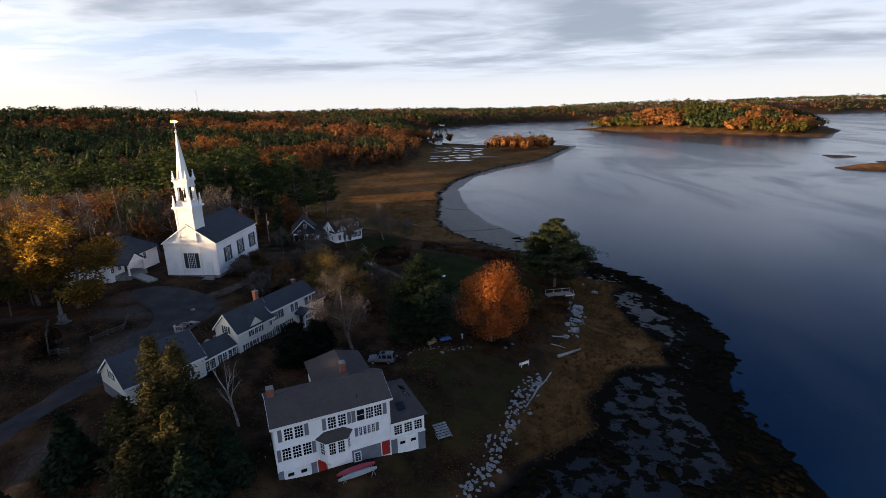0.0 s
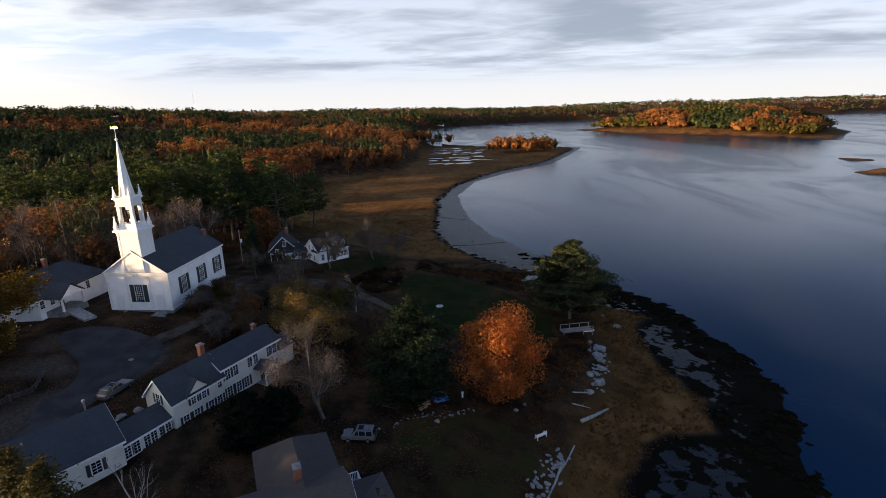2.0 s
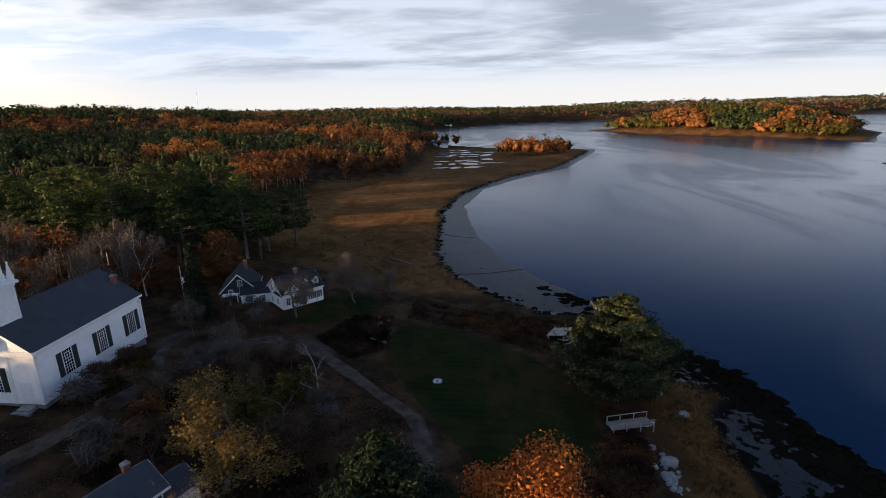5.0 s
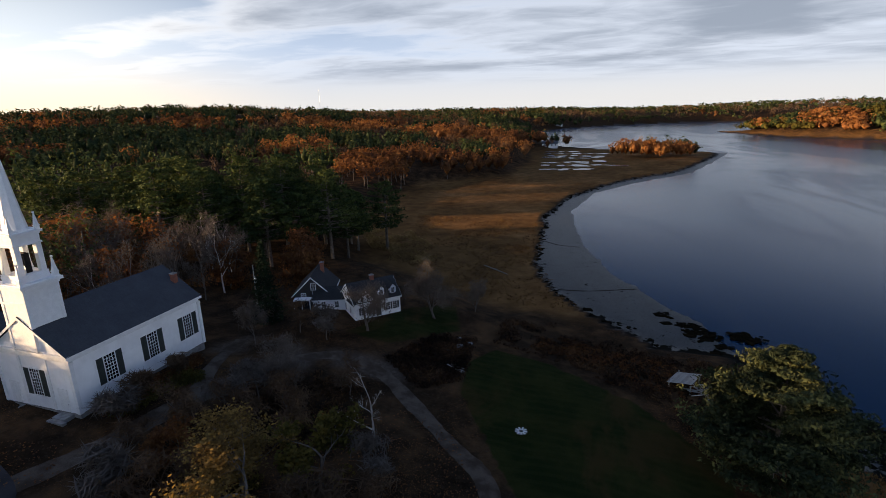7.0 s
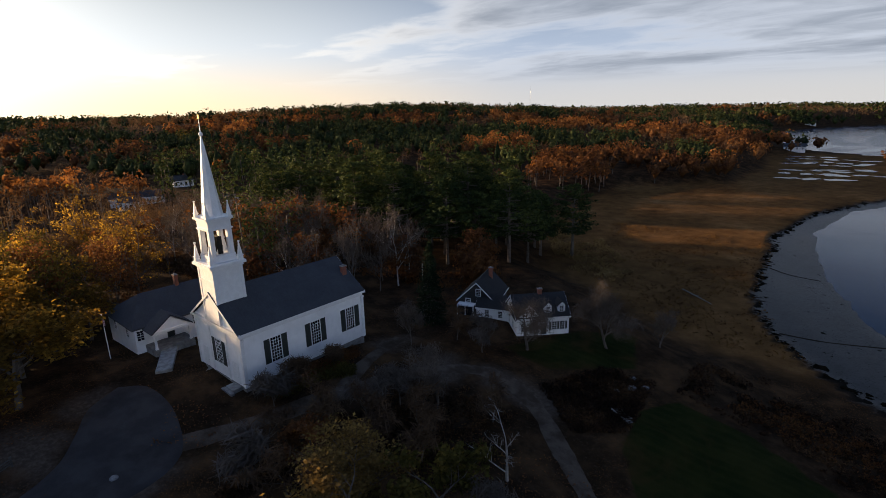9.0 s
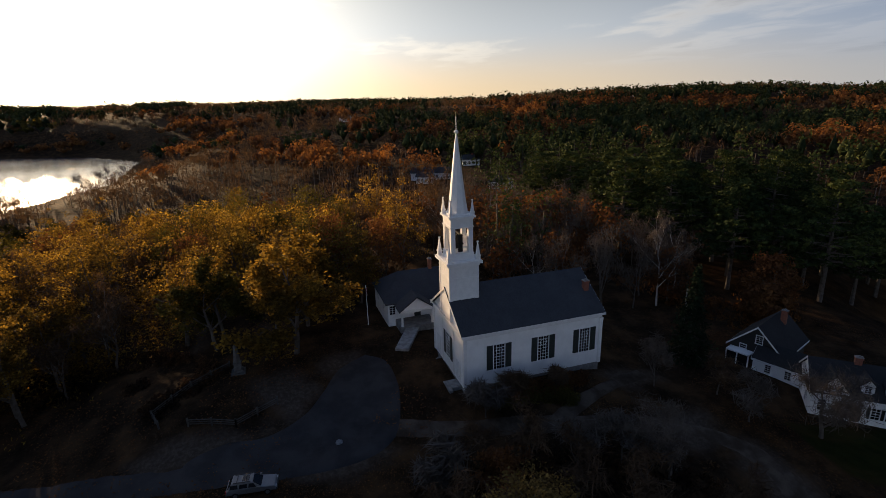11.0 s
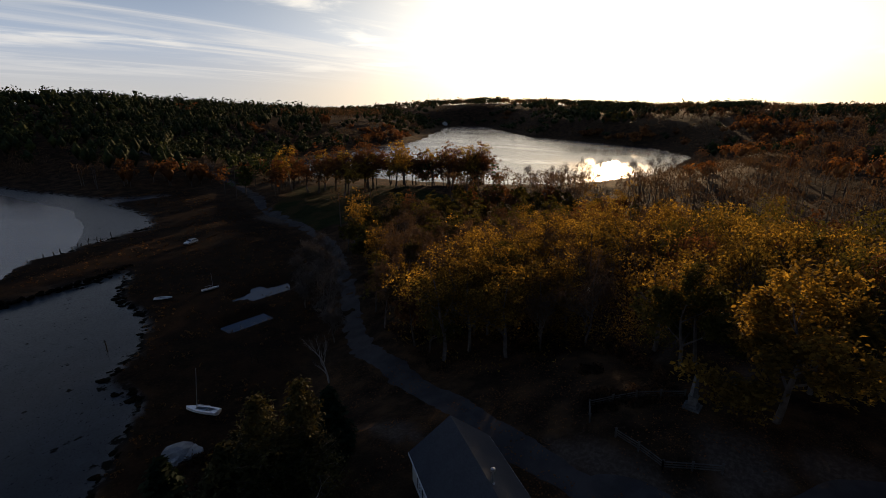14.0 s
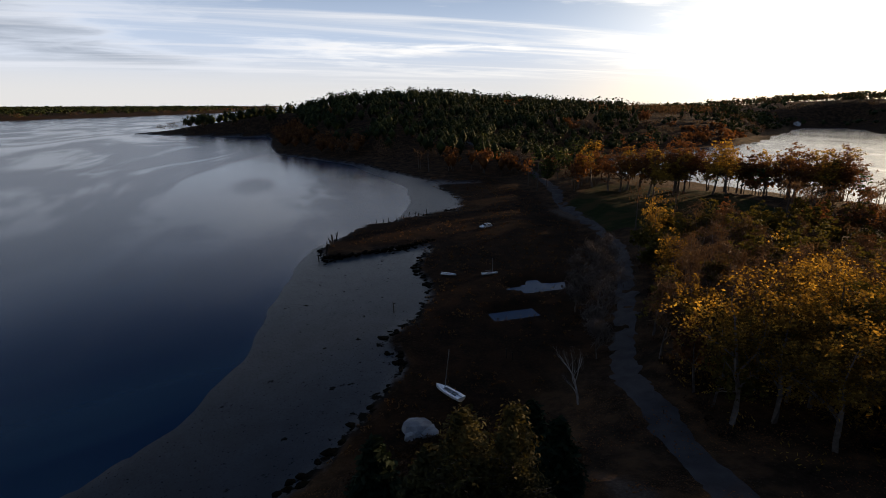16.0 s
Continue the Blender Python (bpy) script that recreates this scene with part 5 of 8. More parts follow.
def tree_meshes(kind, seed, h, leaves, size):
    """Trunk and crown for a kind of tree, about h tall."""
    rng = np.random.default_rng(seed)
    if kind in ("maple", "thin", "bare", "brushy", "dead", "wood", "birch"):
        spread = {"maple": 0.60, "thin": 0.42, "bare": 0.50, "brushy": 0.60, "dead": 0.5, "wood": 0.40, "birch": 0.34}[kind]
        lev = {"maple": 4, "thin": 3, "bare": 5, "brushy": 5, "dead": 4, "wood": 4, "birch": 4}[kind]
        bm, tips = branches(rng, h, h * (0.022 if kind != "wood" else 0.014), spread, lev, lean=0.05 if kind not in ("bare", "brushy", "maple") else 0.012, first=0.22 if kind not in ("thin", "wood") else 0.4,
                            kids=(2, 3) if kind in ("wood", "dead", "thin", "birch", "brushy") else (3, 4), ratio=0.60, sides=5 if kind not in ("thin", "wood") else 3)
        top = tips[:, 2].max()
        for v in bm.verts:
            v.co *= h * (0.94 if kind in ("maple", "thin") else 1.0) / top
        tips = tips * (h / top)
        me = bpy.data.meshes.new("trunk")
        bm.to_mesh(me)
        bm.free()
        if kind in ("dead", "birch"):
            pick = tips[rng.integers(0, len(tips), leaves)] + rng.normal(size=(leaves, 3)) * h * 0.012
            v, f = cards(rng, pick, size, 0.0, 0.05)
        elif kind == "thin":
            # loose sprays of leaf about the upper limbs
            hub = np.repeat(tips, 3, 0) + rng.normal(size=(len(tips) * 3, 3)) * h * np.array((0.075, 0.075, 0.085))
            hub = hub[hub[:, 2] > h * 0.28]
            pick = hub[rng.integers(0, len(hub), leaves)] + rng.normal(size=(leaves, 3)) * h * 0.022
            v, f = cards(rng, pick, size, 0.2, 0.65)
        elif kind == "brushy":
            pick = tips[rng.integers(0, len(tips), leaves)] + rng.normal(size=(leaves, 3)) * h * 0.03
            pick = pick[(drift(pick[:, 0] * 3, pick[:, 1] * 3 + pick[:, 2] * 2, h, 91, 2) > -0.1) | (rng.uniform(size=leaves) < 0.3)]
            v, f = cards(rng, pick, size, 0.2, 0.6)
        elif kind in ("bare", "wood"):
            pick = tips[rng.integers(0, len(tips), leaves)] + rng.normal(size=(leaves, 3)) * h * 0.035
            pick[:, 2] = np.maximum(pick[:, 2], h * 0.2)
            v, f = cards(rng, pick, size, -0.6, 0.055 if kind == "wood" else 0.04)
        else:
            # lobes of leaf round the ends of the limbs, uneven, with gaps between
            low, wide = {"maple": (0.16, 0.42)}[kind]
            n = 40
            t = (np.arange(n) + 0.5) / n
            ang = np.arange(n) * 2.399 + rng.normal(size=n) * 0.4
            prof = np.sin(np.pi * (0.10 + 0.86 * t)) ** 0.65
            rad = h * wide * prof * rng.uniform(0.45, 0.9, n)
            c = np.stack([np.cos(ang) * rad, np.sin(ang) * rad, h * (low + (0.92 - low) * t)], 1)
            who = rng.integers(0, n, leaves)
            u = rng.normal(size=(leaves, 3))
            u /= np.linalg.norm(u, axis=1)[:, None]
            ball = h * wide * 0.40 * rng.uniform(0.6, 1.25, n)
            fill = 0.4
            pick = c[who] + u * (ball[who] * rng.uniform(0, 1, leaves) ** fill)[:, None] * np.array((1, 1, 0.8))
            v, f = cards(rng, pick, size, 0.2, 0.65, u + 0.6 * unit(pick - np.array((0, 0, h * 0.5))))
        return me, np_mesh("crown", v, f)
    bm = bmesh.new()
    tube(bm, [Vector((0, 0, -0.3)), Vector((0.0, 0.05, h * 0.5)), Vector((0, 0, h * 0.98))], [h * 0.020, h * 0.012, 0.03], 7)
    pts, faced, z = [], [], h * {"pine": 0.30, "spruce": 0.05, "shorepine": 0.14, "cedar": 0.06, "dome": 0.03}[kind]
    n_lev = {"pine": 10, "spruce": 26, "shorepine": 11, "cedar": 22, "dome": 20}[kind]
    z0 = z
    for i in range(n_lev):
        t = (i + 0.5) / n_lev
        z = z0 + (h - z0) * t
        if kind == "pine":
            reach = h * 0.31 * (1 - t) ** 0.5 * (0.75 + 0.25 * min(1, t * 5))
        elif kind == "shorepine":
            reach = h * 0.60 * (1 - t) ** 0.62 * (0.8 + 0.2 * min(1, t * 4))
        elif kind == "dome":
            reach = h * 0.42 * (1 - t) ** 0.5 * (0.72 + 0.28 * min(1, t * 3))
        elif kind == "cedar":
            reach = h * 0.20 * (1 - t) ** 0.75
        else:
            reach = h * 0.23 * (1 - t) ** 0.85
        m = max(4, int((9 if kind in ("spruce", "cedar", "dome") else 7) * (1 - 0.4 * t)))
        for j in range(m):
            ang = 2 * math.pi * (j + rng.uniform(-0.35, 0.35)) / m + i * 1.3
            ln = reach * rng.uniform(0.62, 1.18)
            rise = {"pine": 0.22, "shorepine": 0.28, "spruce": -0.28, "cedar": 0.5, "dome": 0.12}[kind]
            a = Vector((0, 0, z + rng.normal() * 0.02 * h))
            b = a + Vector((math.cos(ang) * ln, math.sin(ang) * ln, rise * ln + rng.normal() * 0.05 * ln))
            tube(bm, [a, a.lerp(b, 0.5) + Vector((0, 0, -0.06 * ln)), b], [0.012 * h * (1 - t) + 0.02, 0.006 * h * (1 - t) + 0.012, 0.008], 3, False)
            if kind in ("pine", "shorepine"):
                # tufts of needles along the bough, each rounded above
                tufts = max(2, int(round(leaves / (n_lev * m) / 13 * (0.5 + ln / (h * 0.26)))))
                for q in range(tufts):
                    s = 1.0 - 0.62 * q / tufts
                    mid = np.array(a.lerp(b, s)) + np.array((-math.sin(ang), math.cos(ang), 0)) * rng.normal() * 0.24 * ln * s
                    u = unit(rng.normal(size=(13, 3)) + np.array((0, 0, 0.25)))
                    pts.append(mid[None] + u * np.array((0.045, 0.045, 0.022)) * h * rng.uniform(0.6, 1.1))
                    faced.append(u + np.array((math.cos(ang) * 0.3, math.sin(ang) * 0.3, 0.35)))
                continue
            k = max(3, int(leaves / (n_lev * m) * (0.5 + ln / (h * 0.22))))
            s = rng.uniform(0.25, 1.05, k) ** 0.8
            p = np.array(a)[None] * (1 - s[:, None]) + np.array(b)[None] * s[:, None]
            side = np.array((-math.sin(ang), math.cos(ang), 0))
            p = p + side[None] * (rng.normal(size=k) * 0.20 * ln * s)[:, None] + rng.normal(size=(k, 3)) * (0.016 * h)
            pts.append(p)
            faced.append(np.tile((math.cos(ang) * 0.7, math.sin(ang) * 0.7, 0.75), (k, 1)))
    me = bpy.data.meshes.new("trunk")
    bm.to_mesh(me)
    bm.free()
    v, f = cards(rng, np.concatenate(pts), size, 0.45, 0.42, np.concatenate(faced), 0.6)
    return me, np_mesh("crown", v, f)


TREES = {}


def tree(name, kind, x, y, h, mat, label, seed=1, leaves=3200, size=0.5, bark=None, group="", wide=1.0, turn=None):
    """A tree with trunk and crown, standing on the ground."""
    key = (kind, seed, leaves, size, round(h / 4))
    if key not in TREES:
        hh = round(h / 4) * 4 or 4
        TREES[key] = (*tree_meshes(kind, seed, hh, leaves, size), hh)
    trunk, crown, hh = TREES[key]
    s = h / hh
    z = ground_z(x, y) - 0.1
    t = new(name)
    t.empty_display_size = 0.2
    t.matrix_basis = pose(x, y, z, 0, 0, turn if turn is not None else (x * 37 + y * 53) % 360) @ Matrix.Diagonal((s * wide, s * wide, s, 1))
    tagged(t, label, "tree", group)
    for nm, me, mt in (("trunk", trunk, bark or M_BARK), ("crown", crown, mat)):
        use = me
        if me.materials and me.materials[0] != mt:
            use2 = (key, nm, mt.name)
            if use2 not in TREES:
                TREES[use2] = me.copy()
                TREES[use2].materials.clear()
            use = TREES[use2]
        part(nm, use, mt, t)
    return t


def named_trees():
    tree("maple_tree", "maple", 60.9, -14.6, 15.5, M_MAPLE, "rounded maple in full orange autumn leaf beside the lawn", 5, 20000, 0.33, wide=1.0)
    tree("spruce_tree", "dome", 48.0, -17.6, 15.5, M_SPRUCE, "broad round-topped dark green spruce beside the drive", 6, 17000, 0.42, wide=1.22)
    tree("pine_tree", "shorepine", 77.9, 22.4, 18.0, M_SHOREPINE, "wide-branched grey-green pine at the water's edge", 7, 27000, 0.46, wide=1.05)
    tree("bare_tree", "bare", 36.5, -25.5, 14.5, M_TWIG, "large leafless grey tree behind the shore house", 8, 6500, 0.8, wide=1.25)
    tree("maple_tree", "brushy", 28.5, -9.0, 13.0, M_PALEGOLD, "spreading half-bare tree with thin golden leaves", 9, 6500, 0.24, wide=1.5)
    tree("maple_tree", "brushy", 24.5, -2.0, 11.5, M_PALEGOLD, "spreading half-bare tree with thin golden leaves", 10, 6500, 0.24, wide=1.4)
    tree("maple_tree", "brushy", 30.5, 2.0, 9.5, M_OLIVE, "half-bare tree with a few olive leaves", 9, 2600, 0.36, wide=1.3)
    tree("maple_tree", "brushy", 15.5, -1.0, 7.5, M_RUST, "half-bare shrubby tree with a few brown leaves", 10, 3000, 0.36, wide=1.2)
    tree("maple_tree", "brushy", -18.5, -19.5, 18.0, M_YELLOW, "tall golden maple beside the stone monument", 11, 11000, 0.42, wide=1.3)
    tree("maple_tree", "brushy", -29.0, -17.0, 17.0, M_YELLOW, "tall golden maple at the edge of the woods", 11, 9000, 0.5, wide=1.1)
    tree("maple_tree", "brushy", -25.0, -31.0, 15.0, M_OLIVE, "tall olive maple at the edge of the woods", 11, 9000, 0.5, wide=1.1)
    tree("bare_tree", "bare", 18.6, 38.5, 10.0, M_TWIG, "leafless spreading tree before the cape house", 13, 3000, 0.9, wide=1.25)
    tree("bare_tree", "bare", 28.2, 47.5, 12.0, M_TWIG, "pale leafless tree with a dense twiggy crown", 14, 6500, 1.0, wide=1.05)
    tree("bare_tree", "bare", 33.6, 57.4, 7.0, M_TWIG, "small leafless tree at the marsh edge", 13, 3000, 0.9)
    tree("dead_tree", "dead", 31.9, 12.1, 9.5, M_GREYWOOD, "bleached dead tree with broken bare limbs", 15, 60, 0.5, M_PALEBARK)
    tree("bare_tree", "bare", 17.8, 17.0, 9.5, M_TWIG, "leafless tree beside the gravel lane", 13, 3000, 0.9)
    tree("spruce_tree", "spruce", -1.0, 37.0, 14.5, M_SPRUCE, "narrow dark spruce beside the black house", 16, 4500, 0.6)
    tree("birch_tree", "birch", 26.3, -47.5, 10.5, M_TWIG, "bare white-stemmed birch beside the house", 17, 400, 0.6, M_PALEBARK, wide=0.9)
    for i, (x, y, h) in enumerate(((23.2, -53.6, 15.0), (19.6, -52.6, 15.0), (21.6, -56.0, 11.5), (24.6, -57.4, 9.5), (17.6, -56.4, 9.0), (26.6, -54.6, 7.0), (21.5, -61.0, 8.0))):
        tree("cedar_tree", "cedar", x, y, h, M_CEDAR, "tall yellow-green cedar in the roadside thicket", 18 + i % 2 * 40, 8000, 0.34, wide=1.45 if h > 14 else 1.9)
    for x, y, h in ((28.5, -62.0, 9.0), (10.5, -66.5, 9.0), (30.0, -56.5, 6.5), (12.0, -58.5, 8.0)):
        tree("spruce_tree", "spruce", x, y, h, M_SPRUCE, "dark evergreen in the thicket below the houses", 19, 4200, 0.6, wide=1.7)
    tree("yew_tree", "dome", 29.0, -32.0, 7.0, M_YEW, "dark rounded yew before the farmhouse", 19, 5200, 0.5, wide=1.35)
    tree("yew_tree", "dome", 31.5, -28.0, 5.6, M_YEW, "dark rounded yew before the farmhouse", 19, 5200, 0.5, wide=1.25)
    tree("pine_tree", "pine", -90.0, -249.0, 14.0, M_PINE, "lone pine beside the causeway road", 31, 2600, 0.95)
    tree("bare_tree", "wood", -101.0, -303.0, 14.0, M_TWIG, "pale leafless tree beside the causeway", 35, 1100, 1.3, M_PALEBARK)
    tree("spruce_tree", "spruce", -192.0, -183.0, 18.0, M_SPRUCE, "pointed dark spruce on the lake shore", 16, 4500, 0.6, wide=1.3)
    tree("birch_tree", "birch", -3.0, -78.0, 9.5, M_TWIG, "bare white-stemmed birch at the road bend", 17, 400, 0.6, M_PALEBARK, wide=0.9)
    for i, (x, y, h) in enumerate(((4.2, 1.5, 5.0), (3.2, 5.5, 4.2), (11.5, 3.0, 7.0), (13.5, 8.5, 6.5), (10.5, -3.5, 6.0), (17.0, 6.0, 7.5), (14.5, 13.5, 6.5), (20.0, 11.5, 7.0), (3.0, 12.0, 3.6), (12.4, -7.0, 5.5),
                                   (18.5, -6.0, 7.0), (23.0, 8.0, 7.5), (13.5, 33.0, 6.5), (8.0, 33.5, 6.0), (24.5, 20.0, 6.0), (35.5, 4.5, 6.0), (39.0, -2.0, 6.5), (33.0, -4.0, 7.5))):
        tree("shrub_tree", "wood", x, y, h, M_BROWNTWIG if i % 3 else M_TWIG, "small brown leafless shrub tree in the rough ground", 35 + i % 3, 800, 1.45, group="shrub trees in the rough ground", wide=1.6)
    tree("bare_tree", "wood", 4.0, 26.5, 8.0, M_TWIG, "leafless tree behind the church", 36, 1100, 1.3)


named_trees()


CLEARING = [(-30, 16), (-34, 50), (-12, 58), (-10, 100), (-40, 140), (-50, 200), (-50, 262), (0, 308), (20, 420), (-10, 560), (140, 480), (110, 330), (60, 100),
            (100, 60), (110, 0), (110, -60), (60, -80), (30, -120), (30, -200), (-40, -260), (-60, -320), (-85, -300), (-75, -215), (-60, -165),
            (-72, -150), (-138, -140), (-142, 10), (-60, 14)]
KNOB_WOOD = [(62, 452), (72, 438), (100, 428), (128, 436), (136, 456), (126, 478), (96, 490), (70, 478)]
WOOD_DRIFTS = [(-179, 315, 34, "orange", 1.2), (-120, 285, 26, "bare", 0.9), (-230, 262, 55, "pine", 0.9), (-320, 290, 60, "pine", 0.7), (-60, 215, 40, "rust", 0.9),
               (-88, 352, 9, "orange", 1.6), (-70, 320, 24, "rust", 0.8), (-40, 318, 12, "olive", 1.1), (-15, 330, 22, "orange", 1.0), (10, 345, 18, "rust", 0.9),
               (-95, 190, 35, "bare", 0.8), (-80, 160, 26, "pine", 0.9), (-150, 190, 50, "bare", 0.6), (-330, 560, 60, "orange", 0.9), (-200, 480, 60, "orange", 0.8), (-90, 480, 50, "orange", 0.9),
               (-250, 400, 45, "pine", 0.9), (-130, 420, 40, "pine", 0.8), (-420, 640, 60, "pine", 0.8), (-430, 800, 40, "orange", 1.1),
               (-288, -1, 24, "orange", 1.2), (-262, -12, 13, "olive", 1.3), (-230, 30, 16, "orange", 1.1), (-210, 60, 14, "orange", 1.0), (-170, -39, 12, "orange", 0.7), (-400, 93, 50, "pine", 0.6),
               (-140, 80, 50, "pine", 1.2), (-200, 120, 60, "pine", 0.9), (-130, -20, 60, "bare", 0.7),
               (76, 455, 14, "orange", 0.9), (96, 458, 5, "pine", 1.5), (104, 456, 12, "orange", 0.7), (125, 458, 10, "olive", 1.3), (66, 450, 8, "rust", 1.0),
               (250, 800, 40, "olive", 0.8), (330, 720, 40, "orange", 0.6), (400, 700, 30, "pine", 0.7), (470, 650, 50, "orange", 0.5), (540, 720, 40, "pine", 0.5)]


ROAD_Y = [p[1] for p in ROAD]
ROAD_X = [p[0] for p in ROAD]


def near_woods():
    """Single trees of the woods round the clearing."""
    rng = np.random.default_rng(42)

    def free(x, y, gap, taken):
        return all((x - a) ** 2 + (y - b) ** 2 > gap * gap for a, b in taken)
    taken = []
    # pines north of the church
    n = 0
    while n < 44:
        x, y = rng.uniform(-104, -8), rng.uniform(58, 122)
        if not free(x, y, 7.4, taken) or (x - 14) * 0.349 - (y - 166) * 0.937 < 26 or (x > -34 and y < 66):
            continue
        taken.append((x, y))
        tree("pine_tree", "pine", x, y, rng.uniform(18, 24.5) if n % 3 else rng.uniform(22, 27), M_PINE, "tall green white pine in the woods behind the church", int(30 + n % 4), 3000, 0.82, group="pines behind the church", wide=1.0 + 0.08 * (n % 4))
        n += 1
    # bare and rust trees behind the church
    n = 0
    while n < 52:
        x, y = rng.uniform(-80, -18), rng.uniform(12, 60)
        if not free(x, y, 4.6, taken) or (x > -38 and y < 16) or (x > -22 and y < 24):
            continue
        taken.append((x, y))
        if n % 8:
            tree("bare_tree", "wood", x, y, rng.uniform(12, 17), M_TWIG, "slender leafless tree in the woods", 35 + n % 3, 600, 1.45, M_PALEBARK if n % 4 == 1 else None, group="bare trees behind the church")
        else:
            tree("oak_tree", "thin", x, y, rng.uniform(9, 13), M_RUST, "oak holding rust-brown leaves", 50 + n % 3, 900, 0.68, group="oaks in the woods")
        n += 1
    for x, y, h in ((-9, 62, 12), (-20, 50, 11), (-4, 56, 9)):
        tree("oak_tree", "maple", x, y, h, M_RUST, "oak holding rust-brown leaves", 44, 3600, 0.55, group="oaks in the woods")
    # golden trees west of the road
    n = 0
    while n < 285:
        x, y = rng.uniform(-140, -13), rng.uniform(-142, 8)
        edge = float(np.interp(y, ROAD_Y, ROAD_X)) - (5.0 if y < -62 else 5.0 + 15 * min(1.0, (y + 62) / 14))
        if x > edge or not free(x, y, 4.4, taken) or (x > -36 and y > -12) or (x > -26 and y > -50) or inside(np.array([x]), np.array([y]), LAKE_GREEN)[0] > -4:
            continue
        taken.append((x, y))
        low = 0.78 if x < -84 else 1.0
        lit = rng.uniform() + 0.15 * (x > -62) - 0.25 * (x < -92) + 0.12 * math.sin(x * 0.11 + y * 0.07) + (0.28 if math.hypot(x + 42, y + 54) < 30 else 0) - 0.35 * (y < -80)
        if -82 < x < -36 and -46 < y < -1 and n % 3:
            tree("maple_tree", "maple", x, y, rng.uniform(14.5, 19), (M_OLIVE, M_YELLOW, M_RUST)[n % 3 if n % 2 else 0], "broad olive-gold maple in the woods below the church", 61 + n % 2, 2400, 0.55, group="maples below the church", wide=0.85)
        elif lit > 0.80:
            tree("maple_tree", "thin", x, y, low * rng.uniform(12, 18.5), M_YELLOW, "slender golden-leaved tree in the roadside woods", 50 + n % 3, 2400, 0.33, group="golden trees west of the road", wide=1.15)
        elif lit > 0.28:
            tree("bare_tree", "wood", x, y, low * rng.uniform(10, 15), M_BROWNTWIG, "slender leafless tree in the roadside woods", 35 + n % 3, 800, 1.45, group="bare trees west of the road", wide=1.3)
        elif lit > 0.12:
            tree("oak_tree", "thin", x, y, low * rng.uniform(10, 14), M_RUST, "slender rust-leaved oak in the roadside woods", 50 + n % 3, 900, 0.68, group="oaks west of the road", wide=1.15)
        else:
            tree("maple_tree", "thin", x, y, low * rng.uniform(9, 13), M_OLIVE, "slender olive-leaved tree in the roadside woods", 50 + n % 3, 900, 0.68, group="olive trees west of the road", wide=1.15)
        n += 1
    # gold trees that stand out towards the road
    for i, (x, y) in enumerate(((-15, -67), (-18, -61), (-21, -56), (-25, -52), (-23, -63.5), (-28, -57.5), (-20, -71), (-27, -68.5), (-32, -62), (-31, -72), (-35, -67), (-30, -50), (-25, -76))):
        tree("maple_tree", "thin", x, y, 9.5 + 1.1 * (i * 5 % 6), M_YELLOW if i % 4 else M_OLIVE, "slender golden-leaved tree in the roadside woods", 50 + i % 3, 2400, 0.33, group="golden trees west of the road", wide=1.2)
    # bare saplings between the road and the marsh
    for x, y, h in ((-19, -97, 11), (-24, -104, 12), (-29, -112, 12), (-34, -119, 11), (-22, -110, 9), (-39, -127, 10), (-45, -136, 9), (-31, -122, 9), (-14, -90, 8)):
        tree("bare_tree", "wood", x, y, h, M_TWIG, "slender leafless tree between the road and the marsh", 35 + int(h) % 3, 600, 1.45, group="bare trees beside the marsh", wide=1.5)
    # row of rust trees along the lake
    for i in range(36):
        x, y = -98 - i * 3.1 + rng.normal() * 3, -214 + i * 0.8 + rng.normal() * 8
        tree("oak_tree", "thin", x, y, rng.uniform(17, 22), M_RUST if i % 3 else M_YELLOW, "orange-brown tree in the row by the lake", 50 + i % 3, 1500, 0.7, group="trees by the lake", wide=1.35)
    for i in range(16):
        x, y = -196 - i * 9 + rng.normal() * 3, -150 + i * 3.2 + rng.normal() * 6
        tree("bare_tree", "wood", x, y, rng.uniform(12, 16), M_TWIG, "round leafless tree on the lake shore", 35 + i % 3, 600, 1.45, group="bare trees on the lake shore", wide=1.3)


near_woods()


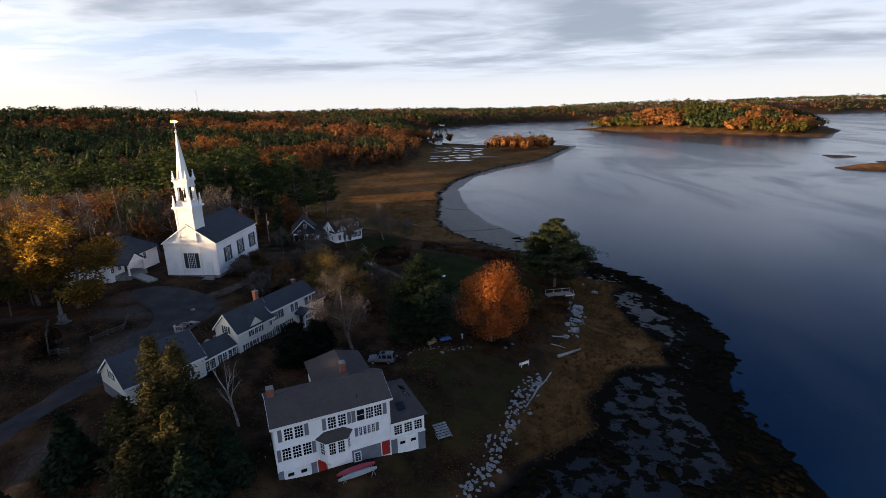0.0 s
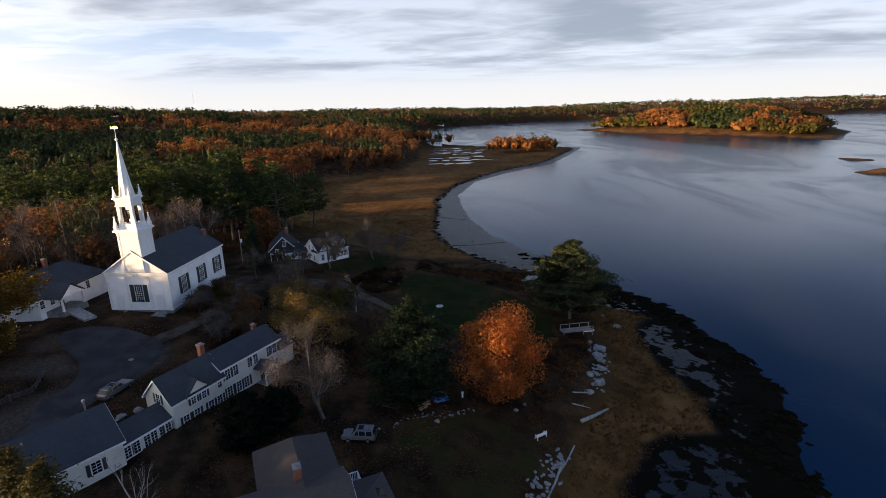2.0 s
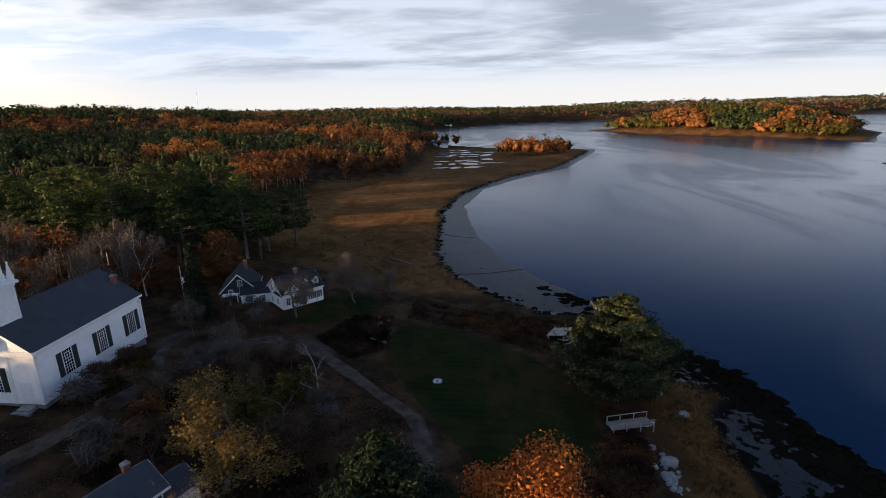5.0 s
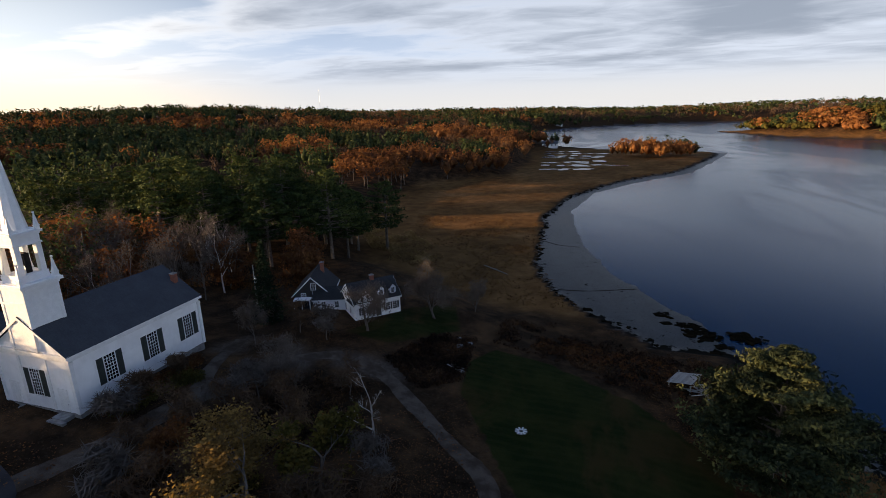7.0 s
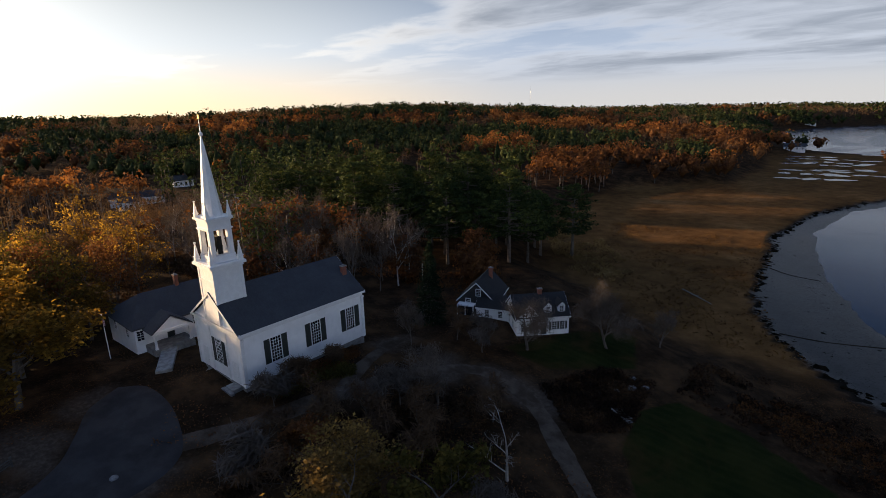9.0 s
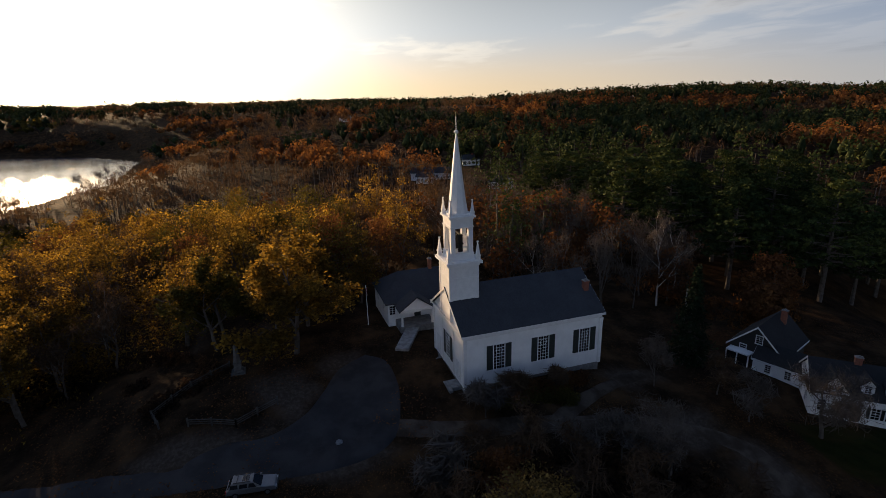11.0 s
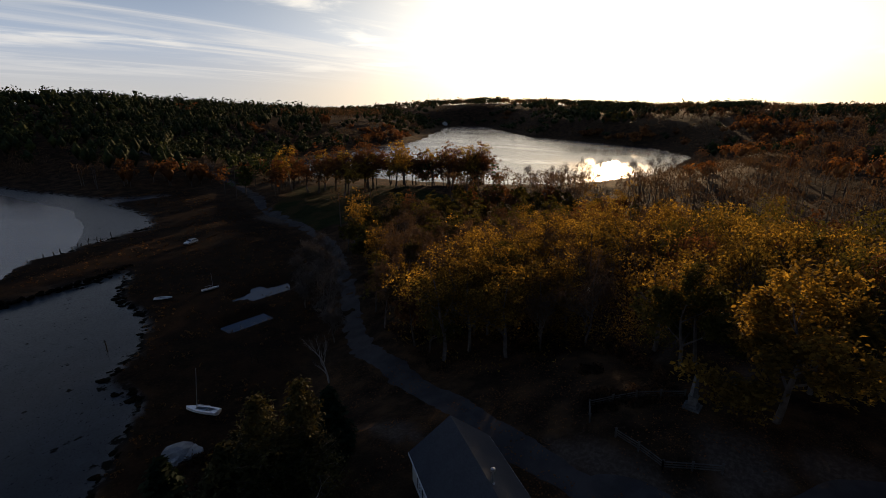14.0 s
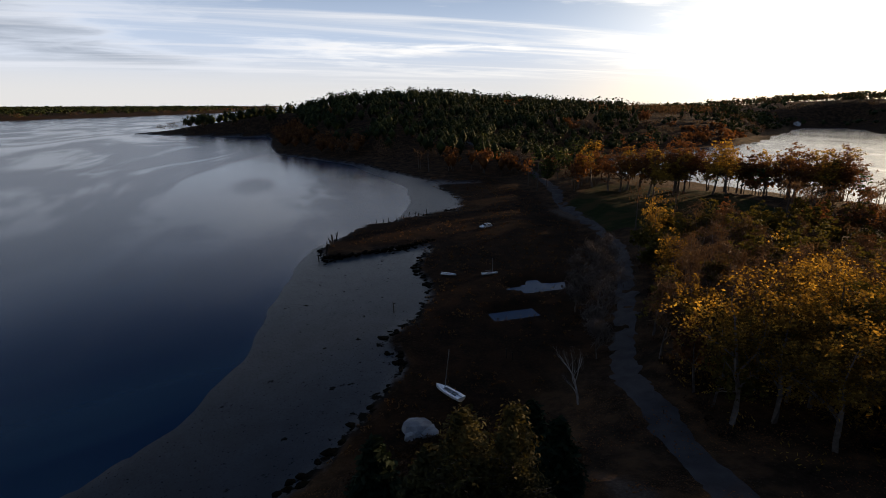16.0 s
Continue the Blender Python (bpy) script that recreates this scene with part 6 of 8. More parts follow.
def far_woods():
    """The woods beyond, as masses of single crowns, one object for each sort."""
    rng = np.random.default_rng(7)
    eye = np.array((50.0, -30.0))
    xs, ys = [], []
    for r0, r1, gap in ((40, 160, 7.5), (160, 320, 9.0), (320, 600, 10.5), (600, 1000, 13.5), (1000, 1700, 21.0), (1700, 2900, 38.0)):
        count = int(math.pi * (r1 * r1 - r0 * r0) / (gap * gap))
        r, a = np.sqrt(rng.uniform(r0 * r0, r1 * r1, count)), rng.uniform(0, 2 * math.pi, count)
        xs.append(eye[0] + r * np.cos(a))
        ys.append(eye[1] + r * np.sin(a))
    x, y = np.concatenate(xs), np.concatenate(ys)
    bearing = np.degrees(np.arctan2(x - eye[0], y - eye[1]))      # clockwise from +y
    keep = (bearing < 40) | (bearing > 152)
    z, kinds, d = land(x, y)
    dist = np.hypot(x - eye[0], y - eye[1])
    keep &= (d > np.where(dist > 300, 4, 3)) & (((kinds["marsh"] < 0.25) & (z > 1.6)) | (inside(x, y, KNOB_WOOD) > 0))
    # the clearing round the church, houses, road and green
    clear = inside(x, y, CLEARING)
    keep &= (clear < 0) | ((inside(x, y, KNOB_WOOD) > 0))
    green = inside(x, y, LAKE_GREEN)
    keep &= green < 0
    keep &= (inside(x, y, LAKE) < -24) | (x < -400) | (y < -330)
    rd = np.full(x.shape, 1e9)
    for (ax, ay), (bx, by) in zip(ROAD, ROAD[1:]):
        t = np.clip(((x - ax) * (bx - ax) + (y - ay) * (by - ay)) / ((bx - ax) ** 2 + (by - ay) ** 2), 0, 1)
        rd = np.minimum(rd, np.hypot(x - ax - t * (bx - ax), y - ay - t * (by - ay)))
    keep &= rd > 7
    glade = (x < -92) & (x > -260) & (y > 132) & (y < 236)
    keep &= ~glade | (rng.uniform(size=len(x)) < 0.30)
    keep &= ~((x < -6) & (x > -108) & (y > 50) & (y < 124))
    # a low gap in the woods that lets the sun reach the marsh
    off = np.abs((x - 14) * 0.349 - (y - 166) * 0.937)
    keep &= ~((off < 15) & (x < 10) & (x > -420) & (y > -20))
    x, y, z, dist, d = x[keep], y[keep], z[keep], dist[keep], d[keep]
    # the wooded knob at the end of the marsh stands thick
    m = 190
    kx, ky = rng.uniform(60, 138, m), rng.uniform(418, 500, m)
    ok = inside(kx, ky, KNOB_WOOD) > 0
    kx, ky = kx[ok], ky[ok]
    x, y, z = np.concatenate([x, kx]), np.concatenate([y, ky]), np.concatenate([z, np.full(len(kx), 1.4)])
    dist, d = np.concatenate([dist, np.hypot(kx - eye[0], ky - eye[1])]), np.concatenate([d, np.full(len(kx), 20.0)])
    # and the island is wooded to its rim
    kx, ky = rng.uniform(225, 645, 2100), rng.uniform(550, 945, 2100)
    kz, kk, kd = land(kx, ky)
    ok = (inside(kx, ky, ISLAND) > 10) & (kk["marsh"] < 0.4)
    x, y, z = np.concatenate([x, kx[ok]]), np.concatenate([y, ky[ok]]), np.concatenate([z, kz[ok]])
    dist, d = np.concatenate([dist, np.hypot(kx[ok] - eye[0], ky[ok] - eye[1])]), np.concatenate([d, kd[ok]])
    # each sort of tree holds its own ground, in drifts
    sorts = ("pine", "orange", "rust", "bare", "olive")
    score = {}
    for q, name in enumerate(sorts):
        score[name] = 0.85 * drift(x, y, 58, 51 + 7 * q, 2) + 0.16 * drift(x, y, 17, 53 + 7 * q, 1) + rng.uniform(-0.09, 0.09, len(x))
    score["orange"] -= 0.22
    score["olive"] -= 0.50
    far_off, south, west = dist > 700, y < -240, (x < -60) & (y > -160) & (y < 60)
    isle = inside(x, y, ISLAND) > 0
    # far hills favour pine and bare brown, partly to stand for shade over them
    score["pine"] += np.where(far_off, 0.34, 0.0) + np.where((x < -100) & (y > 110) & (dist < 520), 0.30, 0.0) + np.where(south & (x > -330), 0.85, 0.0) + np.where(south & (d < 34) & (x > -150), -1.3, 0.0) - np.where(west & (x > -240), 0.5, 0.0) - np.where(isle, 0.06, 0)
    score["rust"] += np.where(far_off & ~isle, -0.22, 0.0) + np.where((y > 180) & (x > -120) & (dist < 420), 0.30, 0.0)
    score["bare"] += np.where(far_off & ~isle, 0.34, 0.0) + np.where(west, 0.42, 0.0) - np.where(isle, 0.8, 0)
    score["orange"] += np.where(far_off & ~isle, np.where(dist > 950, -0.75, -0.25), 0.0) + np.where(isle, 0.30, 0.0)
    score["olive"] += np.where(isle, 0.74, 0.0) + np.where(inside(x, y, KNOB_WOOD) > 0, 0.9, 0.0)
    for px, py, r, name, gain in WOOD_DRIFTS:
        score[name] = score[name] + gain * np.exp(-((x - px) ** 2 + (y - py) ** 2) / (r * r))
    best = np.argmax(np.stack([score[name] for name in sorts]), 0)
    close = dist < 330
    for name, mask, mat, tall, wide, label in (
            ("tall_pine_woods", (best == 0) & close, M_PINE, 22, 4.9, "tall green pines in the woods behind the church"),
            ("pine_woods", (best == 0) & ~close, M_FARPINE, 18.5, 5.2, "dark green pine woods on the hills and shores"),
            ("maple_woods", best == 1, M_ORANGE, 17, 5.6, "orange autumn maple woods beyond the marsh"),
            ("oak_woods", best == 2, M_RUST, 15.5, 5.2, "rust-brown oak woods beyond the river"),
            ("olive_woods", best == 4, M_OLIVE, 15, 5.0, "olive and yellow late-turning trees among the woods"),
            ("bare_woods", best == 3, M_BROWNTWIG, 15, 4.3, "grey leafless woods beyond the church")):
        px, py, pz, pd = x[mask], y[mask], z[mask], dist[mask]
        needle, leafless = "pine" in name, name == "bare_woods"
        size = np.clip(pd * np.where(pd < 330, 0.0060, 0.0042), 0.75, 7.0)
        h = tall * rng.uniform(0.80, 1.14, len(px)) * np.where(-inside(px, py, LAKE) < 75, 0.6, 1.0) * np.where(inside(px, py, KNOB_WOOD) > 0, 0.98, 1.0)
        w = wide * np.where(pd < 330, 1.0, 1.22) * rng.uniform(0.8, 1.2, len(px)) * np.clip(pd / 600, 1, 4.0) ** 0.75 * np.where(inside(px, py, KNOB_WOOD) > 0, 0.88, 1.0)
        count = np.clip((0.6 if leafless else 1.0) * w * w * np.where(pd < 330, 8.0, 2.9 if needle else 5.6) / size**2, 10, 300).astype(int)
        who = np.repeat(np.arange(len(px)), count)
        n = len(who)
        foot = np.stack([px, py, pz], 1)
        if name == "tall_pine_woods":
            # boughs in tiers, each a ragged shelf that tips down at its end
            tier = np.floor(rng.uniform(0, 1, n) ** 1.15 * 7)
            bough = rng.integers(0, 5, n)
            a = bough * 1.2566 + tier * 2.1 + (who * 1.7) % 6.283 + rng.normal(size=n) * 0.30
            long = 0.72 + 0.45 * cells(who * 5 + bough, tier.astype(np.int64), 7)
            rr = (1 - (tier / 7) ** 2.3) ** 0.55 * rng.uniform(0.15, 1.0, n) ** 0.6 * long
            t = (tier + 0.9 - 0.45 * rr + rng.normal(size=n) * 0.16) / 7.4
            c = foot[who] + np.stack([np.cos(a) * rr * w[who], np.sin(a) * rr * w[who], h[who] * (0.30 + 0.70 * t)], 1)
            out = np.stack([np.cos(a) * 0.7, np.sin(a) * 0.7, np.full(n, 0.7)], 1)
            v, f = cards(rng, c, size[who], 0.35, 0.5, out, 0.5)
        else:
            # a crown of a few uneven lobes
            lobes = 8
            hub = rng.normal(size=(len(px), lobes, 3))
            hub = hub / np.linalg.norm(hub, axis=2)[:, :, None] * np.array((0.62, 0.62, 0.55))
            big = rng.uniform(0.36, 0.60, (len(px), lobes))
            l = rng.integers(0, lobes, n)
            u = unit(rng.normal(size=(n, 3)) + np.where(pd < 400, 0.35, 0.9)[who][:, None] * np.array((0, 0, 1)))
            p = hub[who, l] + u * (big[who, l] * rng.uniform(0.72, 1.06, n))[:, None]
            c = foot[who] + np.stack([p[:, 0] * w[who], p[:, 1] * w[who], h[who] * (np.where(pd < 330, 0.63, 0.54)[who] + np.where(pd < 330, 0.30, 0.40)[who] * p[:, 2])], 1)
            if leafless:
                v, f = cards(rng, c, size[who] * 1.5, -0.7, 0.13)
            else:
                v, f = cards(rng, c, size[who], 0.2, 0.66, u + 0.5 * unit(p), np.where(pd < 330, 0.5, 0.28)[who][:, None])
        if not leafless:
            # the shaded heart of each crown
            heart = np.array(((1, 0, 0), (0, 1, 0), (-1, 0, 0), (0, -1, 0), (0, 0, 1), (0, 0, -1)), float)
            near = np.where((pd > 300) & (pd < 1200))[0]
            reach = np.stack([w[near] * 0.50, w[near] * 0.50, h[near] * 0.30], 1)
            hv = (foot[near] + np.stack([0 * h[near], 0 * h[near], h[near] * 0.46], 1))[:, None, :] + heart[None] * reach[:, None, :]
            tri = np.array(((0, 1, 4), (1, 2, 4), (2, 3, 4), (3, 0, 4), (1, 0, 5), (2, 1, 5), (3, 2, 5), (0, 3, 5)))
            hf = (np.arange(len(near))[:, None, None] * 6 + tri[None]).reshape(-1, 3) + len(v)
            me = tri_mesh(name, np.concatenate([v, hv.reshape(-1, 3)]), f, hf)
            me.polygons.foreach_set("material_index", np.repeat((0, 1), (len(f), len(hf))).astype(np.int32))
        else:
            me = np_mesh(name, v, f)
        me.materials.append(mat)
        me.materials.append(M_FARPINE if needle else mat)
        tagged(new(name, me), label, "woods", kind="stuff")
        # stems under the crowns that stand nearest
        near = np.where(pd < 330)[0]
        if len(near):
            a = np.stack([px[near], py[near], pz[near] - 0.3], 1)
            b = a + np.stack([rng.normal(size=len(near)) * 0.4, rng.normal(size=len(near)) * 0.4, h[near] * 0.75], 1)
            rad = (0.16 + 0.008 * h[near])[:, None]
            ring = [np.stack([np.cos(k * 2.094) * np.ones(len(near)), np.sin(k * 2.094) * np.ones(len(near)), np.zeros(len(near))], 1) for k in range(3)]
            v = np.stack([a + ring[0] * rad, a + ring[1] * rad, a + ring[2] * rad, b + ring[0] * rad * 0.4, b + ring[1] * rad * 0.4, b + ring[2] * rad * 0.4], 1).reshape(-1, 3)
            base = np.arange(len(near))[:, None] * 6
            f = np.concatenate([base + np.array(q) for q in ((0, 1, 4, 3), (1, 2, 5, 4), (2, 0, 3, 5))])
            me = np_mesh(name + "_stems", v, f)
            me.materials.append(M_BARK)
            tagged(new("tree_stems", me), "upright trunks under the crowns of the woods", "tree trunks", kind="stuff")


far_woods()


def thickets():
    """Low brush between the houses, along banks and under the woods; reeds at the marsh edge."""
    rng = np.random.default_rng(11)

    def scatter(name, polys, count, mat, h, size, per, label, avoid=()):
        pts = []
        for poly in polys:
            xs, ys = [p[0] for p in poly], [p[1] for p in poly]
            m = count // len(polys)
            x, y = rng.uniform(min(xs), max(xs), m * 3), rng.uniform(min(ys), max(ys), m * 3)
            ok = (inside(x, y, poly) > 0) & (drift(x, y, 9, 71, 2) > -0.25)
            for line, gap in ((ROAD, 4.2), (LANE, 2.6)):
                for (ax, ay), (bx, by) in zip(line, line[1:]):
                    t = np.clip(((x - ax) * (bx - ax) + (y - ay) * (by - ay)) / ((bx - ax) ** 2 + (by - ay) ** 2), 0, 1)
                    ok &= np.hypot(x - ax - t * (bx - ax), y - ay - t * (by - ay)) > gap
            for hx, hy, hr in HOUSE_ROUND:
                ok &= np.hypot(x - hx, y - hy) > hr
            pts.append(np.stack([x[ok][:m], y[ok][:m]], 1))
        p = np.concatenate(pts)
        z = land(p[:, 0], p[:, 1])[0]
        who = np.repeat(np.arange(len(p)), per)
        hh = h * rng.uniform(0.5, 1.4, len(p))
        u = rng.normal(size=(len(who), 3))
        u /= np.linalg.norm(u, axis=1)[:, None]
        c = np.stack([p[who, 0] + u[:, 0] * hh[who] * 0.75, p[who, 1] + u[:, 1] * hh[who] * 0.75, z[who] + hh[who] * (0.42 + 0.48 * u[:, 2])], 1)
        v, f = cards(rng, c, size, 0.0, 0.35)
        me = np_mesh(name, v, f)
        me.materials.append(mat)
        tagged(new(name, me), label, "brush", kind="stuff")
    scatter("brush", [[(12, -10), (10, 4), (13, 18), (20, 26), (30, 20), (40, 12), (44, 2), (40, -14), (30, -12), (22, -10)],
                      [(25, 32), (33, 26), (38, 30), (37, 44), (30, 42)],
                      [(40, 44), (52, 42), (66, 36), (76, 26), (84, 34), (78, 52), (60, 60), (48, 66), (40, 60)],
                      [(66, -8), (78, 2), (80, 16), (74, 10), (70, 0)],
                      [(4, -64), (14, -58), (32, -62), (30, -74), (18, -80), (2, -78)],
                      [(-30, -120), (-10, -80), (-4, -66), (-14, -60), (-40, -90), (-60, -130)],
                      [(-18, -52), (-8, -36), (-16, -28), (-30, -40), (-30, -60)]], 5200, M_BRUSH, 0.75, 0.46, 21, "tangled brown autumn brush and brambles")
    scatter("green_brush", [[(22, -2), (34, 4), (38, 12), (28, 16), (18, 8)], [(20, -70), (34, -64), (30, -58), (14, -64)], [(2, 2), (3, 14), (6, 14), (4, 2)]], 420, M_OLIVE, 0.95, 0.36, 34, "dull green and yellow shrubs in the rough ground")
    scatter("red_brush", [[(66, -20), (76, -4), (80, 10), (74, 14), (68, 0), (63, -10)], [(0.8, 2), (0.6, 18), (3.2, 16), (3.4, 2)], [(42, 46), (58, 44), (74, 36), (70, 50), (50, 58)], [(-34, 44), (-6, 52), (-4, 62), (-30, 60)]], 900, M_RUST, 0.8, 0.36, 30, "russet shrubs along the wall and the shore")
    scatter("undergrowth", [[(-24, -62), (-22, -84), (-42, -112), (-80, -120), (-110, -60), (-90, 0), (-44, -8), (-36, -40)], [(-80, 14), (-40, 18), (-36, 44), (-60, 58), (-90, 50)]], 2300, M_BROWNTWIG, 2.1, 0.8, 16, "brown leafless undergrowth beneath the roadside woods")
    # fallen leaves lie loose on the ground
    yard = [(-36, -20), (-14, -8), (6, -2), (20, 24), (40, 18), (56, -8), (62, -30), (40, -34), (20, -60), (0, -72), (-30, -66)]
    x, y = rng.uniform(-36, 62, 30000), rng.uniform(-72, 24, 30000)
    ok = (inside(x, y, yard) > 0) & (drift(x, y, 7, 83, 3) > -0.05)
    for hx, hy, hr in HOUSE_ROUND:
        ok &= np.hypot(x - hx, y - hy) > hr - 1
    x, y = x[ok], y[ok]
    v, f = cards(rng, np.stack([x, y, land(x, y)[0] + 0.12], 1), 0.24, 0.0, 0.7, np.tile((0.0, 0.0, 1.0), (len(x), 1)), 0.35)
    me = np_mesh("fallen_leaves", v, f)
    me.materials.append(M_RUST)
    tagged(new("fallen_leaves", me), "loose rust-brown leaves fallen on grass and road edge", "leaves", kind="stuff")
    scatter("gold_undergrowth", [[(-13, -53), (-17, -76), (-40, -82), (-64, -52), (-52, -24), (-30, -36), (-22, -48)]], 460, M_YELLOW, 3.9, 0.46, 40, "golden-leaved saplings under the roadside woods")
    scatter("marsh_grass", [EAST_MARSH, [(20, 84), (40, 74), (56, 75), (40, 110), (36, 170), (-20, 170), (-12, 110)], SOUTH_MARSH], 5400, M_STRAW, 0.42, 0.42, 7, "tufts of brown salt hay on the marsh")
    scatter("reeds", [[(-40, 150), (-10, 104), (8, 100), (10, 112), (-20, 150), (-30, 170)]], 1500, M_REED, 0.9, 0.7, 12, "pale dry reeds at the edge of the marsh")


LANE = [(1, -12), (4.5, -3), (7, 6), (8.6, 13), (10.4, 21), (14.5, 27.5), (20, 29.5), (27, 27), (33, 22), (40, 16), (46.5, 10), (49, 0), (47, -12), (45, -22)]
HOUSE_ROUND = [(41, -48, 13), (20, -34, 7), (25, -20, 7.5), (13, -42, 8), (-6.5, 4, 7.2), (-6.5, 16, 7.2), (17, 47, 8), (5, 47, 9), (-27, 3, 10)]
thickets()
# ---- things on land and shore ----
def rock_mesh(seed, flat=0.6, rough=0.28, sub=2):
    rng = np.random.default_rng(seed)
    bm = bmesh.new()
    bmesh.ops.create_icosphere(bm, subdivisions=sub, radius=1.0)
    o = Vector(rng.uniform(-50, 50, 3))
    for v in bm.verts:
        n = noise.noise(v.co * 0.9 + o) + 0.5 * noise.noise(v.co * 2.3 + o)
        v.co *= 1 + rough * n * 1.6
        v.co.z *= flat
    return bm


def boulders():
    spots = [(78.2, -6.5, 1.2), (77.0, -4.8, 0.8), (79.6, -1.5, 0.9), (80.2, 4.0, 1.1), (81.3, 7.8, 1.2), (80.0, 10.5, 0.8), (78.9, 6.0, 0.6), (76.0, -9.5, 0.7), (19.8, -81.4, 1.9), (18.4, -80.2, 1.3), (21.2, -79.9, 1.0),
             (63.5, -16.5, 0.4), (65.0, -15.0, 0.35), (52.0, -23.5, 0.4), (88.0, 20.5, 0.8), (86.0, 26.5, 0.7), (2.3, -16.0, 0.5), (11.0, -30.5, 0.7), (12.2, -28.8, 0.6), (12.6, -26.6, 0.5), (10.2, -32.2, 0.6),
             (33.5, 38.5, 0.5), (35.0, 40.5, 0.7), (36.5, 41.8, 0.6), (34.2, 43.0, 0.5), (61.0, 4.0, 0.55), (59.0, -58.0, 0.7), (62.0, -55.0, 0.8)]
    for i, (x, y, s) in enumerate(spots):
        me = shared(("boulder", i % 4), lambda: rock_mesh(100 + i % 4, 0.62))
        if not me.materials:
            me.materials.append(M_STONE)
        ob = new("boulder", me)
        ob.matrix_basis = pose(x, y, ground_z(x, y) + 0.12 * s, 0, 0, i * 77) @ Matrix.Diagonal((s, s * (0.7 + 0.1 * (i % 5)), s * 0.8, 1))
        tagged(ob, "pale weathered granite boulder half sunk in the ground", "rock", "granite boulders")


def stone_row(name, line, n, size, label, jitter=0.7):
    """Loose stones laid in a row, each a piece of its own."""
    way = smooth_line(line, 0.5)
    rng = np.random.default_rng(len(line) * 31 + n)
    base = way[0]
    z0 = ground_z(base.x, base.y)
    root = thing(name, pose(base.x, base.y, z0), label, "stone wall")
    p = np.array([tuple(way[int(i)]) for i in np.linspace(0, len(way) - 1, n)])
    p[:, :2] += rng.normal(size=(n, 2)) * jitter
    z = land(p[:, 0], p[:, 1])[0]
    for i in range(n):
        me = shared(("stone", i % 5), lambda: rock_mesh(200 + i % 5, 0.65, 0.25, 1))
        s = size * rng.uniform(0.5, 1.5)
        part("stone", me, M_STONE, root, "", pose(p[i, 0] - base.x, p[i, 1] - base.y, z[i] - z0 + 0.1 * s, rng.uniform(-20, 20), rng.uniform(-20, 20), rng.uniform(0, 360)) @ Matrix.Diagonal((s, s * 0.75, s * 0.7, 1)))


def mounds(name, mat, label, spots):
    """Many low weed-covered lumps as one mass."""
    lump = [rock_mesh(300 + i, 0.45, 0.35, 1) for i in range(4)]
    data = []
    for bm in lump:
        bm.verts.ensure_lookup_table()
        data.append((np.array([v.co[:] for v in bm.verts]), np.array([[v.index for v in f.verts] for f in bm.faces])))
        bm.free()
    rng = np.random.default_rng(5)
    vs, fs, base = [], [], 0
    for i, (x, y, z, s) in enumerate(spots):
        v, f = data[i % 4]
        a = rng.uniform(0, 6.28)
        r = np.array(((math.cos(a), -math.sin(a), rng.normal() * 0.12), (math.sin(a), math.cos(a), rng.normal() * 0.12), (0, 0, 1)))
        vs.append((v * (s * rng.uniform(0.8, 1.5), s, s * 0.36)) @ r.T + (x, y, z))
        fs.append(f + base)
        base += len(v)
    me = np_mesh(name, np.concatenate(vs), np.concatenate(fs))
    me.materials.append(mat)
    me.shade_smooth()
    tagged(new(name, me), label, "seaweed", kind="stuff")


def shore_weed():
    rng = np.random.default_rng(9)
    x, y = rng.uniform(50, 118, 26000), rng.uniform(-75, 82, 26000)
    z, kinds, d = land(x, y)
    e = inside(x, y, TIDE)
    ok = (d < -0.3) & (e > -1.2) & (z < 0.75) & (drift(x, y, 7, 77, 3) + 0.55 * drift(x, y, 2.6, 79, 2) + 0.42 * (e < 6) + 0.15 * (e < 11) + 0.25 * (d > -2.5) - 0.25 * (y > 45) > 0.36)
    pts = [(a, b, c - 0.02, s) for a, b, c, s in zip(x[ok], y[ok], z[ok], 0.22 + 1.1 * rng.uniform(0, 1, ok.sum()) ** 2.2)][:4200]
    # bank edges north and south
    x, y = rng.uniform(-60, 150, 60000), rng.uniform(-230, 480, 60000)
    z, kinds, d = land(x, y)
    ok = (d < 0.5) & (d > -1.6) & ((y > 70) | (y < -55)) & (x > -45)
    pts += [(a, b, c + 0.05, s) for a, b, c, s in zip(x[ok], y[ok], z[ok], rng.uniform(0.35, 0.9, ok.sum()))][:1500]
    for cx, cy, r in ((17, -147, 2.4), (16.7, -137.4, 2.4), (18.8, -126.5, 2.0), (9, -135, 3.4), (5, -135, 3.6), (11, -120.5, 3.2), (7, -119, 3.4), (17.5, -110, 2.2), (18, -104, 2.4), (18, -99, 2.4), (84.5, 70.5, 3.0), (87.5, 72.0, 2.2), (91, 60, 2.2)):
        for _ in range(16):
            a, q = rng.uniform(0, 6.28), r * rng.uniform(0, 1) ** 0.5
            pts.append((cx + 1.4 * q * math.cos(a), cy + 0.8 * q * math.sin(a), 0.28, rng.uniform(0.5, 1.0)))
    mounds("rockweed", M_ROCKWEED, "black rockweed over low shore ledges and turf banks", pts)


def piling(x, y, h, lean=0.0, r=0.16, z=None):
    bm = bmesh.new()
    tube(bm, [Vector((0, 0, -1.2)), Vector((0.04, 0.02, h * 0.5)), Vector((lean, lean * 0.4, h))], [r * 1.1, r, r * 0.8], 8)
    ob = part("piling", bm, M_DARKWOOD, None, "", pose(x, y, ground_z(x, y) if z is None else z))
    tagged(ob, "blackened broken timber piling of the old wharf", "piling", "wharf pilings")


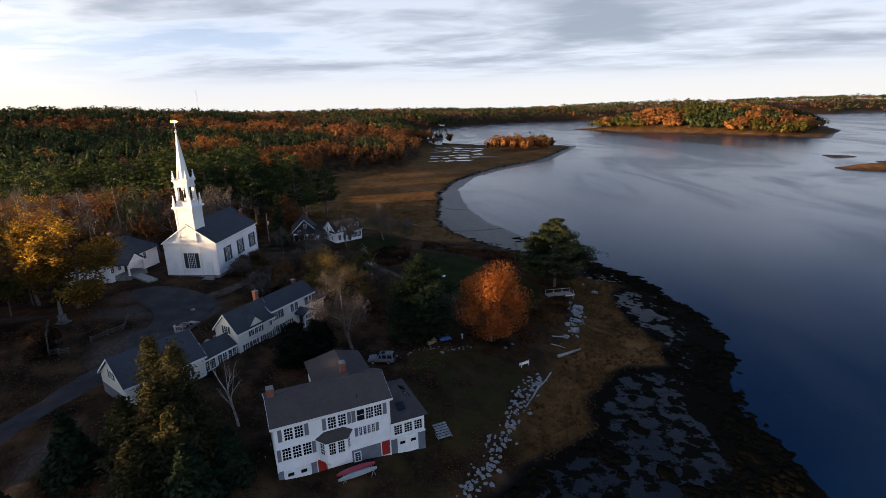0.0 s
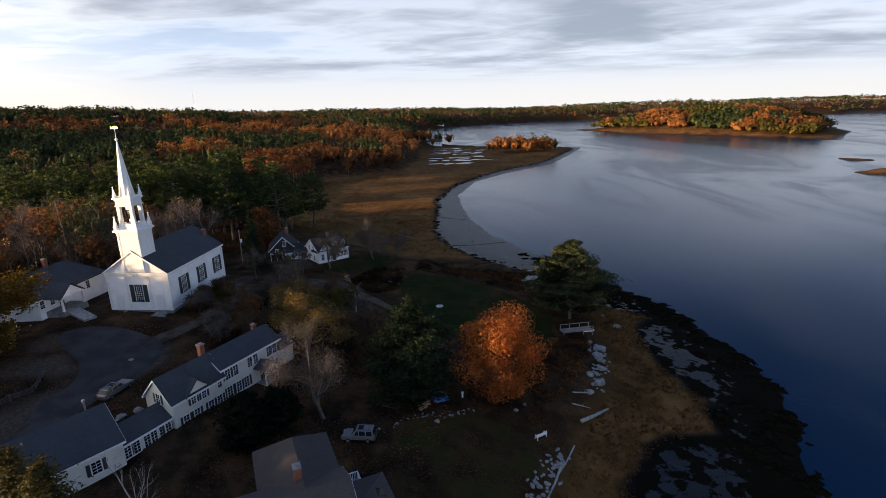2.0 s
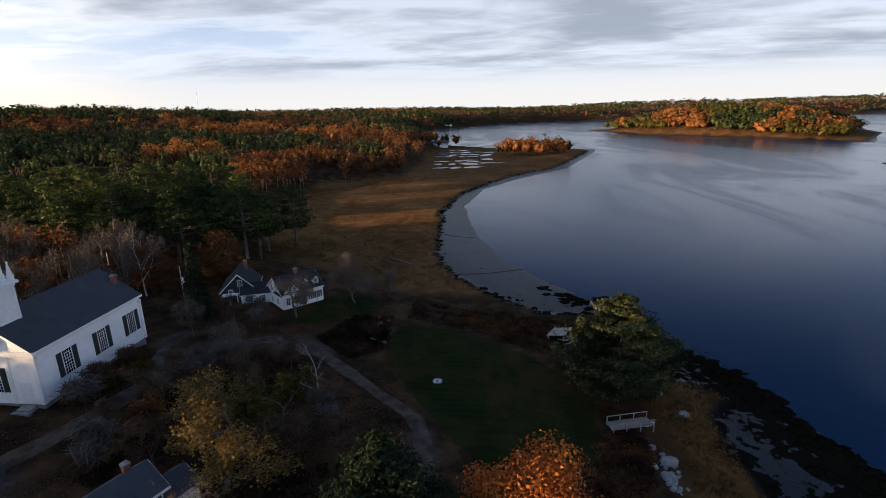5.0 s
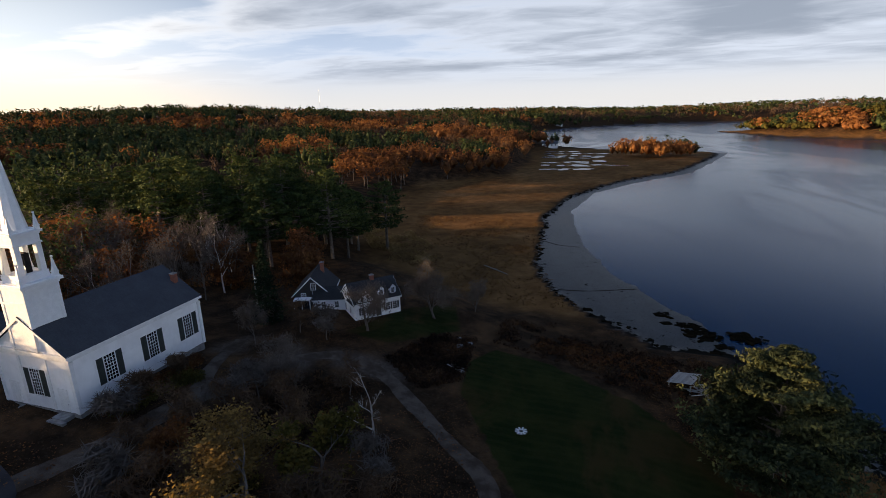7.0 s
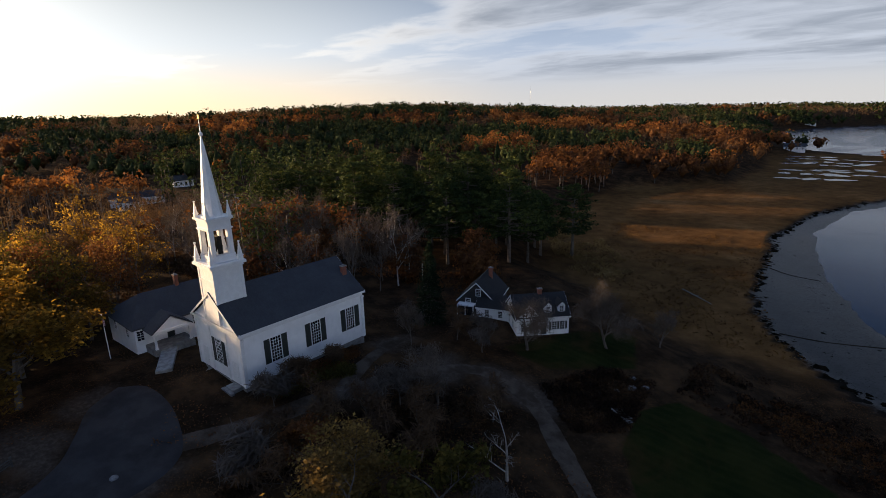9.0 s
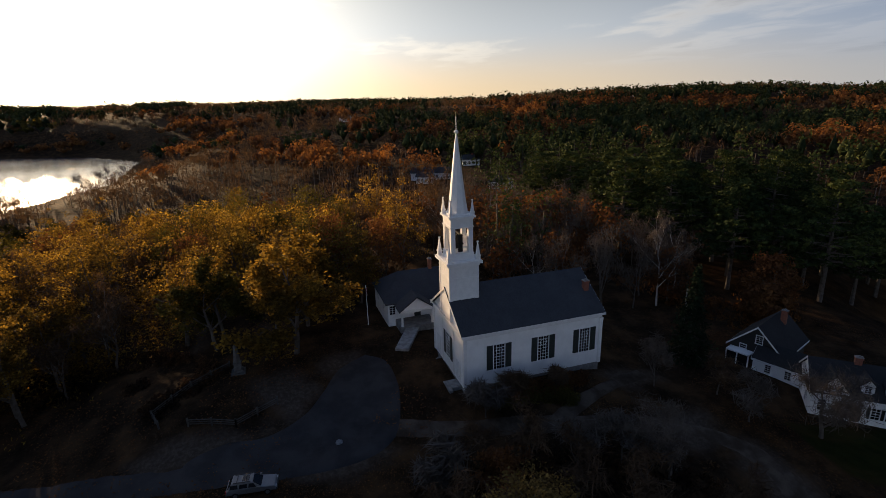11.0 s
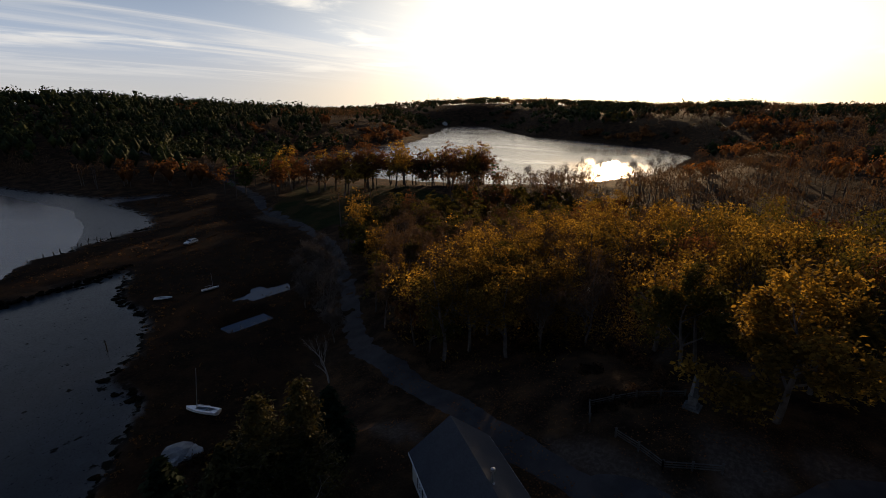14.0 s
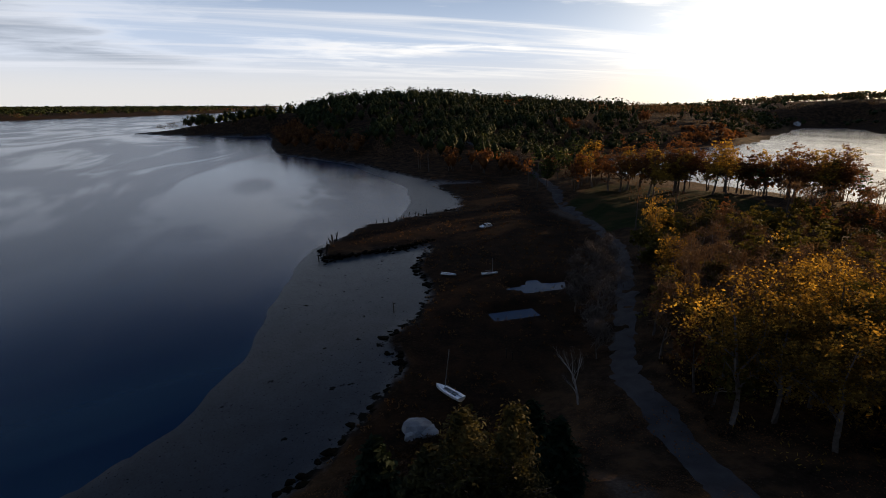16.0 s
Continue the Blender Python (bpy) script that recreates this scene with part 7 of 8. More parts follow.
def wharf():
    rng = np.random.default_rng(3)
    for i in range(14):
        t = i / 13
        piling(26.3 - 5.5 * t + rng.normal() * 0.4, -164.5 - 20 * t, rng.uniform(1.6, 3.6), rng.normal() * 0.25)
    for i in range(12):
        t = i / 11
        piling(8 - 26 * t + rng.normal() * 0.5, -204.5 - 11 * t, rng.uniform(1.2, 2.4), rng.normal() * 0.2)
    for x, y, h in ((14.4, -122.3, 2.6), (0, -96, 1.9), (-0.8, -95.2, 1.4)):
        piling(x, y, h, 0.2, 0.10)
    w = thing("wharf_wall", pose(8, -169, 0.2), "black crib of stone and timber along the old wharf", "wharf")
    for i in range(40):
        t = (i + 0.5) / 40
        for j in range(2):
            me = shared(("crib_stone", (i + j) % 4), lambda: rock_mesh(400 + (i + j) % 4, 0.8, 0.2, 1))
            part("stone", me, M_ROCKWEED, w, "", pose(17.5 - 35 * t + rng.normal() * 0.3, 3.0 - 9 * t * t + rng.normal() * 0.5, 0.2 + 0.75 * j, 0, 0, rng.uniform(0, 360)) @ Matrix.Diagonal((0.75, 0.65, 0.65, 1)))


def paint(name, tone, rough=0.35, metal=0.3):
    return plain(name, tone, tuple(c * 0.9 for c in tone), 1.5, rough, 0.05, 30, metal, stain=0.25)


M_SILVER, M_CARWHITE = paint("silver_car_paint", (0.20, 0.205, 0.215)), paint("white_car_paint", (0.72, 0.72, 0.72), 0.4, 0.0)
M_DARKPLASTIC = plain("dark_plastic", (0.03, 0.03, 0.032), (0.045, 0.045, 0.047), 3, 0.6)
M_LAMPGLASS = plain("lamp_glass", (0.6, 0.6, 0.6), (0.5, 0.5, 0.5), 5, 0.2)
M_REDLAMP = plain("red_lamp_glass", (0.35, 0.02, 0.02), (0.28, 0.015, 0.015), 5, 0.25)


def car(name, m, body, label, length=4.6, tall=1.72, boxy=0.0, category="car"):
    """A four-wheeled car: bodyshell, cabin, glass, wheels, lamps, bumpers, rack. x forwards."""
    c = thing(name, m, label, category)
    L, w = length / 2, 0.88
    bm = bmesh.new()
    side = [(-L, 0.42), (-L, 0.95), (-L + 0.06, 1.02), (L * 0.30, 1.04), (L * 0.42, 1.02), (L - 0.12, 0.92), (L, 0.72), (L, 0.42)]
    prism(bm, side, -w, w, "y")
    bmesh.ops.bevel(bm, geom=[e for e in bm.edges], offset=0.06, segments=2, affect="EDGES")
    shell_ = part("body", bm, body, c)
    bm = bmesh.new()
    rear = -L + 0.10 if boxy else -L + 0.22
    lo = [(rear - 0.05, 1.0), (L * 0.40, 1.0)]
    hi = [(rear + (0.12 if boxy else 0.38), tall), (L * 0.40 - (0.62 if boxy else 0.85), tall)]
    v0 = [bm.verts.new((x, s * (w - 0.05), z)) for x, z in lo for s in (-1, 1)]
    v1 = [bm.verts.new((x, s * (w - 0.20), z)) for x, z in hi for s in (-1, 1)]
    for f in ((0, 1, 3, 2), (0, 2, 6, 4), (1, 5, 7, 3), (0, 4, 5, 1), (2, 3, 7, 6), (4, 6, 7, 5)):
        bm.faces.new([(v0 + v1)[i] for i in f])
    bmesh.ops.bevel(bm, geom=[e for e in bm.edges], offset=0.05, segments=2, affect="EDGES")
    part("cabin", bm, body, c)
    for s in (-1, 1):
        for x0, x1 in ((rear + 0.18, rear + 0.95), (rear + 1.05, rear + 1.85), (rear + 1.95, L * 0.40 - 0.55)):
            bm = bmesh.new()
            q = [(x0, 1.08), (x1 + 0.12 if x1 > 0 else x1, 1.08), (x1 - (0.12 if x1 > 0 else 0), tall - 0.14), (x0 + 0.08, tall - 0.14)]
            lo_, hi_ = [], []
            for x, z in q:
                t = (z - 1.0) / (tall - 1.0)
                y = (w - 0.05) + (-0.15) * t
                lo_.append(bm.verts.new((x, s * (y - 0.02), z)))
                hi_.append(bm.verts.new((x, s * (y + 0.014), z)))
            bm.faces.new(lo_)
            bm.faces.new(hi_[::-1])
            for i in range(4):
                bm.faces.new((lo_[i], hi_[i], hi_[(i + 1) % 4], lo_[(i + 1) % 4]))
            part("side_window", bm, M_GLASS, c, "dark tinted glass")
    for x0, z0, x1, z1, nm in ((L * 0.40 + 0.01, 1.05, hi[1][0] + 0.06, tall - 0.08, "windscreen"), (rear - 0.04, 1.08, hi[0][0] - 0.04, tall - 0.1, "rear_window")):
        bm = bmesh.new()
        off = 0.03 if nm == "windscreen" else -0.03
        a = [bm.verts.new(p) for p in ((x0, -w + 0.14, z0), (x0, w - 0.14, z0), (x1, w - 0.28, z1), (x1, -w + 0.28, z1))]
        b = [bm.verts.new((v.co.x + off, v.co.y, v.co.z + 0.015)) for v in a]
        bm.faces.new(a)
        bm.faces.new(b[::-1])
        for i in range(4):
            bm.faces.new((a[i], b[i], b[(i + 1) % 4], a[(i + 1) % 4]))
        part(nm, bm, M_GLASS, c, "dark glass")

    def tyre():
        bm = bmesh.new()
        tube(bm, [Vector((0, -0.11, 0)), Vector((0, -0.09, 0)), Vector((0, 0.09, 0)), Vector((0, 0.11, 0))], [0.29, 0.34, 0.34, 0.29], 20)
        return bm

    def rim():
        bm = bmesh.new()
        tube(bm, [Vector((0, -0.125, 0)), Vector((0, 0.125, 0))], [0.2, 0.2], 12)
        return bm
    for x in (-L + 0.85, L - 0.85):
        for y in (-w + 0.06, w - 0.06):
            wh = part("wheel", shared(("wheel",), tyre), M_BLACK, c, "black tyre", pose(x, y, 0.34))
            part("rim", shared(("rim",), rim), M_METAL, wh, "alloy rim")
    part("front_bumper", boxes((L - 0.06, L + 0.08, -w + 0.04, w - 0.04, 0.36, 0.60)), M_DARKPLASTIC, c)
    part("rear_bumper", boxes((-L - 0.08, -L + 0.06, -w + 0.04, w - 0.04, 0.36, 0.62)), M_DARKPLASTIC, c)
    for s in (-1, 1):
        part("headlight", boxes((L - 0.08, L + 0.03, s * 0.64 - 0.17, s * 0.64 + 0.17, 0.64, 0.80)), M_LAMPGLASS, c, "clear headlight")
        part("tail_light", boxes((-L - 0.03, -L + 0.05, s * 0.76 - 0.09, s * 0.76 + 0.09, 0.68, 0.96)), M_REDLAMP, c, "red tail light")
        part("mirror", boxes((L * 0.40 - 0.30, L * 0.40 - 0.12, s * (w + 0.10) - 0.10, s * (w + 0.10) + 0.10, 1.04, 1.20)), body, c)
        part("roof_rail", boxes((hi[0][0] + 0.15, hi[1][0] - 0.1, s * 0.60 - 0.025, s * 0.60 + 0.025, tall, tall + 0.07)), M_DARKPLASTIC, c)
    part("sunroof", boxes((hi[1][0] - 0.95, hi[1][0] - 0.25, -0.42, 0.42, tall - 0.01, tall + 0.012)), M_GLASS, c, "dark glass sunroof")
    for x in (hi[0][0] + 0.5, hi[0][0] + 1.3):
        part("rack_bar", boxes((x - 0.03, x + 0.03, -0.62, 0.62, tall + 0.06, tall + 0.10)), M_DARKPLASTIC, c)
    return c


def cars():
    car("wagon_car", pose(6.6, -25.2, ground_z(6.6, -25.2) + 0.02, 0, 0, 82), M_SILVER, "silver estate car with a roof rack parked by the farmhouse", 4.8, 1.6)
    s = car("jeep_car", pose(42.4, -29.2, ground_z(42.4, -29.2) + 0.02, 0, 0, 180), M_SILVER, "silver boxy four-wheel-drive parked in the drive", 4.3, 1.78, 1.0)
    part("spare_wheel", shared(("wheel",), None), M_BLACK, s, "black spare wheel", pose(-2.27, 0, 0.95, 0, 0, 90))
    car("van_car", pose(-31.6, -184.6, ground_z(-31.6, -184.6) + 0.02, 0, 0, 20), M_CARWHITE, "white estate car parked on the wharf ground", 4.7, 1.6)


def hull(L, w, d, open_=True):
    """A small boat's hull; bow at +x."""
    bm = bmesh.new()
    n, rows = 13, []
    for i in range(n):
        t = i / (n - 1)
        x = -L / 2 + L * t
        beam = w / 2 * (math.sin(math.pi * (0.22 + 0.78 * t)) ** 0.7 if t > 0.36 else 0.93 + 0.07 * t / 0.36)
        if i == n - 1:
            beam = 0.02
        shx = 0.18 * t * t * d
        rows.append([bm.verts.new((x, s * beam * q, z + shx)) for s, q, z in ((-1, 1.0, d), (-1, 0.82, d * 0.4), (0, 0, 0.04 * d + 0.25 * d * t**4), (1, 0.82, d * 0.4), (1, 1.0, d))])
    for a, b in zip(rows, rows[1:]):
        for j in range(4):
            bm.faces.new((a[j], a[j + 1], b[j + 1], b[j]))
    bm.faces.new(rows[0][::-1])
    return bm, rows


def boat(name, m, L, w, d, mast, label):
    b = thing(name, m, label, "boat")
    bm, rows = hull(L, w, d)
    part("hull", bm, M_CARWHITE, b, "white painted hull")
    bm = bmesh.new()
    deck = []
    n = 13
    for i in range(n):
        t = i / (n - 1)
        beam = w / 2 * (math.sin(math.pi * (0.22 + 0.78 * t)) ** 0.7 if t > 0.36 else 0.93 + 0.07 * t / 0.36)
        if i == n - 1:
            beam = 0.02
        x, z = -L / 2 + L * t, d + 0.18 * t * t * d
        if 0.12 < t < 0.62:
            deck.append([(x, -beam, z), (x, -beam * 0.55, z + 0.02), (x, beam * 0.55, z + 0.02), (x, beam, z)])
        else:
            deck.append([(x, -beam, z), (x, -beam * 0.5, z + 0.04), (x, beam * 0.5, z + 0.04), (x, beam, z)])
    vs = [[bm.verts.new(p) for p in r] for r in deck]
    for i, (a, c) in enumerate(zip(vs, vs[1:])):
        t = i / (n - 1)
        for j in range(3):
            if j == 1 and 0.1 < t < 0.60:
                continue
            bm.faces.new((a[j], a[j + 1], c[j + 1], c[j]))
    part("deck", bm, M_TRIM, b)
    part("cockpit", boxes((-L * 0.36, L * 0.10, -w * 0.27, w * 0.27, d * 0.3, d * 0.36)), M_DARKPLASTIC, b, "dark open cockpit")
    part("thwart", boxes((-L * 0.16, -L * 0.11, -w * 0.4, w * 0.4, d * 0.8, d * 0.86)), M_GREYWOOD, b)
    if mast:
        bm = bmesh.new()
        tube(bm, [Vector((L * 0.16, 0, d)), Vector((L * 0.15, 0, d + mast))], [0.06, 0.035], 8)
        part("mast", bm, M_METAL, b, "bare aluminium mast")
        bm = bmesh.new()
        tube(bm, [Vector((L * 0.16, 0, d + 0.6)), Vector((-L * 0.3, 0.1, d + 0.65))], [0.045, 0.04], 6)
        part("boom", bm, M_METAL, b)
    part("tiller", boxes((-L * 0.5 - 0.05, -L * 0.30, -0.03, 0.03, d + 0.05, d + 0.11)), M_GREYWOOD, b)
    return b


def boats():
    boat("sailboat", pose(13.2, -88.0, ground_z(13.2, -88) - 0.05, 8, 0, -62), 5.4, 1.9, 0.75, 6.3, "small white sailboat with a bare mast on the marsh")
    boat("sailboat", pose(-14, -137.8, ground_z(-14, -137.8) - 0.03, -5, 0, 174), 4.2, 1.4, 0.55, 3.8, "small white sailing dinghy with a short mast on the marsh")
    boat("skiff", pose(-3.8, -140.7, ground_z(-3.8, -140.7) - 0.03, 4, 0, 145), 4.0, 1.3, 0.45, 0, "grey open skiff lying on the marsh grass")
    # canoes on trestles below the shore house
    for dy, dz, mat, label in ((-1.3, 0.85, paint("red_canoe_paint", (0.30, 0.03, 0.05), 0.4, 0.0), "red canoe turned over on trestles before the shore house"),
                               (-2.0, 0.62, paint("grey_canoe_paint", (0.32, 0.33, 0.31), 0.45, 0.0), "grey canoe turned over on trestles before the shore house")):
        c = thing("canoe", pose(34.83, -55.91, 4.9, 0, 0, 28.86) @ pose(9.3, dy, dz, 180, 0, 3), label, "canoe", "canoes")
        bm = bmesh.new()
        rows = []
        for i in range(15):
            t = i / 14
            beam = 0.44 * max(0.03, math.sin(math.pi * t) ** 0.55)
            up = 0.18 * abs(2 * t - 1) ** 3
            rows.append([bm.verts.new((-2.5 + 5 * t, s * beam * q, z + up)) for s, q, z in ((-1, 1, 0.36), (-1, 0.85, 0.12), (0, 0, 0), (1, 0.85, 0.12), (1, 1, 0.36))])
        for a, b in zip(rows, rows[1:]):
            for j in range(4):
                bm.faces.new((a[j], a[j + 1], b[j + 1], b[j]))
        part("hull", bm, mat, c)
        for x in (-1.2, 1.2):
            part("thwart", boxes((x - 0.05, x + 0.05, -0.40, 0.40, 0.32, 0.36)), M_GREYWOOD, c)
    for x in (7.6, 11.2):
        tr = thing("trestle", pose(34.83, -55.91, 4.75, 0, 0, 28.86) @ pose(x, -1.65, -0.15), "pale wooden trestle under the canoes", "trestle", "trestles")
        part("beam", boxes((-0.05, 0.05, -0.8, 0.8, 0.58, 0.68)), M_GREYWOOD, tr)
        for y in (-0.65, 0.65):
            for s in (-1, 1):
                bm = bmesh.new()
                tube(bm, [Vector((s * 0.28, y, -0.2)), Vector((0, y, 0.62))], [0.045, 0.045], 4)
                part("leg", bm, M_GREYWOOD, tr)


def fence(points, label):
    z0 = ground_z(*points[0])
    f = thing("rail_fence", pose(points[0][0], points[0][1], z0), label, "fence")
    for (ax, ay), (bx, by) in zip(points, points[1:]):
        n = max(2, int(math.hypot(bx - ax, by - ay) / 2.2))
        last = None
        for i in range(n + 1):
            x, y = ax + (bx - ax) * i / n, ay + (by - ay) * i / n
            p = Vector((x - points[0][0], y - points[0][1], ground_z(x, y) - z0))
            part("post", shared(("fence_post",), lambda: boxes((-0.09, 0.09, -0.09, 0.09, -0.4, 1.05), (-0.11, 0.11, -0.11, 0.11, 1.05, 1.12))), M_OLDRAIL, f, "", Matrix.Translation(p))
            if last is not None:
                for h in (0.35, 0.62, 0.9):
                    bm = bmesh.new()
                    tube(bm, [last + Vector((0, 0, h)), p + Vector((0, 0, h))], [0.075, 0.075], 4)
                    part("rail", bm, M_OLDRAIL, f)
            last = p


def small_things():
    # monument on the green
    x, y = -14.9, -27.3
    m = thing("monument", pose(x, y, ground_z(x, y)), "grey granite obelisk monument on a stepped base", "monument")
    part("base", boxes((-0.9, 0.9, -0.9, 0.9, -0.3, 0.25), (-0.65, 0.65, -0.65, 0.65, 0.25, 0.55)), M_SHADEDGRANITE, m)
    part("plinth", boxes((-0.45, 0.45, -0.45, 0.45, 0.55, 1.45), (-0.52, 0.52, -0.52, 0.52, 1.45, 1.6)), M_SHADEDGRANITE, m)
    bm = bmesh.new()
    tube(bm, [Vector((0, 0, 1.6)), Vector((0, 0, 4.0)), Vector((0, 0, 4.3))], [0.45, 0.26, 0.03], 4)
    part("shaft", bm, M_SHADEDGRANITE, m)
    fence([(-16.5, -28.5), (-13, -33), (-9.2, -37.1), (-6.8, -36.0)], "weathered grey rail fence round the green")
    fence([(-5.6, -32.6), (-3.8, -27.2), (-6.2, -22.4)], "weathered grey rail fence beside the road")
    # street pole with a cross-arm and lamp
    x, y = -36.0, -49.0
    p = thing("utility_pole", pose(x, y, ground_z(x, y)), "pale wooden pole with a cross-arm and lamp", "pole")
    bm = bmesh.new()
    tube(bm, [Vector((0, 0, -0.5)), Vector((0, 0, 6.2))], [0.14, 0.10], 8)
    part("shaft", bm, M_PALEBARK, p)
    part("cross_arm", boxes((-0.7, 0.7, -0.06, 0.06, 5.3, 5.45)), M_PALEBARK, p)
    bm = bmesh.new()
    lathe(bm, [(0.10, 5.5), (0.24, 5.6), (0.24, 6.0), (0.05, 6.4)], 10, (0.15, 0, 0))
    part("lamp", bm, M_TRIM, p, "white lamp housing")
    x, y = -6.0, 40.5
    p = thing("utility_pole", pose(x, y, ground_z(x, y)), "bare weathered wooden pole with a transformer", "pole")
    bm = bmesh.new()
    tube(bm, [Vector((0, 0, -0.5)), Vector((0.05, 0, 9.0))], [0.16, 0.11], 8)
    part("shaft", bm, M_PALEBARK, p)
    bm = bmesh.new()
    lathe(bm, [(0.22, 5.6), (0.24, 5.7), (0.24, 6.5), (0.12, 6.6)], 10, (0.35, 0, 0))
    part("transformer", bm, M_TRIM, p, "pale metal transformer can")
    # flagpole with its hanging flag
    x, y = -25.2, -7.4
    f = thing("flagpole", pose(x, y, ground_z(x, y)), "white flagpole with a small limp striped flag", "flagpole")
    bm = bmesh.new()
    tube(bm, [Vector((0, 0, -0.3)), Vector((0.1, 0, 7.0))], [0.07, 0.045], 8)
    bmesh.ops.create_icosphere(bm, subdivisions=2, radius=0.1, matrix=Matrix.Translation((0.1, 0, 7.05)))
    part("pole", bm, M_TRIM, f)
    stripes = [paint("flag_red", (0.35, 0.03, 0.04), 0.8, 0.0), M_TRIM]
    for i in range(7):
        bm = bmesh.new()
        n = 8
        top, bot = [], []
        for j in range(n + 1):
            t = j / n
            px, py, pz = 0.12 + 0.55 * t, 0.10 * math.sin(t * 9 + 1), 6.8 - 0.55 * t - 0.13 * i
            top.append(bm.verts.new((px, py, pz)))
            bot.append(bm.verts.new((px + 0.01, py + 0.01, pz - 0.13)))
        for j in range(n):
            bm.faces.new((top[j], top[j + 1], bot[j + 1], bot[j]))
        part("stripe", bm, stripes[i % 2], f)
    # bench on the lawn
    x, y = 66.6, -22.6
    b = thing("garden_bench", pose(x, y, ground_z(x, y), 0, 0, 215), "white painted wooden garden bench on the lawn", "bench")
    for i in range(4):
        part("seat_slat", boxes((-0.85, 0.85, -0.25 + 0.13 * i, -0.15 + 0.13 * i, 0.42, 0.46)), M_TRIM, b)
    for i in range(3):
        part("back_slat", boxes((-0.85, 0.85, 0.28, 0.32, 0.55 + 0.16 * i, 0.66 + 0.16 * i)), M_TRIM, b)
    for sx in (-0.8, 0.8):
        part("leg", boxes((sx - 0.04, sx + 0.04, -0.27, -0.2, 0, 0.65)), M_TRIM, b)
        part("leg", boxes((sx - 0.04, sx + 0.04, 0.26, 0.33, 0, 1.05)), M_TRIM, b)
        part("armrest", boxes((sx - 0.05, sx + 0.05, -0.28, 0.33, 0.64, 0.69)), M_TRIM, b)
    # fire ring with white boards
    x, y = 48.7, 21.3
    r = thing("fire_ring", pose(x, y, ground_z(x, y)), "low fire ring with white boards laid like spokes", "fire pit")
    for i in range(9):
        a = 40 * i
        part("board", shared(("spoke_board",), lambda: boxes((0.30, 0.82, -0.09, 0.09, 0.10, 0.16))), M_TRIM, r, "", pose(0, 0, 0.12, 0, 0, a))
        part("stone", shared(("stone", i % 5), lambda: rock_mesh(200 + i % 5, 0.65, 0.25, 1)), M_STONE, r, "", pose(0.45 * math.cos(radians(a + 20)), 0.45 * math.sin(radians(a + 20)), 0.08) @ Matrix.Diagonal((0.2, 0.18, 0.2, 1)))
    # fallen slatted gate
    x, y = 36.6, 33.2
    g = thing("slatted_gate", pose(x, y, ground_z(x, y) + 0.25, 14, -10, 160), "weathered white slatted gate lying in the brush", "gate")
    for i in range(9):
        part("slat", shared(("gate_slat",), lambda: boxes((-0.09, 0.09, -0.95, 0.95, 0, 0.04))), M_GREYWOOD, g, "", pose(-1.4 + 0.35 * i, 0, 0))
    for yy in (-0.7, 0.7):
        part("rail", boxes((-1.6, 1.6, yy - 0.07, yy + 0.07, 0.04, 0.09)), M_GREYWOOD, g)
    # collapsed shed roof at the point
    x, y = 71.6, 41.8
    s = thing("collapsed_shed", pose(x, y, ground_z(x, y), 0, 0, 62), "collapsed shed with a tilted grey board roof", "shed")
    for i in range(12):
        part("board", shared(("shed_board",), lambda: boxes((-0.16, 0.16, -1.9, 1.9, 0, 0.05))), M_GREYWOOD, s, "", pose(-1.95 + 0.35 * i, 0.6, 1.45 + 0.01 * (i % 3), -14, 4, 0))
    rng = np.random.default_rng(21)
    for i in range(16):
        part("timber", shared(("shed_timber",), lambda: boxes((-0.06, 0.06, -1.3, 1.3, 0, 0.1))), M_GREYWOOD, s, "", pose(rng.uniform(-2.6, 1.0), rng.uniform(-3.0, -0.6), rng.uniform(0.1, 0.9), rng.uniform(-35, 35), rng.uniform(-20, 20), rng.uniform(0, 180)))
    for px in (-1.8, 1.9):
        for py in (-1.0, 2.2):
            part("post", boxes((px - 0.08, px + 0.08, py - 0.08, py + 0.08, -0.4, 1.5)), M_GREYWOOD, s)
    # railed landing stage with a white dinghy on end
    x, y = 78.2, 15.3
    d = thing("landing_stage", pose(x, y, ground_z(x, y) + 0.1, 0, 0, 15), "weathered railed landing stage above the marsh", "dock")
    for i in range(14):
        part("plank", shared(("dock_plank",), lambda: boxes((-0.22, 0.22, -1.1, 1.1, 0.55, 0.60))), M_GREYWOOD, d, "", pose(-3.2 + 0.48 * i, 0, 0))
    for px in (-3.2, -1.1, 1.1, 3.2):
        for py in (-1.05, 1.05):
            part("post", shared(("dock_post",), lambda: boxes((-0.07, 0.07, -0.07, 0.07, -1.2, 1.5))), M_GREYWOOD, d, "", pose(px, py, 0))
    for py in (-1.05, 1.05):
        part("handrail", boxes((-3.3, 3.3, py - 0.06, py + 0.06, 1.45, 1.55)), M_GREYWOOD, d)
    t = thing("dinghy", pose(81.0, 16.4, ground_z(81, 16.4) + 0.85, 180, 0, 10), "white upturned dinghy beside the landing stage", "boat")
    bm, _ = hull(2.4, 1.2, 0.5)
    part("hull", bm, M_CARWHITE, t)
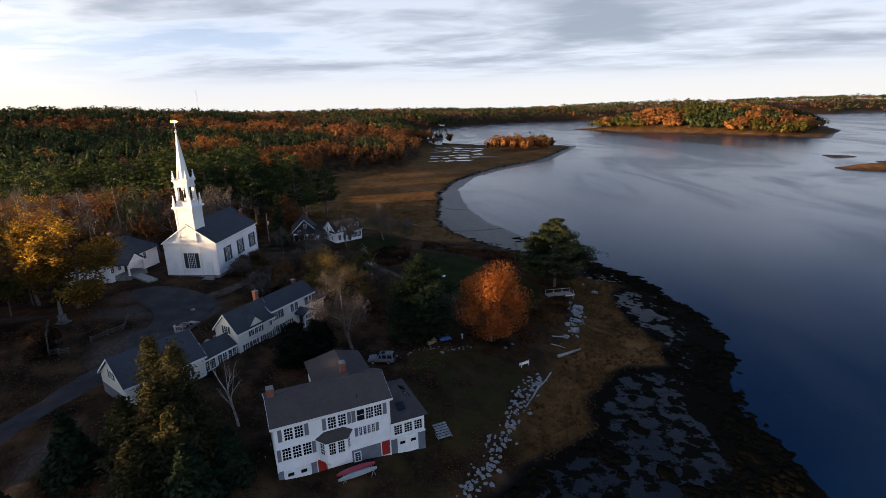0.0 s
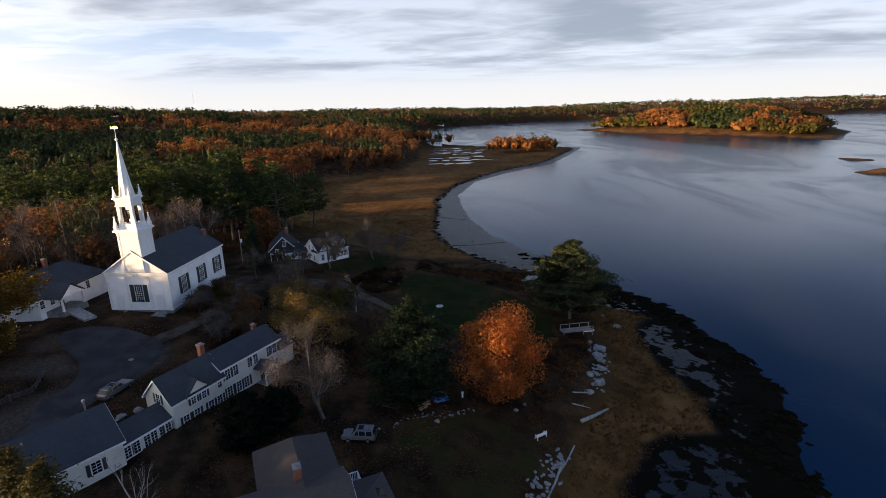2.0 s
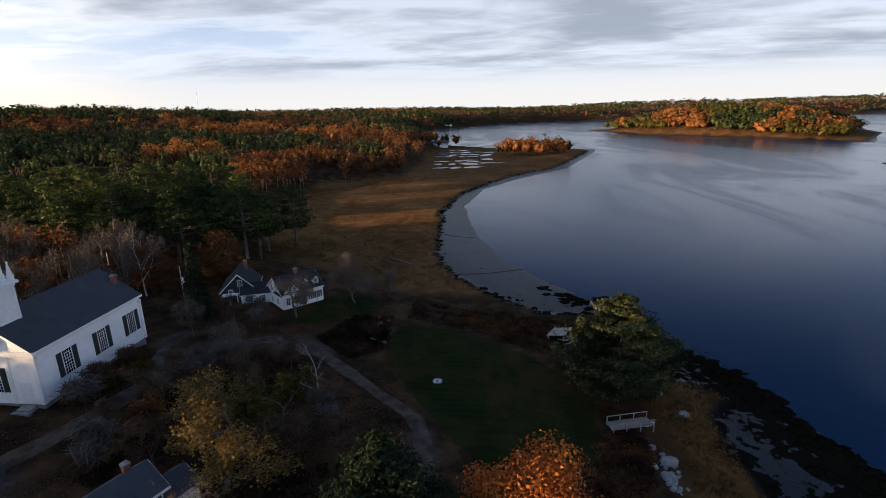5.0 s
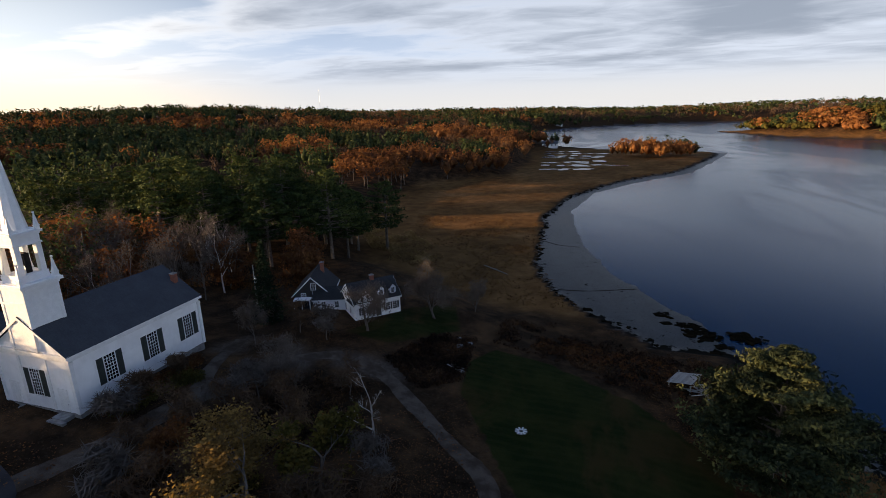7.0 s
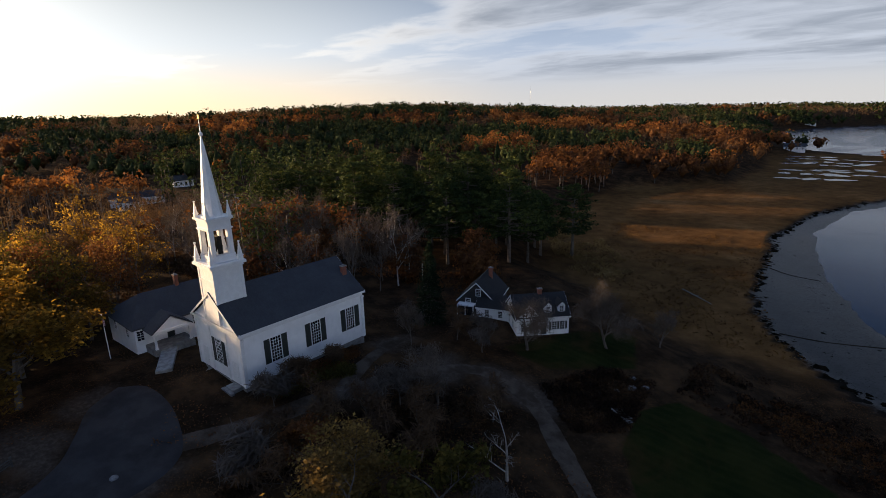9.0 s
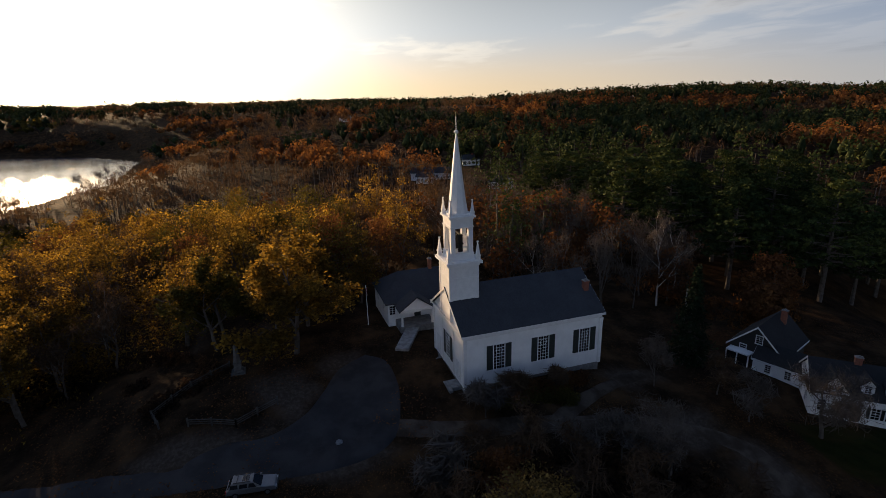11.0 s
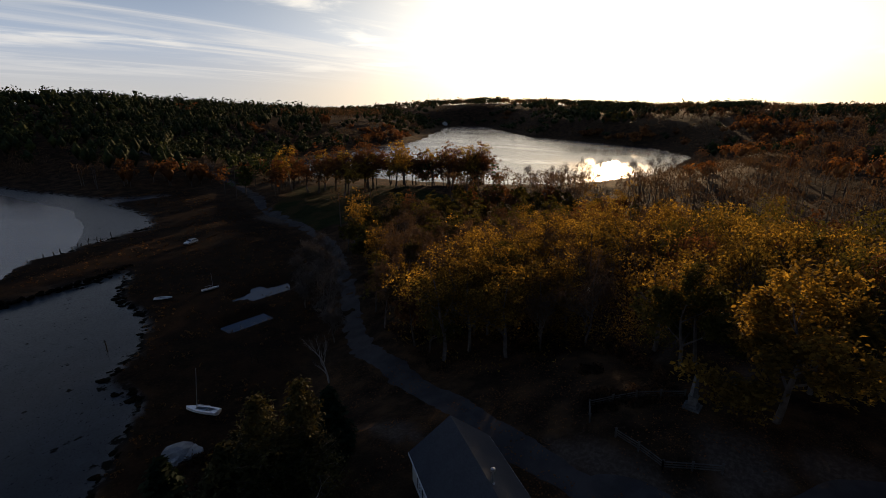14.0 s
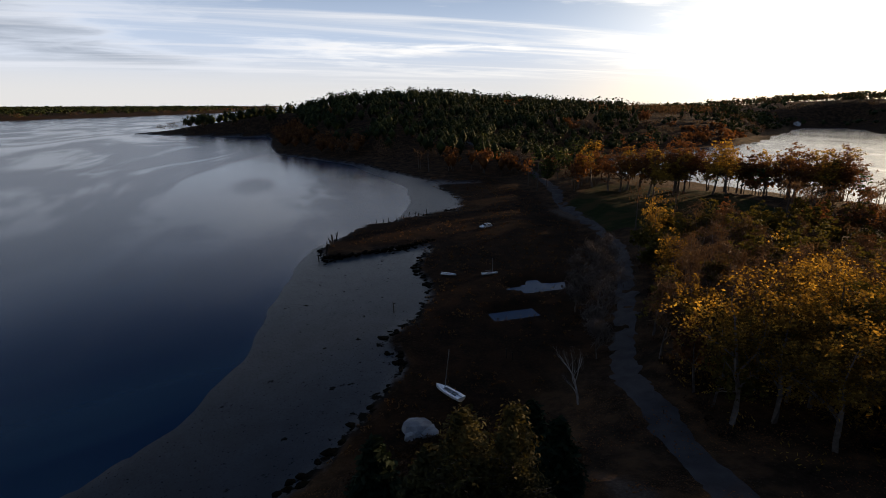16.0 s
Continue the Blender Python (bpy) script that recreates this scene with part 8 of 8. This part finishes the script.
    # driftwood
    for (ax, ay), (bx, by), r in (((73.4, -16.7), (78.4, -12.4), 0.30), ((74.0, 39.6), (73.9, 36.0), 0.25), ((69.0, -26.5), (66.0, -33.5), 0.16), ((73.0, -11.0), (76.5, -9.5), 0.12), ((72.5, -13.5), (75.5, -13.0), 0.10), ((71.5, -22), (68.0, -29), 0.12), ((24.7, 104.5), (32.9, 98.0), 0.14)):
        za, zb = ground_z(ax, ay) + r * 0.7, ground_z(bx, by) + r * 0.7
        bm = bmesh.new()
        a, b = Vector((0, 0, 0)), Vector((bx - ax, by - ay, zb - za))
        mid = a.lerp(b, 0.5) + Vector((0.12, -0.1, 0.05))
        tube(bm, [a, a.lerp(mid, 0.6), mid, b], [r, r * 0.95, r * 0.85, r * 0.55], 9)
        tube(bm, [mid, mid + Vector((0.5, 0.45, 0.35))], [r * 0.4, r * 0.15], 6)
        ob = part("driftwood_log", bm, M_GREYWOOD, None, "", pose(ax, ay, za))
        tagged(ob, "bleached driftwood log on the shore grass", "log", "driftwood")
    # woodpiles and a blue tarpaulin
    for x, y, n, turn in ((50.1, -20.6, 7, 55), (51.2, -13.4, 5, -30)):
        w = thing("woodpile", pose(x, y, ground_z(x, y), 0, 0, turn), "stacked split firewood with pale cut ends", "firewood")
        for i in range(n):
            for j in range(3):
                def logm():
                    bm = bmesh.new()
                    tube(bm, [Vector((0, -0.25, 0)), Vector((0, 0.25, 0))], [0.15, 0.15], 7)
                    return bm
                part("split_log", shared(("split_log",), logm), M_REED_WOOD, w, "", pose(0.31 * i - 0.31 * n / 2, 0.06 * ((i + j) % 3), 0.14 + 0.28 * j, 0, (i * 37 + j * 61) % 90, 0))
    x, y = 51.8, -17.2
    bm = bmesh.new()
    bmesh.ops.create_grid(bm, x_segments=14, y_segments=14, size=1.3)
    for v in bm.verts:
        rr = max(abs(v.co.x), abs(v.co.y)) / 1.3
        v.co.z = 0.75 * (1 - rr**3) + 0.12 * noise.noise(v.co * 3.1) + 0.02
    tp = part("tarpaulin", bm, paint("blue_tarpaulin", (0.03, 0.11, 0.35), 0.5, 0.0), None, "", pose(x, y, ground_z(x, y), 0, 0, 25))
    tagged(tp, "crumpled blue tarpaulin over a heap", "tarpaulin")
    x, y = 55.3, -15.6
    ps = part("marker_post", boxes((-0.12, 0.12, -0.12, 0.12, -0.2, 0.75), (-0.18, 0.18, -0.18, 0.18, 0.75, 0.9)), M_TRIM, None, "", pose(x, y, ground_z(x, y)))
    tagged(ps, "short white post at the edge of the lawn", "post")
    # grey steps and boardwalk by the shore house
    st = thing("wooden_steps", pose(53.6, -43.4, ground_z(53.6, -43.4), 0, 0, 28), "weathered grey wooden steps beside the house", "steps")
    for i in range(6):
        part("tread", boxes((-1.0, 1.0, -1.2 + 0.42 * i, -0.82 + 0.42 * i, 0.10 + 0.13 * i, 0.16 + 0.13 * i)), M_GREYWOOD, st)
    for sx in (-1.05, 1.0):
        part("stringer", boxes((sx, sx + 0.05, -1.25, 1.3, -0.1, 0.12)), M_GREYWOOD, st)
    bw = thing("boardwalk", pose(31.3, -53.2, 5.9, 0, 0, 60), "grey boardwalk ramp along the end of the shore house", "boardwalk")
    for i in range(22):
        part("plank", shared(("walk_plank",), lambda: boxes((-0.2, 0.2, -0.6, 0.6, 0, 0.05))), M_GREYPAINT, bw, "", pose(-4.6 + 0.42 * i, 0, -0.9 + 0.085 * i))
    for py in (-0.62, 0.58):
        for i in range(6):
            part("post", boxes((-4.5 + 1.75 * i, -4.42 + 1.75 * i, py, py + 0.06, -1.8 + 0.35 * i, 0.05 + 0.35 * i)), M_GREYWOOD, bw)


M_REED_WOOD = plain("split_firewood", (0.36, 0.24, 0.14), (0.25, 0.15, 0.085), 4, 0.85)


def far_houses():
    for x, y, turn, L, W, h, label in ((1, 524, 4, 16, 8, 4.2, "white shore house at the far edge of the marsh"), (-194, 53, 60, 8, 6, 5, "white house among the far trees"), (-161, 80, 30, 9, 7, 5, "white gabled house among the pines"),
                                       (-235, 94, 75, 10, 7, 5, "white house among the far trees"), (-566, 67, 50, 12, 8, 6, "pale house high on the wooded hill"), (-205, 60, 70, 22, 7, 5, "long pale house among the far trees"),
                                       (-820, -705, 30, 14, 9, 5, "pale house across the lake"), (-40, 1100, 10, 16, 9, 6, "white house on the far river bank"), (-115, -95, 40, 11, 8, 4.5, "dark-roofed house among the roadside trees")):
        z = ground_z(x, y)
        hs = thing("far_house", pose(x, y, z, 0, 0, turn), label, "house", "houses far off")
        shell(hs, -L / 2, L / 2, -W / 2, W / 2, -2, h * 0.7, h * 0.7 + W * 0.33, M_WHITE, "x")
        gable_roof(hs, -L / 2, L / 2, -W / 2, W / 2, h * 0.7 + 0.05, h * 0.7 + W * 0.33 + 0.15, M_ROOF, "x", 0.4)
        for i in range(4):
            window(hs, on_wall(-L / 2 + L * (i + 0.5) / 4, -W / 2, 0.9), 1.0, 1.5, 2, 4)
        for s in (-1, 1):
            window(hs, on_wall(s * L / 2, 0, 1.0, 90 * s), 1.0, 1.5, 2, 4)
        chimney(hs, 0.8, 0, h * 0.7 + 1, h * 0.7 + W * 0.33 + 1.4)
    for x, y, h in ((-760, 1350, 78), (-1550, -1370, 75)):
        m = thing("radio_mast", pose(x, y, ground_z(x, y)), "thin lattice radio mast on the skyline", "mast")
        for a in range(3):
            bm = bmesh.new()
            c, s = math.cos(a * 2.094), math.sin(a * 2.094)
            tube(bm, [Vector((0.9 * c, 0.9 * s, 0)), Vector((0.25 * c, 0.25 * s, h))], [0.16, 0.12], 4)
            part("leg", bm, M_METAL, m)
        bm = bmesh.new()
        for i in range(24):
            z0, r0, r1 = h * i / 24, 0.9 - 0.65 * i / 24, 0.9 - 0.65 * (i + 1) / 24
            for a in range(3):
                tube(bm, [Vector((r0 * math.cos(a * 2.094), r0 * math.sin(a * 2.094), z0)), Vector((r1 * math.cos(a * 2.094 + 2.094), r1 * math.sin(a * 2.094 + 2.094), z0 + h / 24))], [0.07, 0.07], 3, False)
        part("bracing", bm, M_METAL, m)


boulders()
stone_row("stone_wall", [(54, -59), (57, -53), (60, -46.5), (63.1, -38.7), (66, -31), (69.2, -24.2)], 230, 0.34, "broken row of pale stones along the shore bank")
stone_row("rubble_bank", [(77.5, -8), (79, -3), (80.5, 3), (81.5, 9)], 70, 0.36, "tumbled pale stones at the head of the marsh")
stone_row("border_stones", [(45, -27), (49, -23.5), (53, -21), (57, -18)], 36, 0.2, "low border of stones and leaves beside the drive", 0.4)
shore_weed()
wharf()
cars()
boats()
small_things()
far_houses()
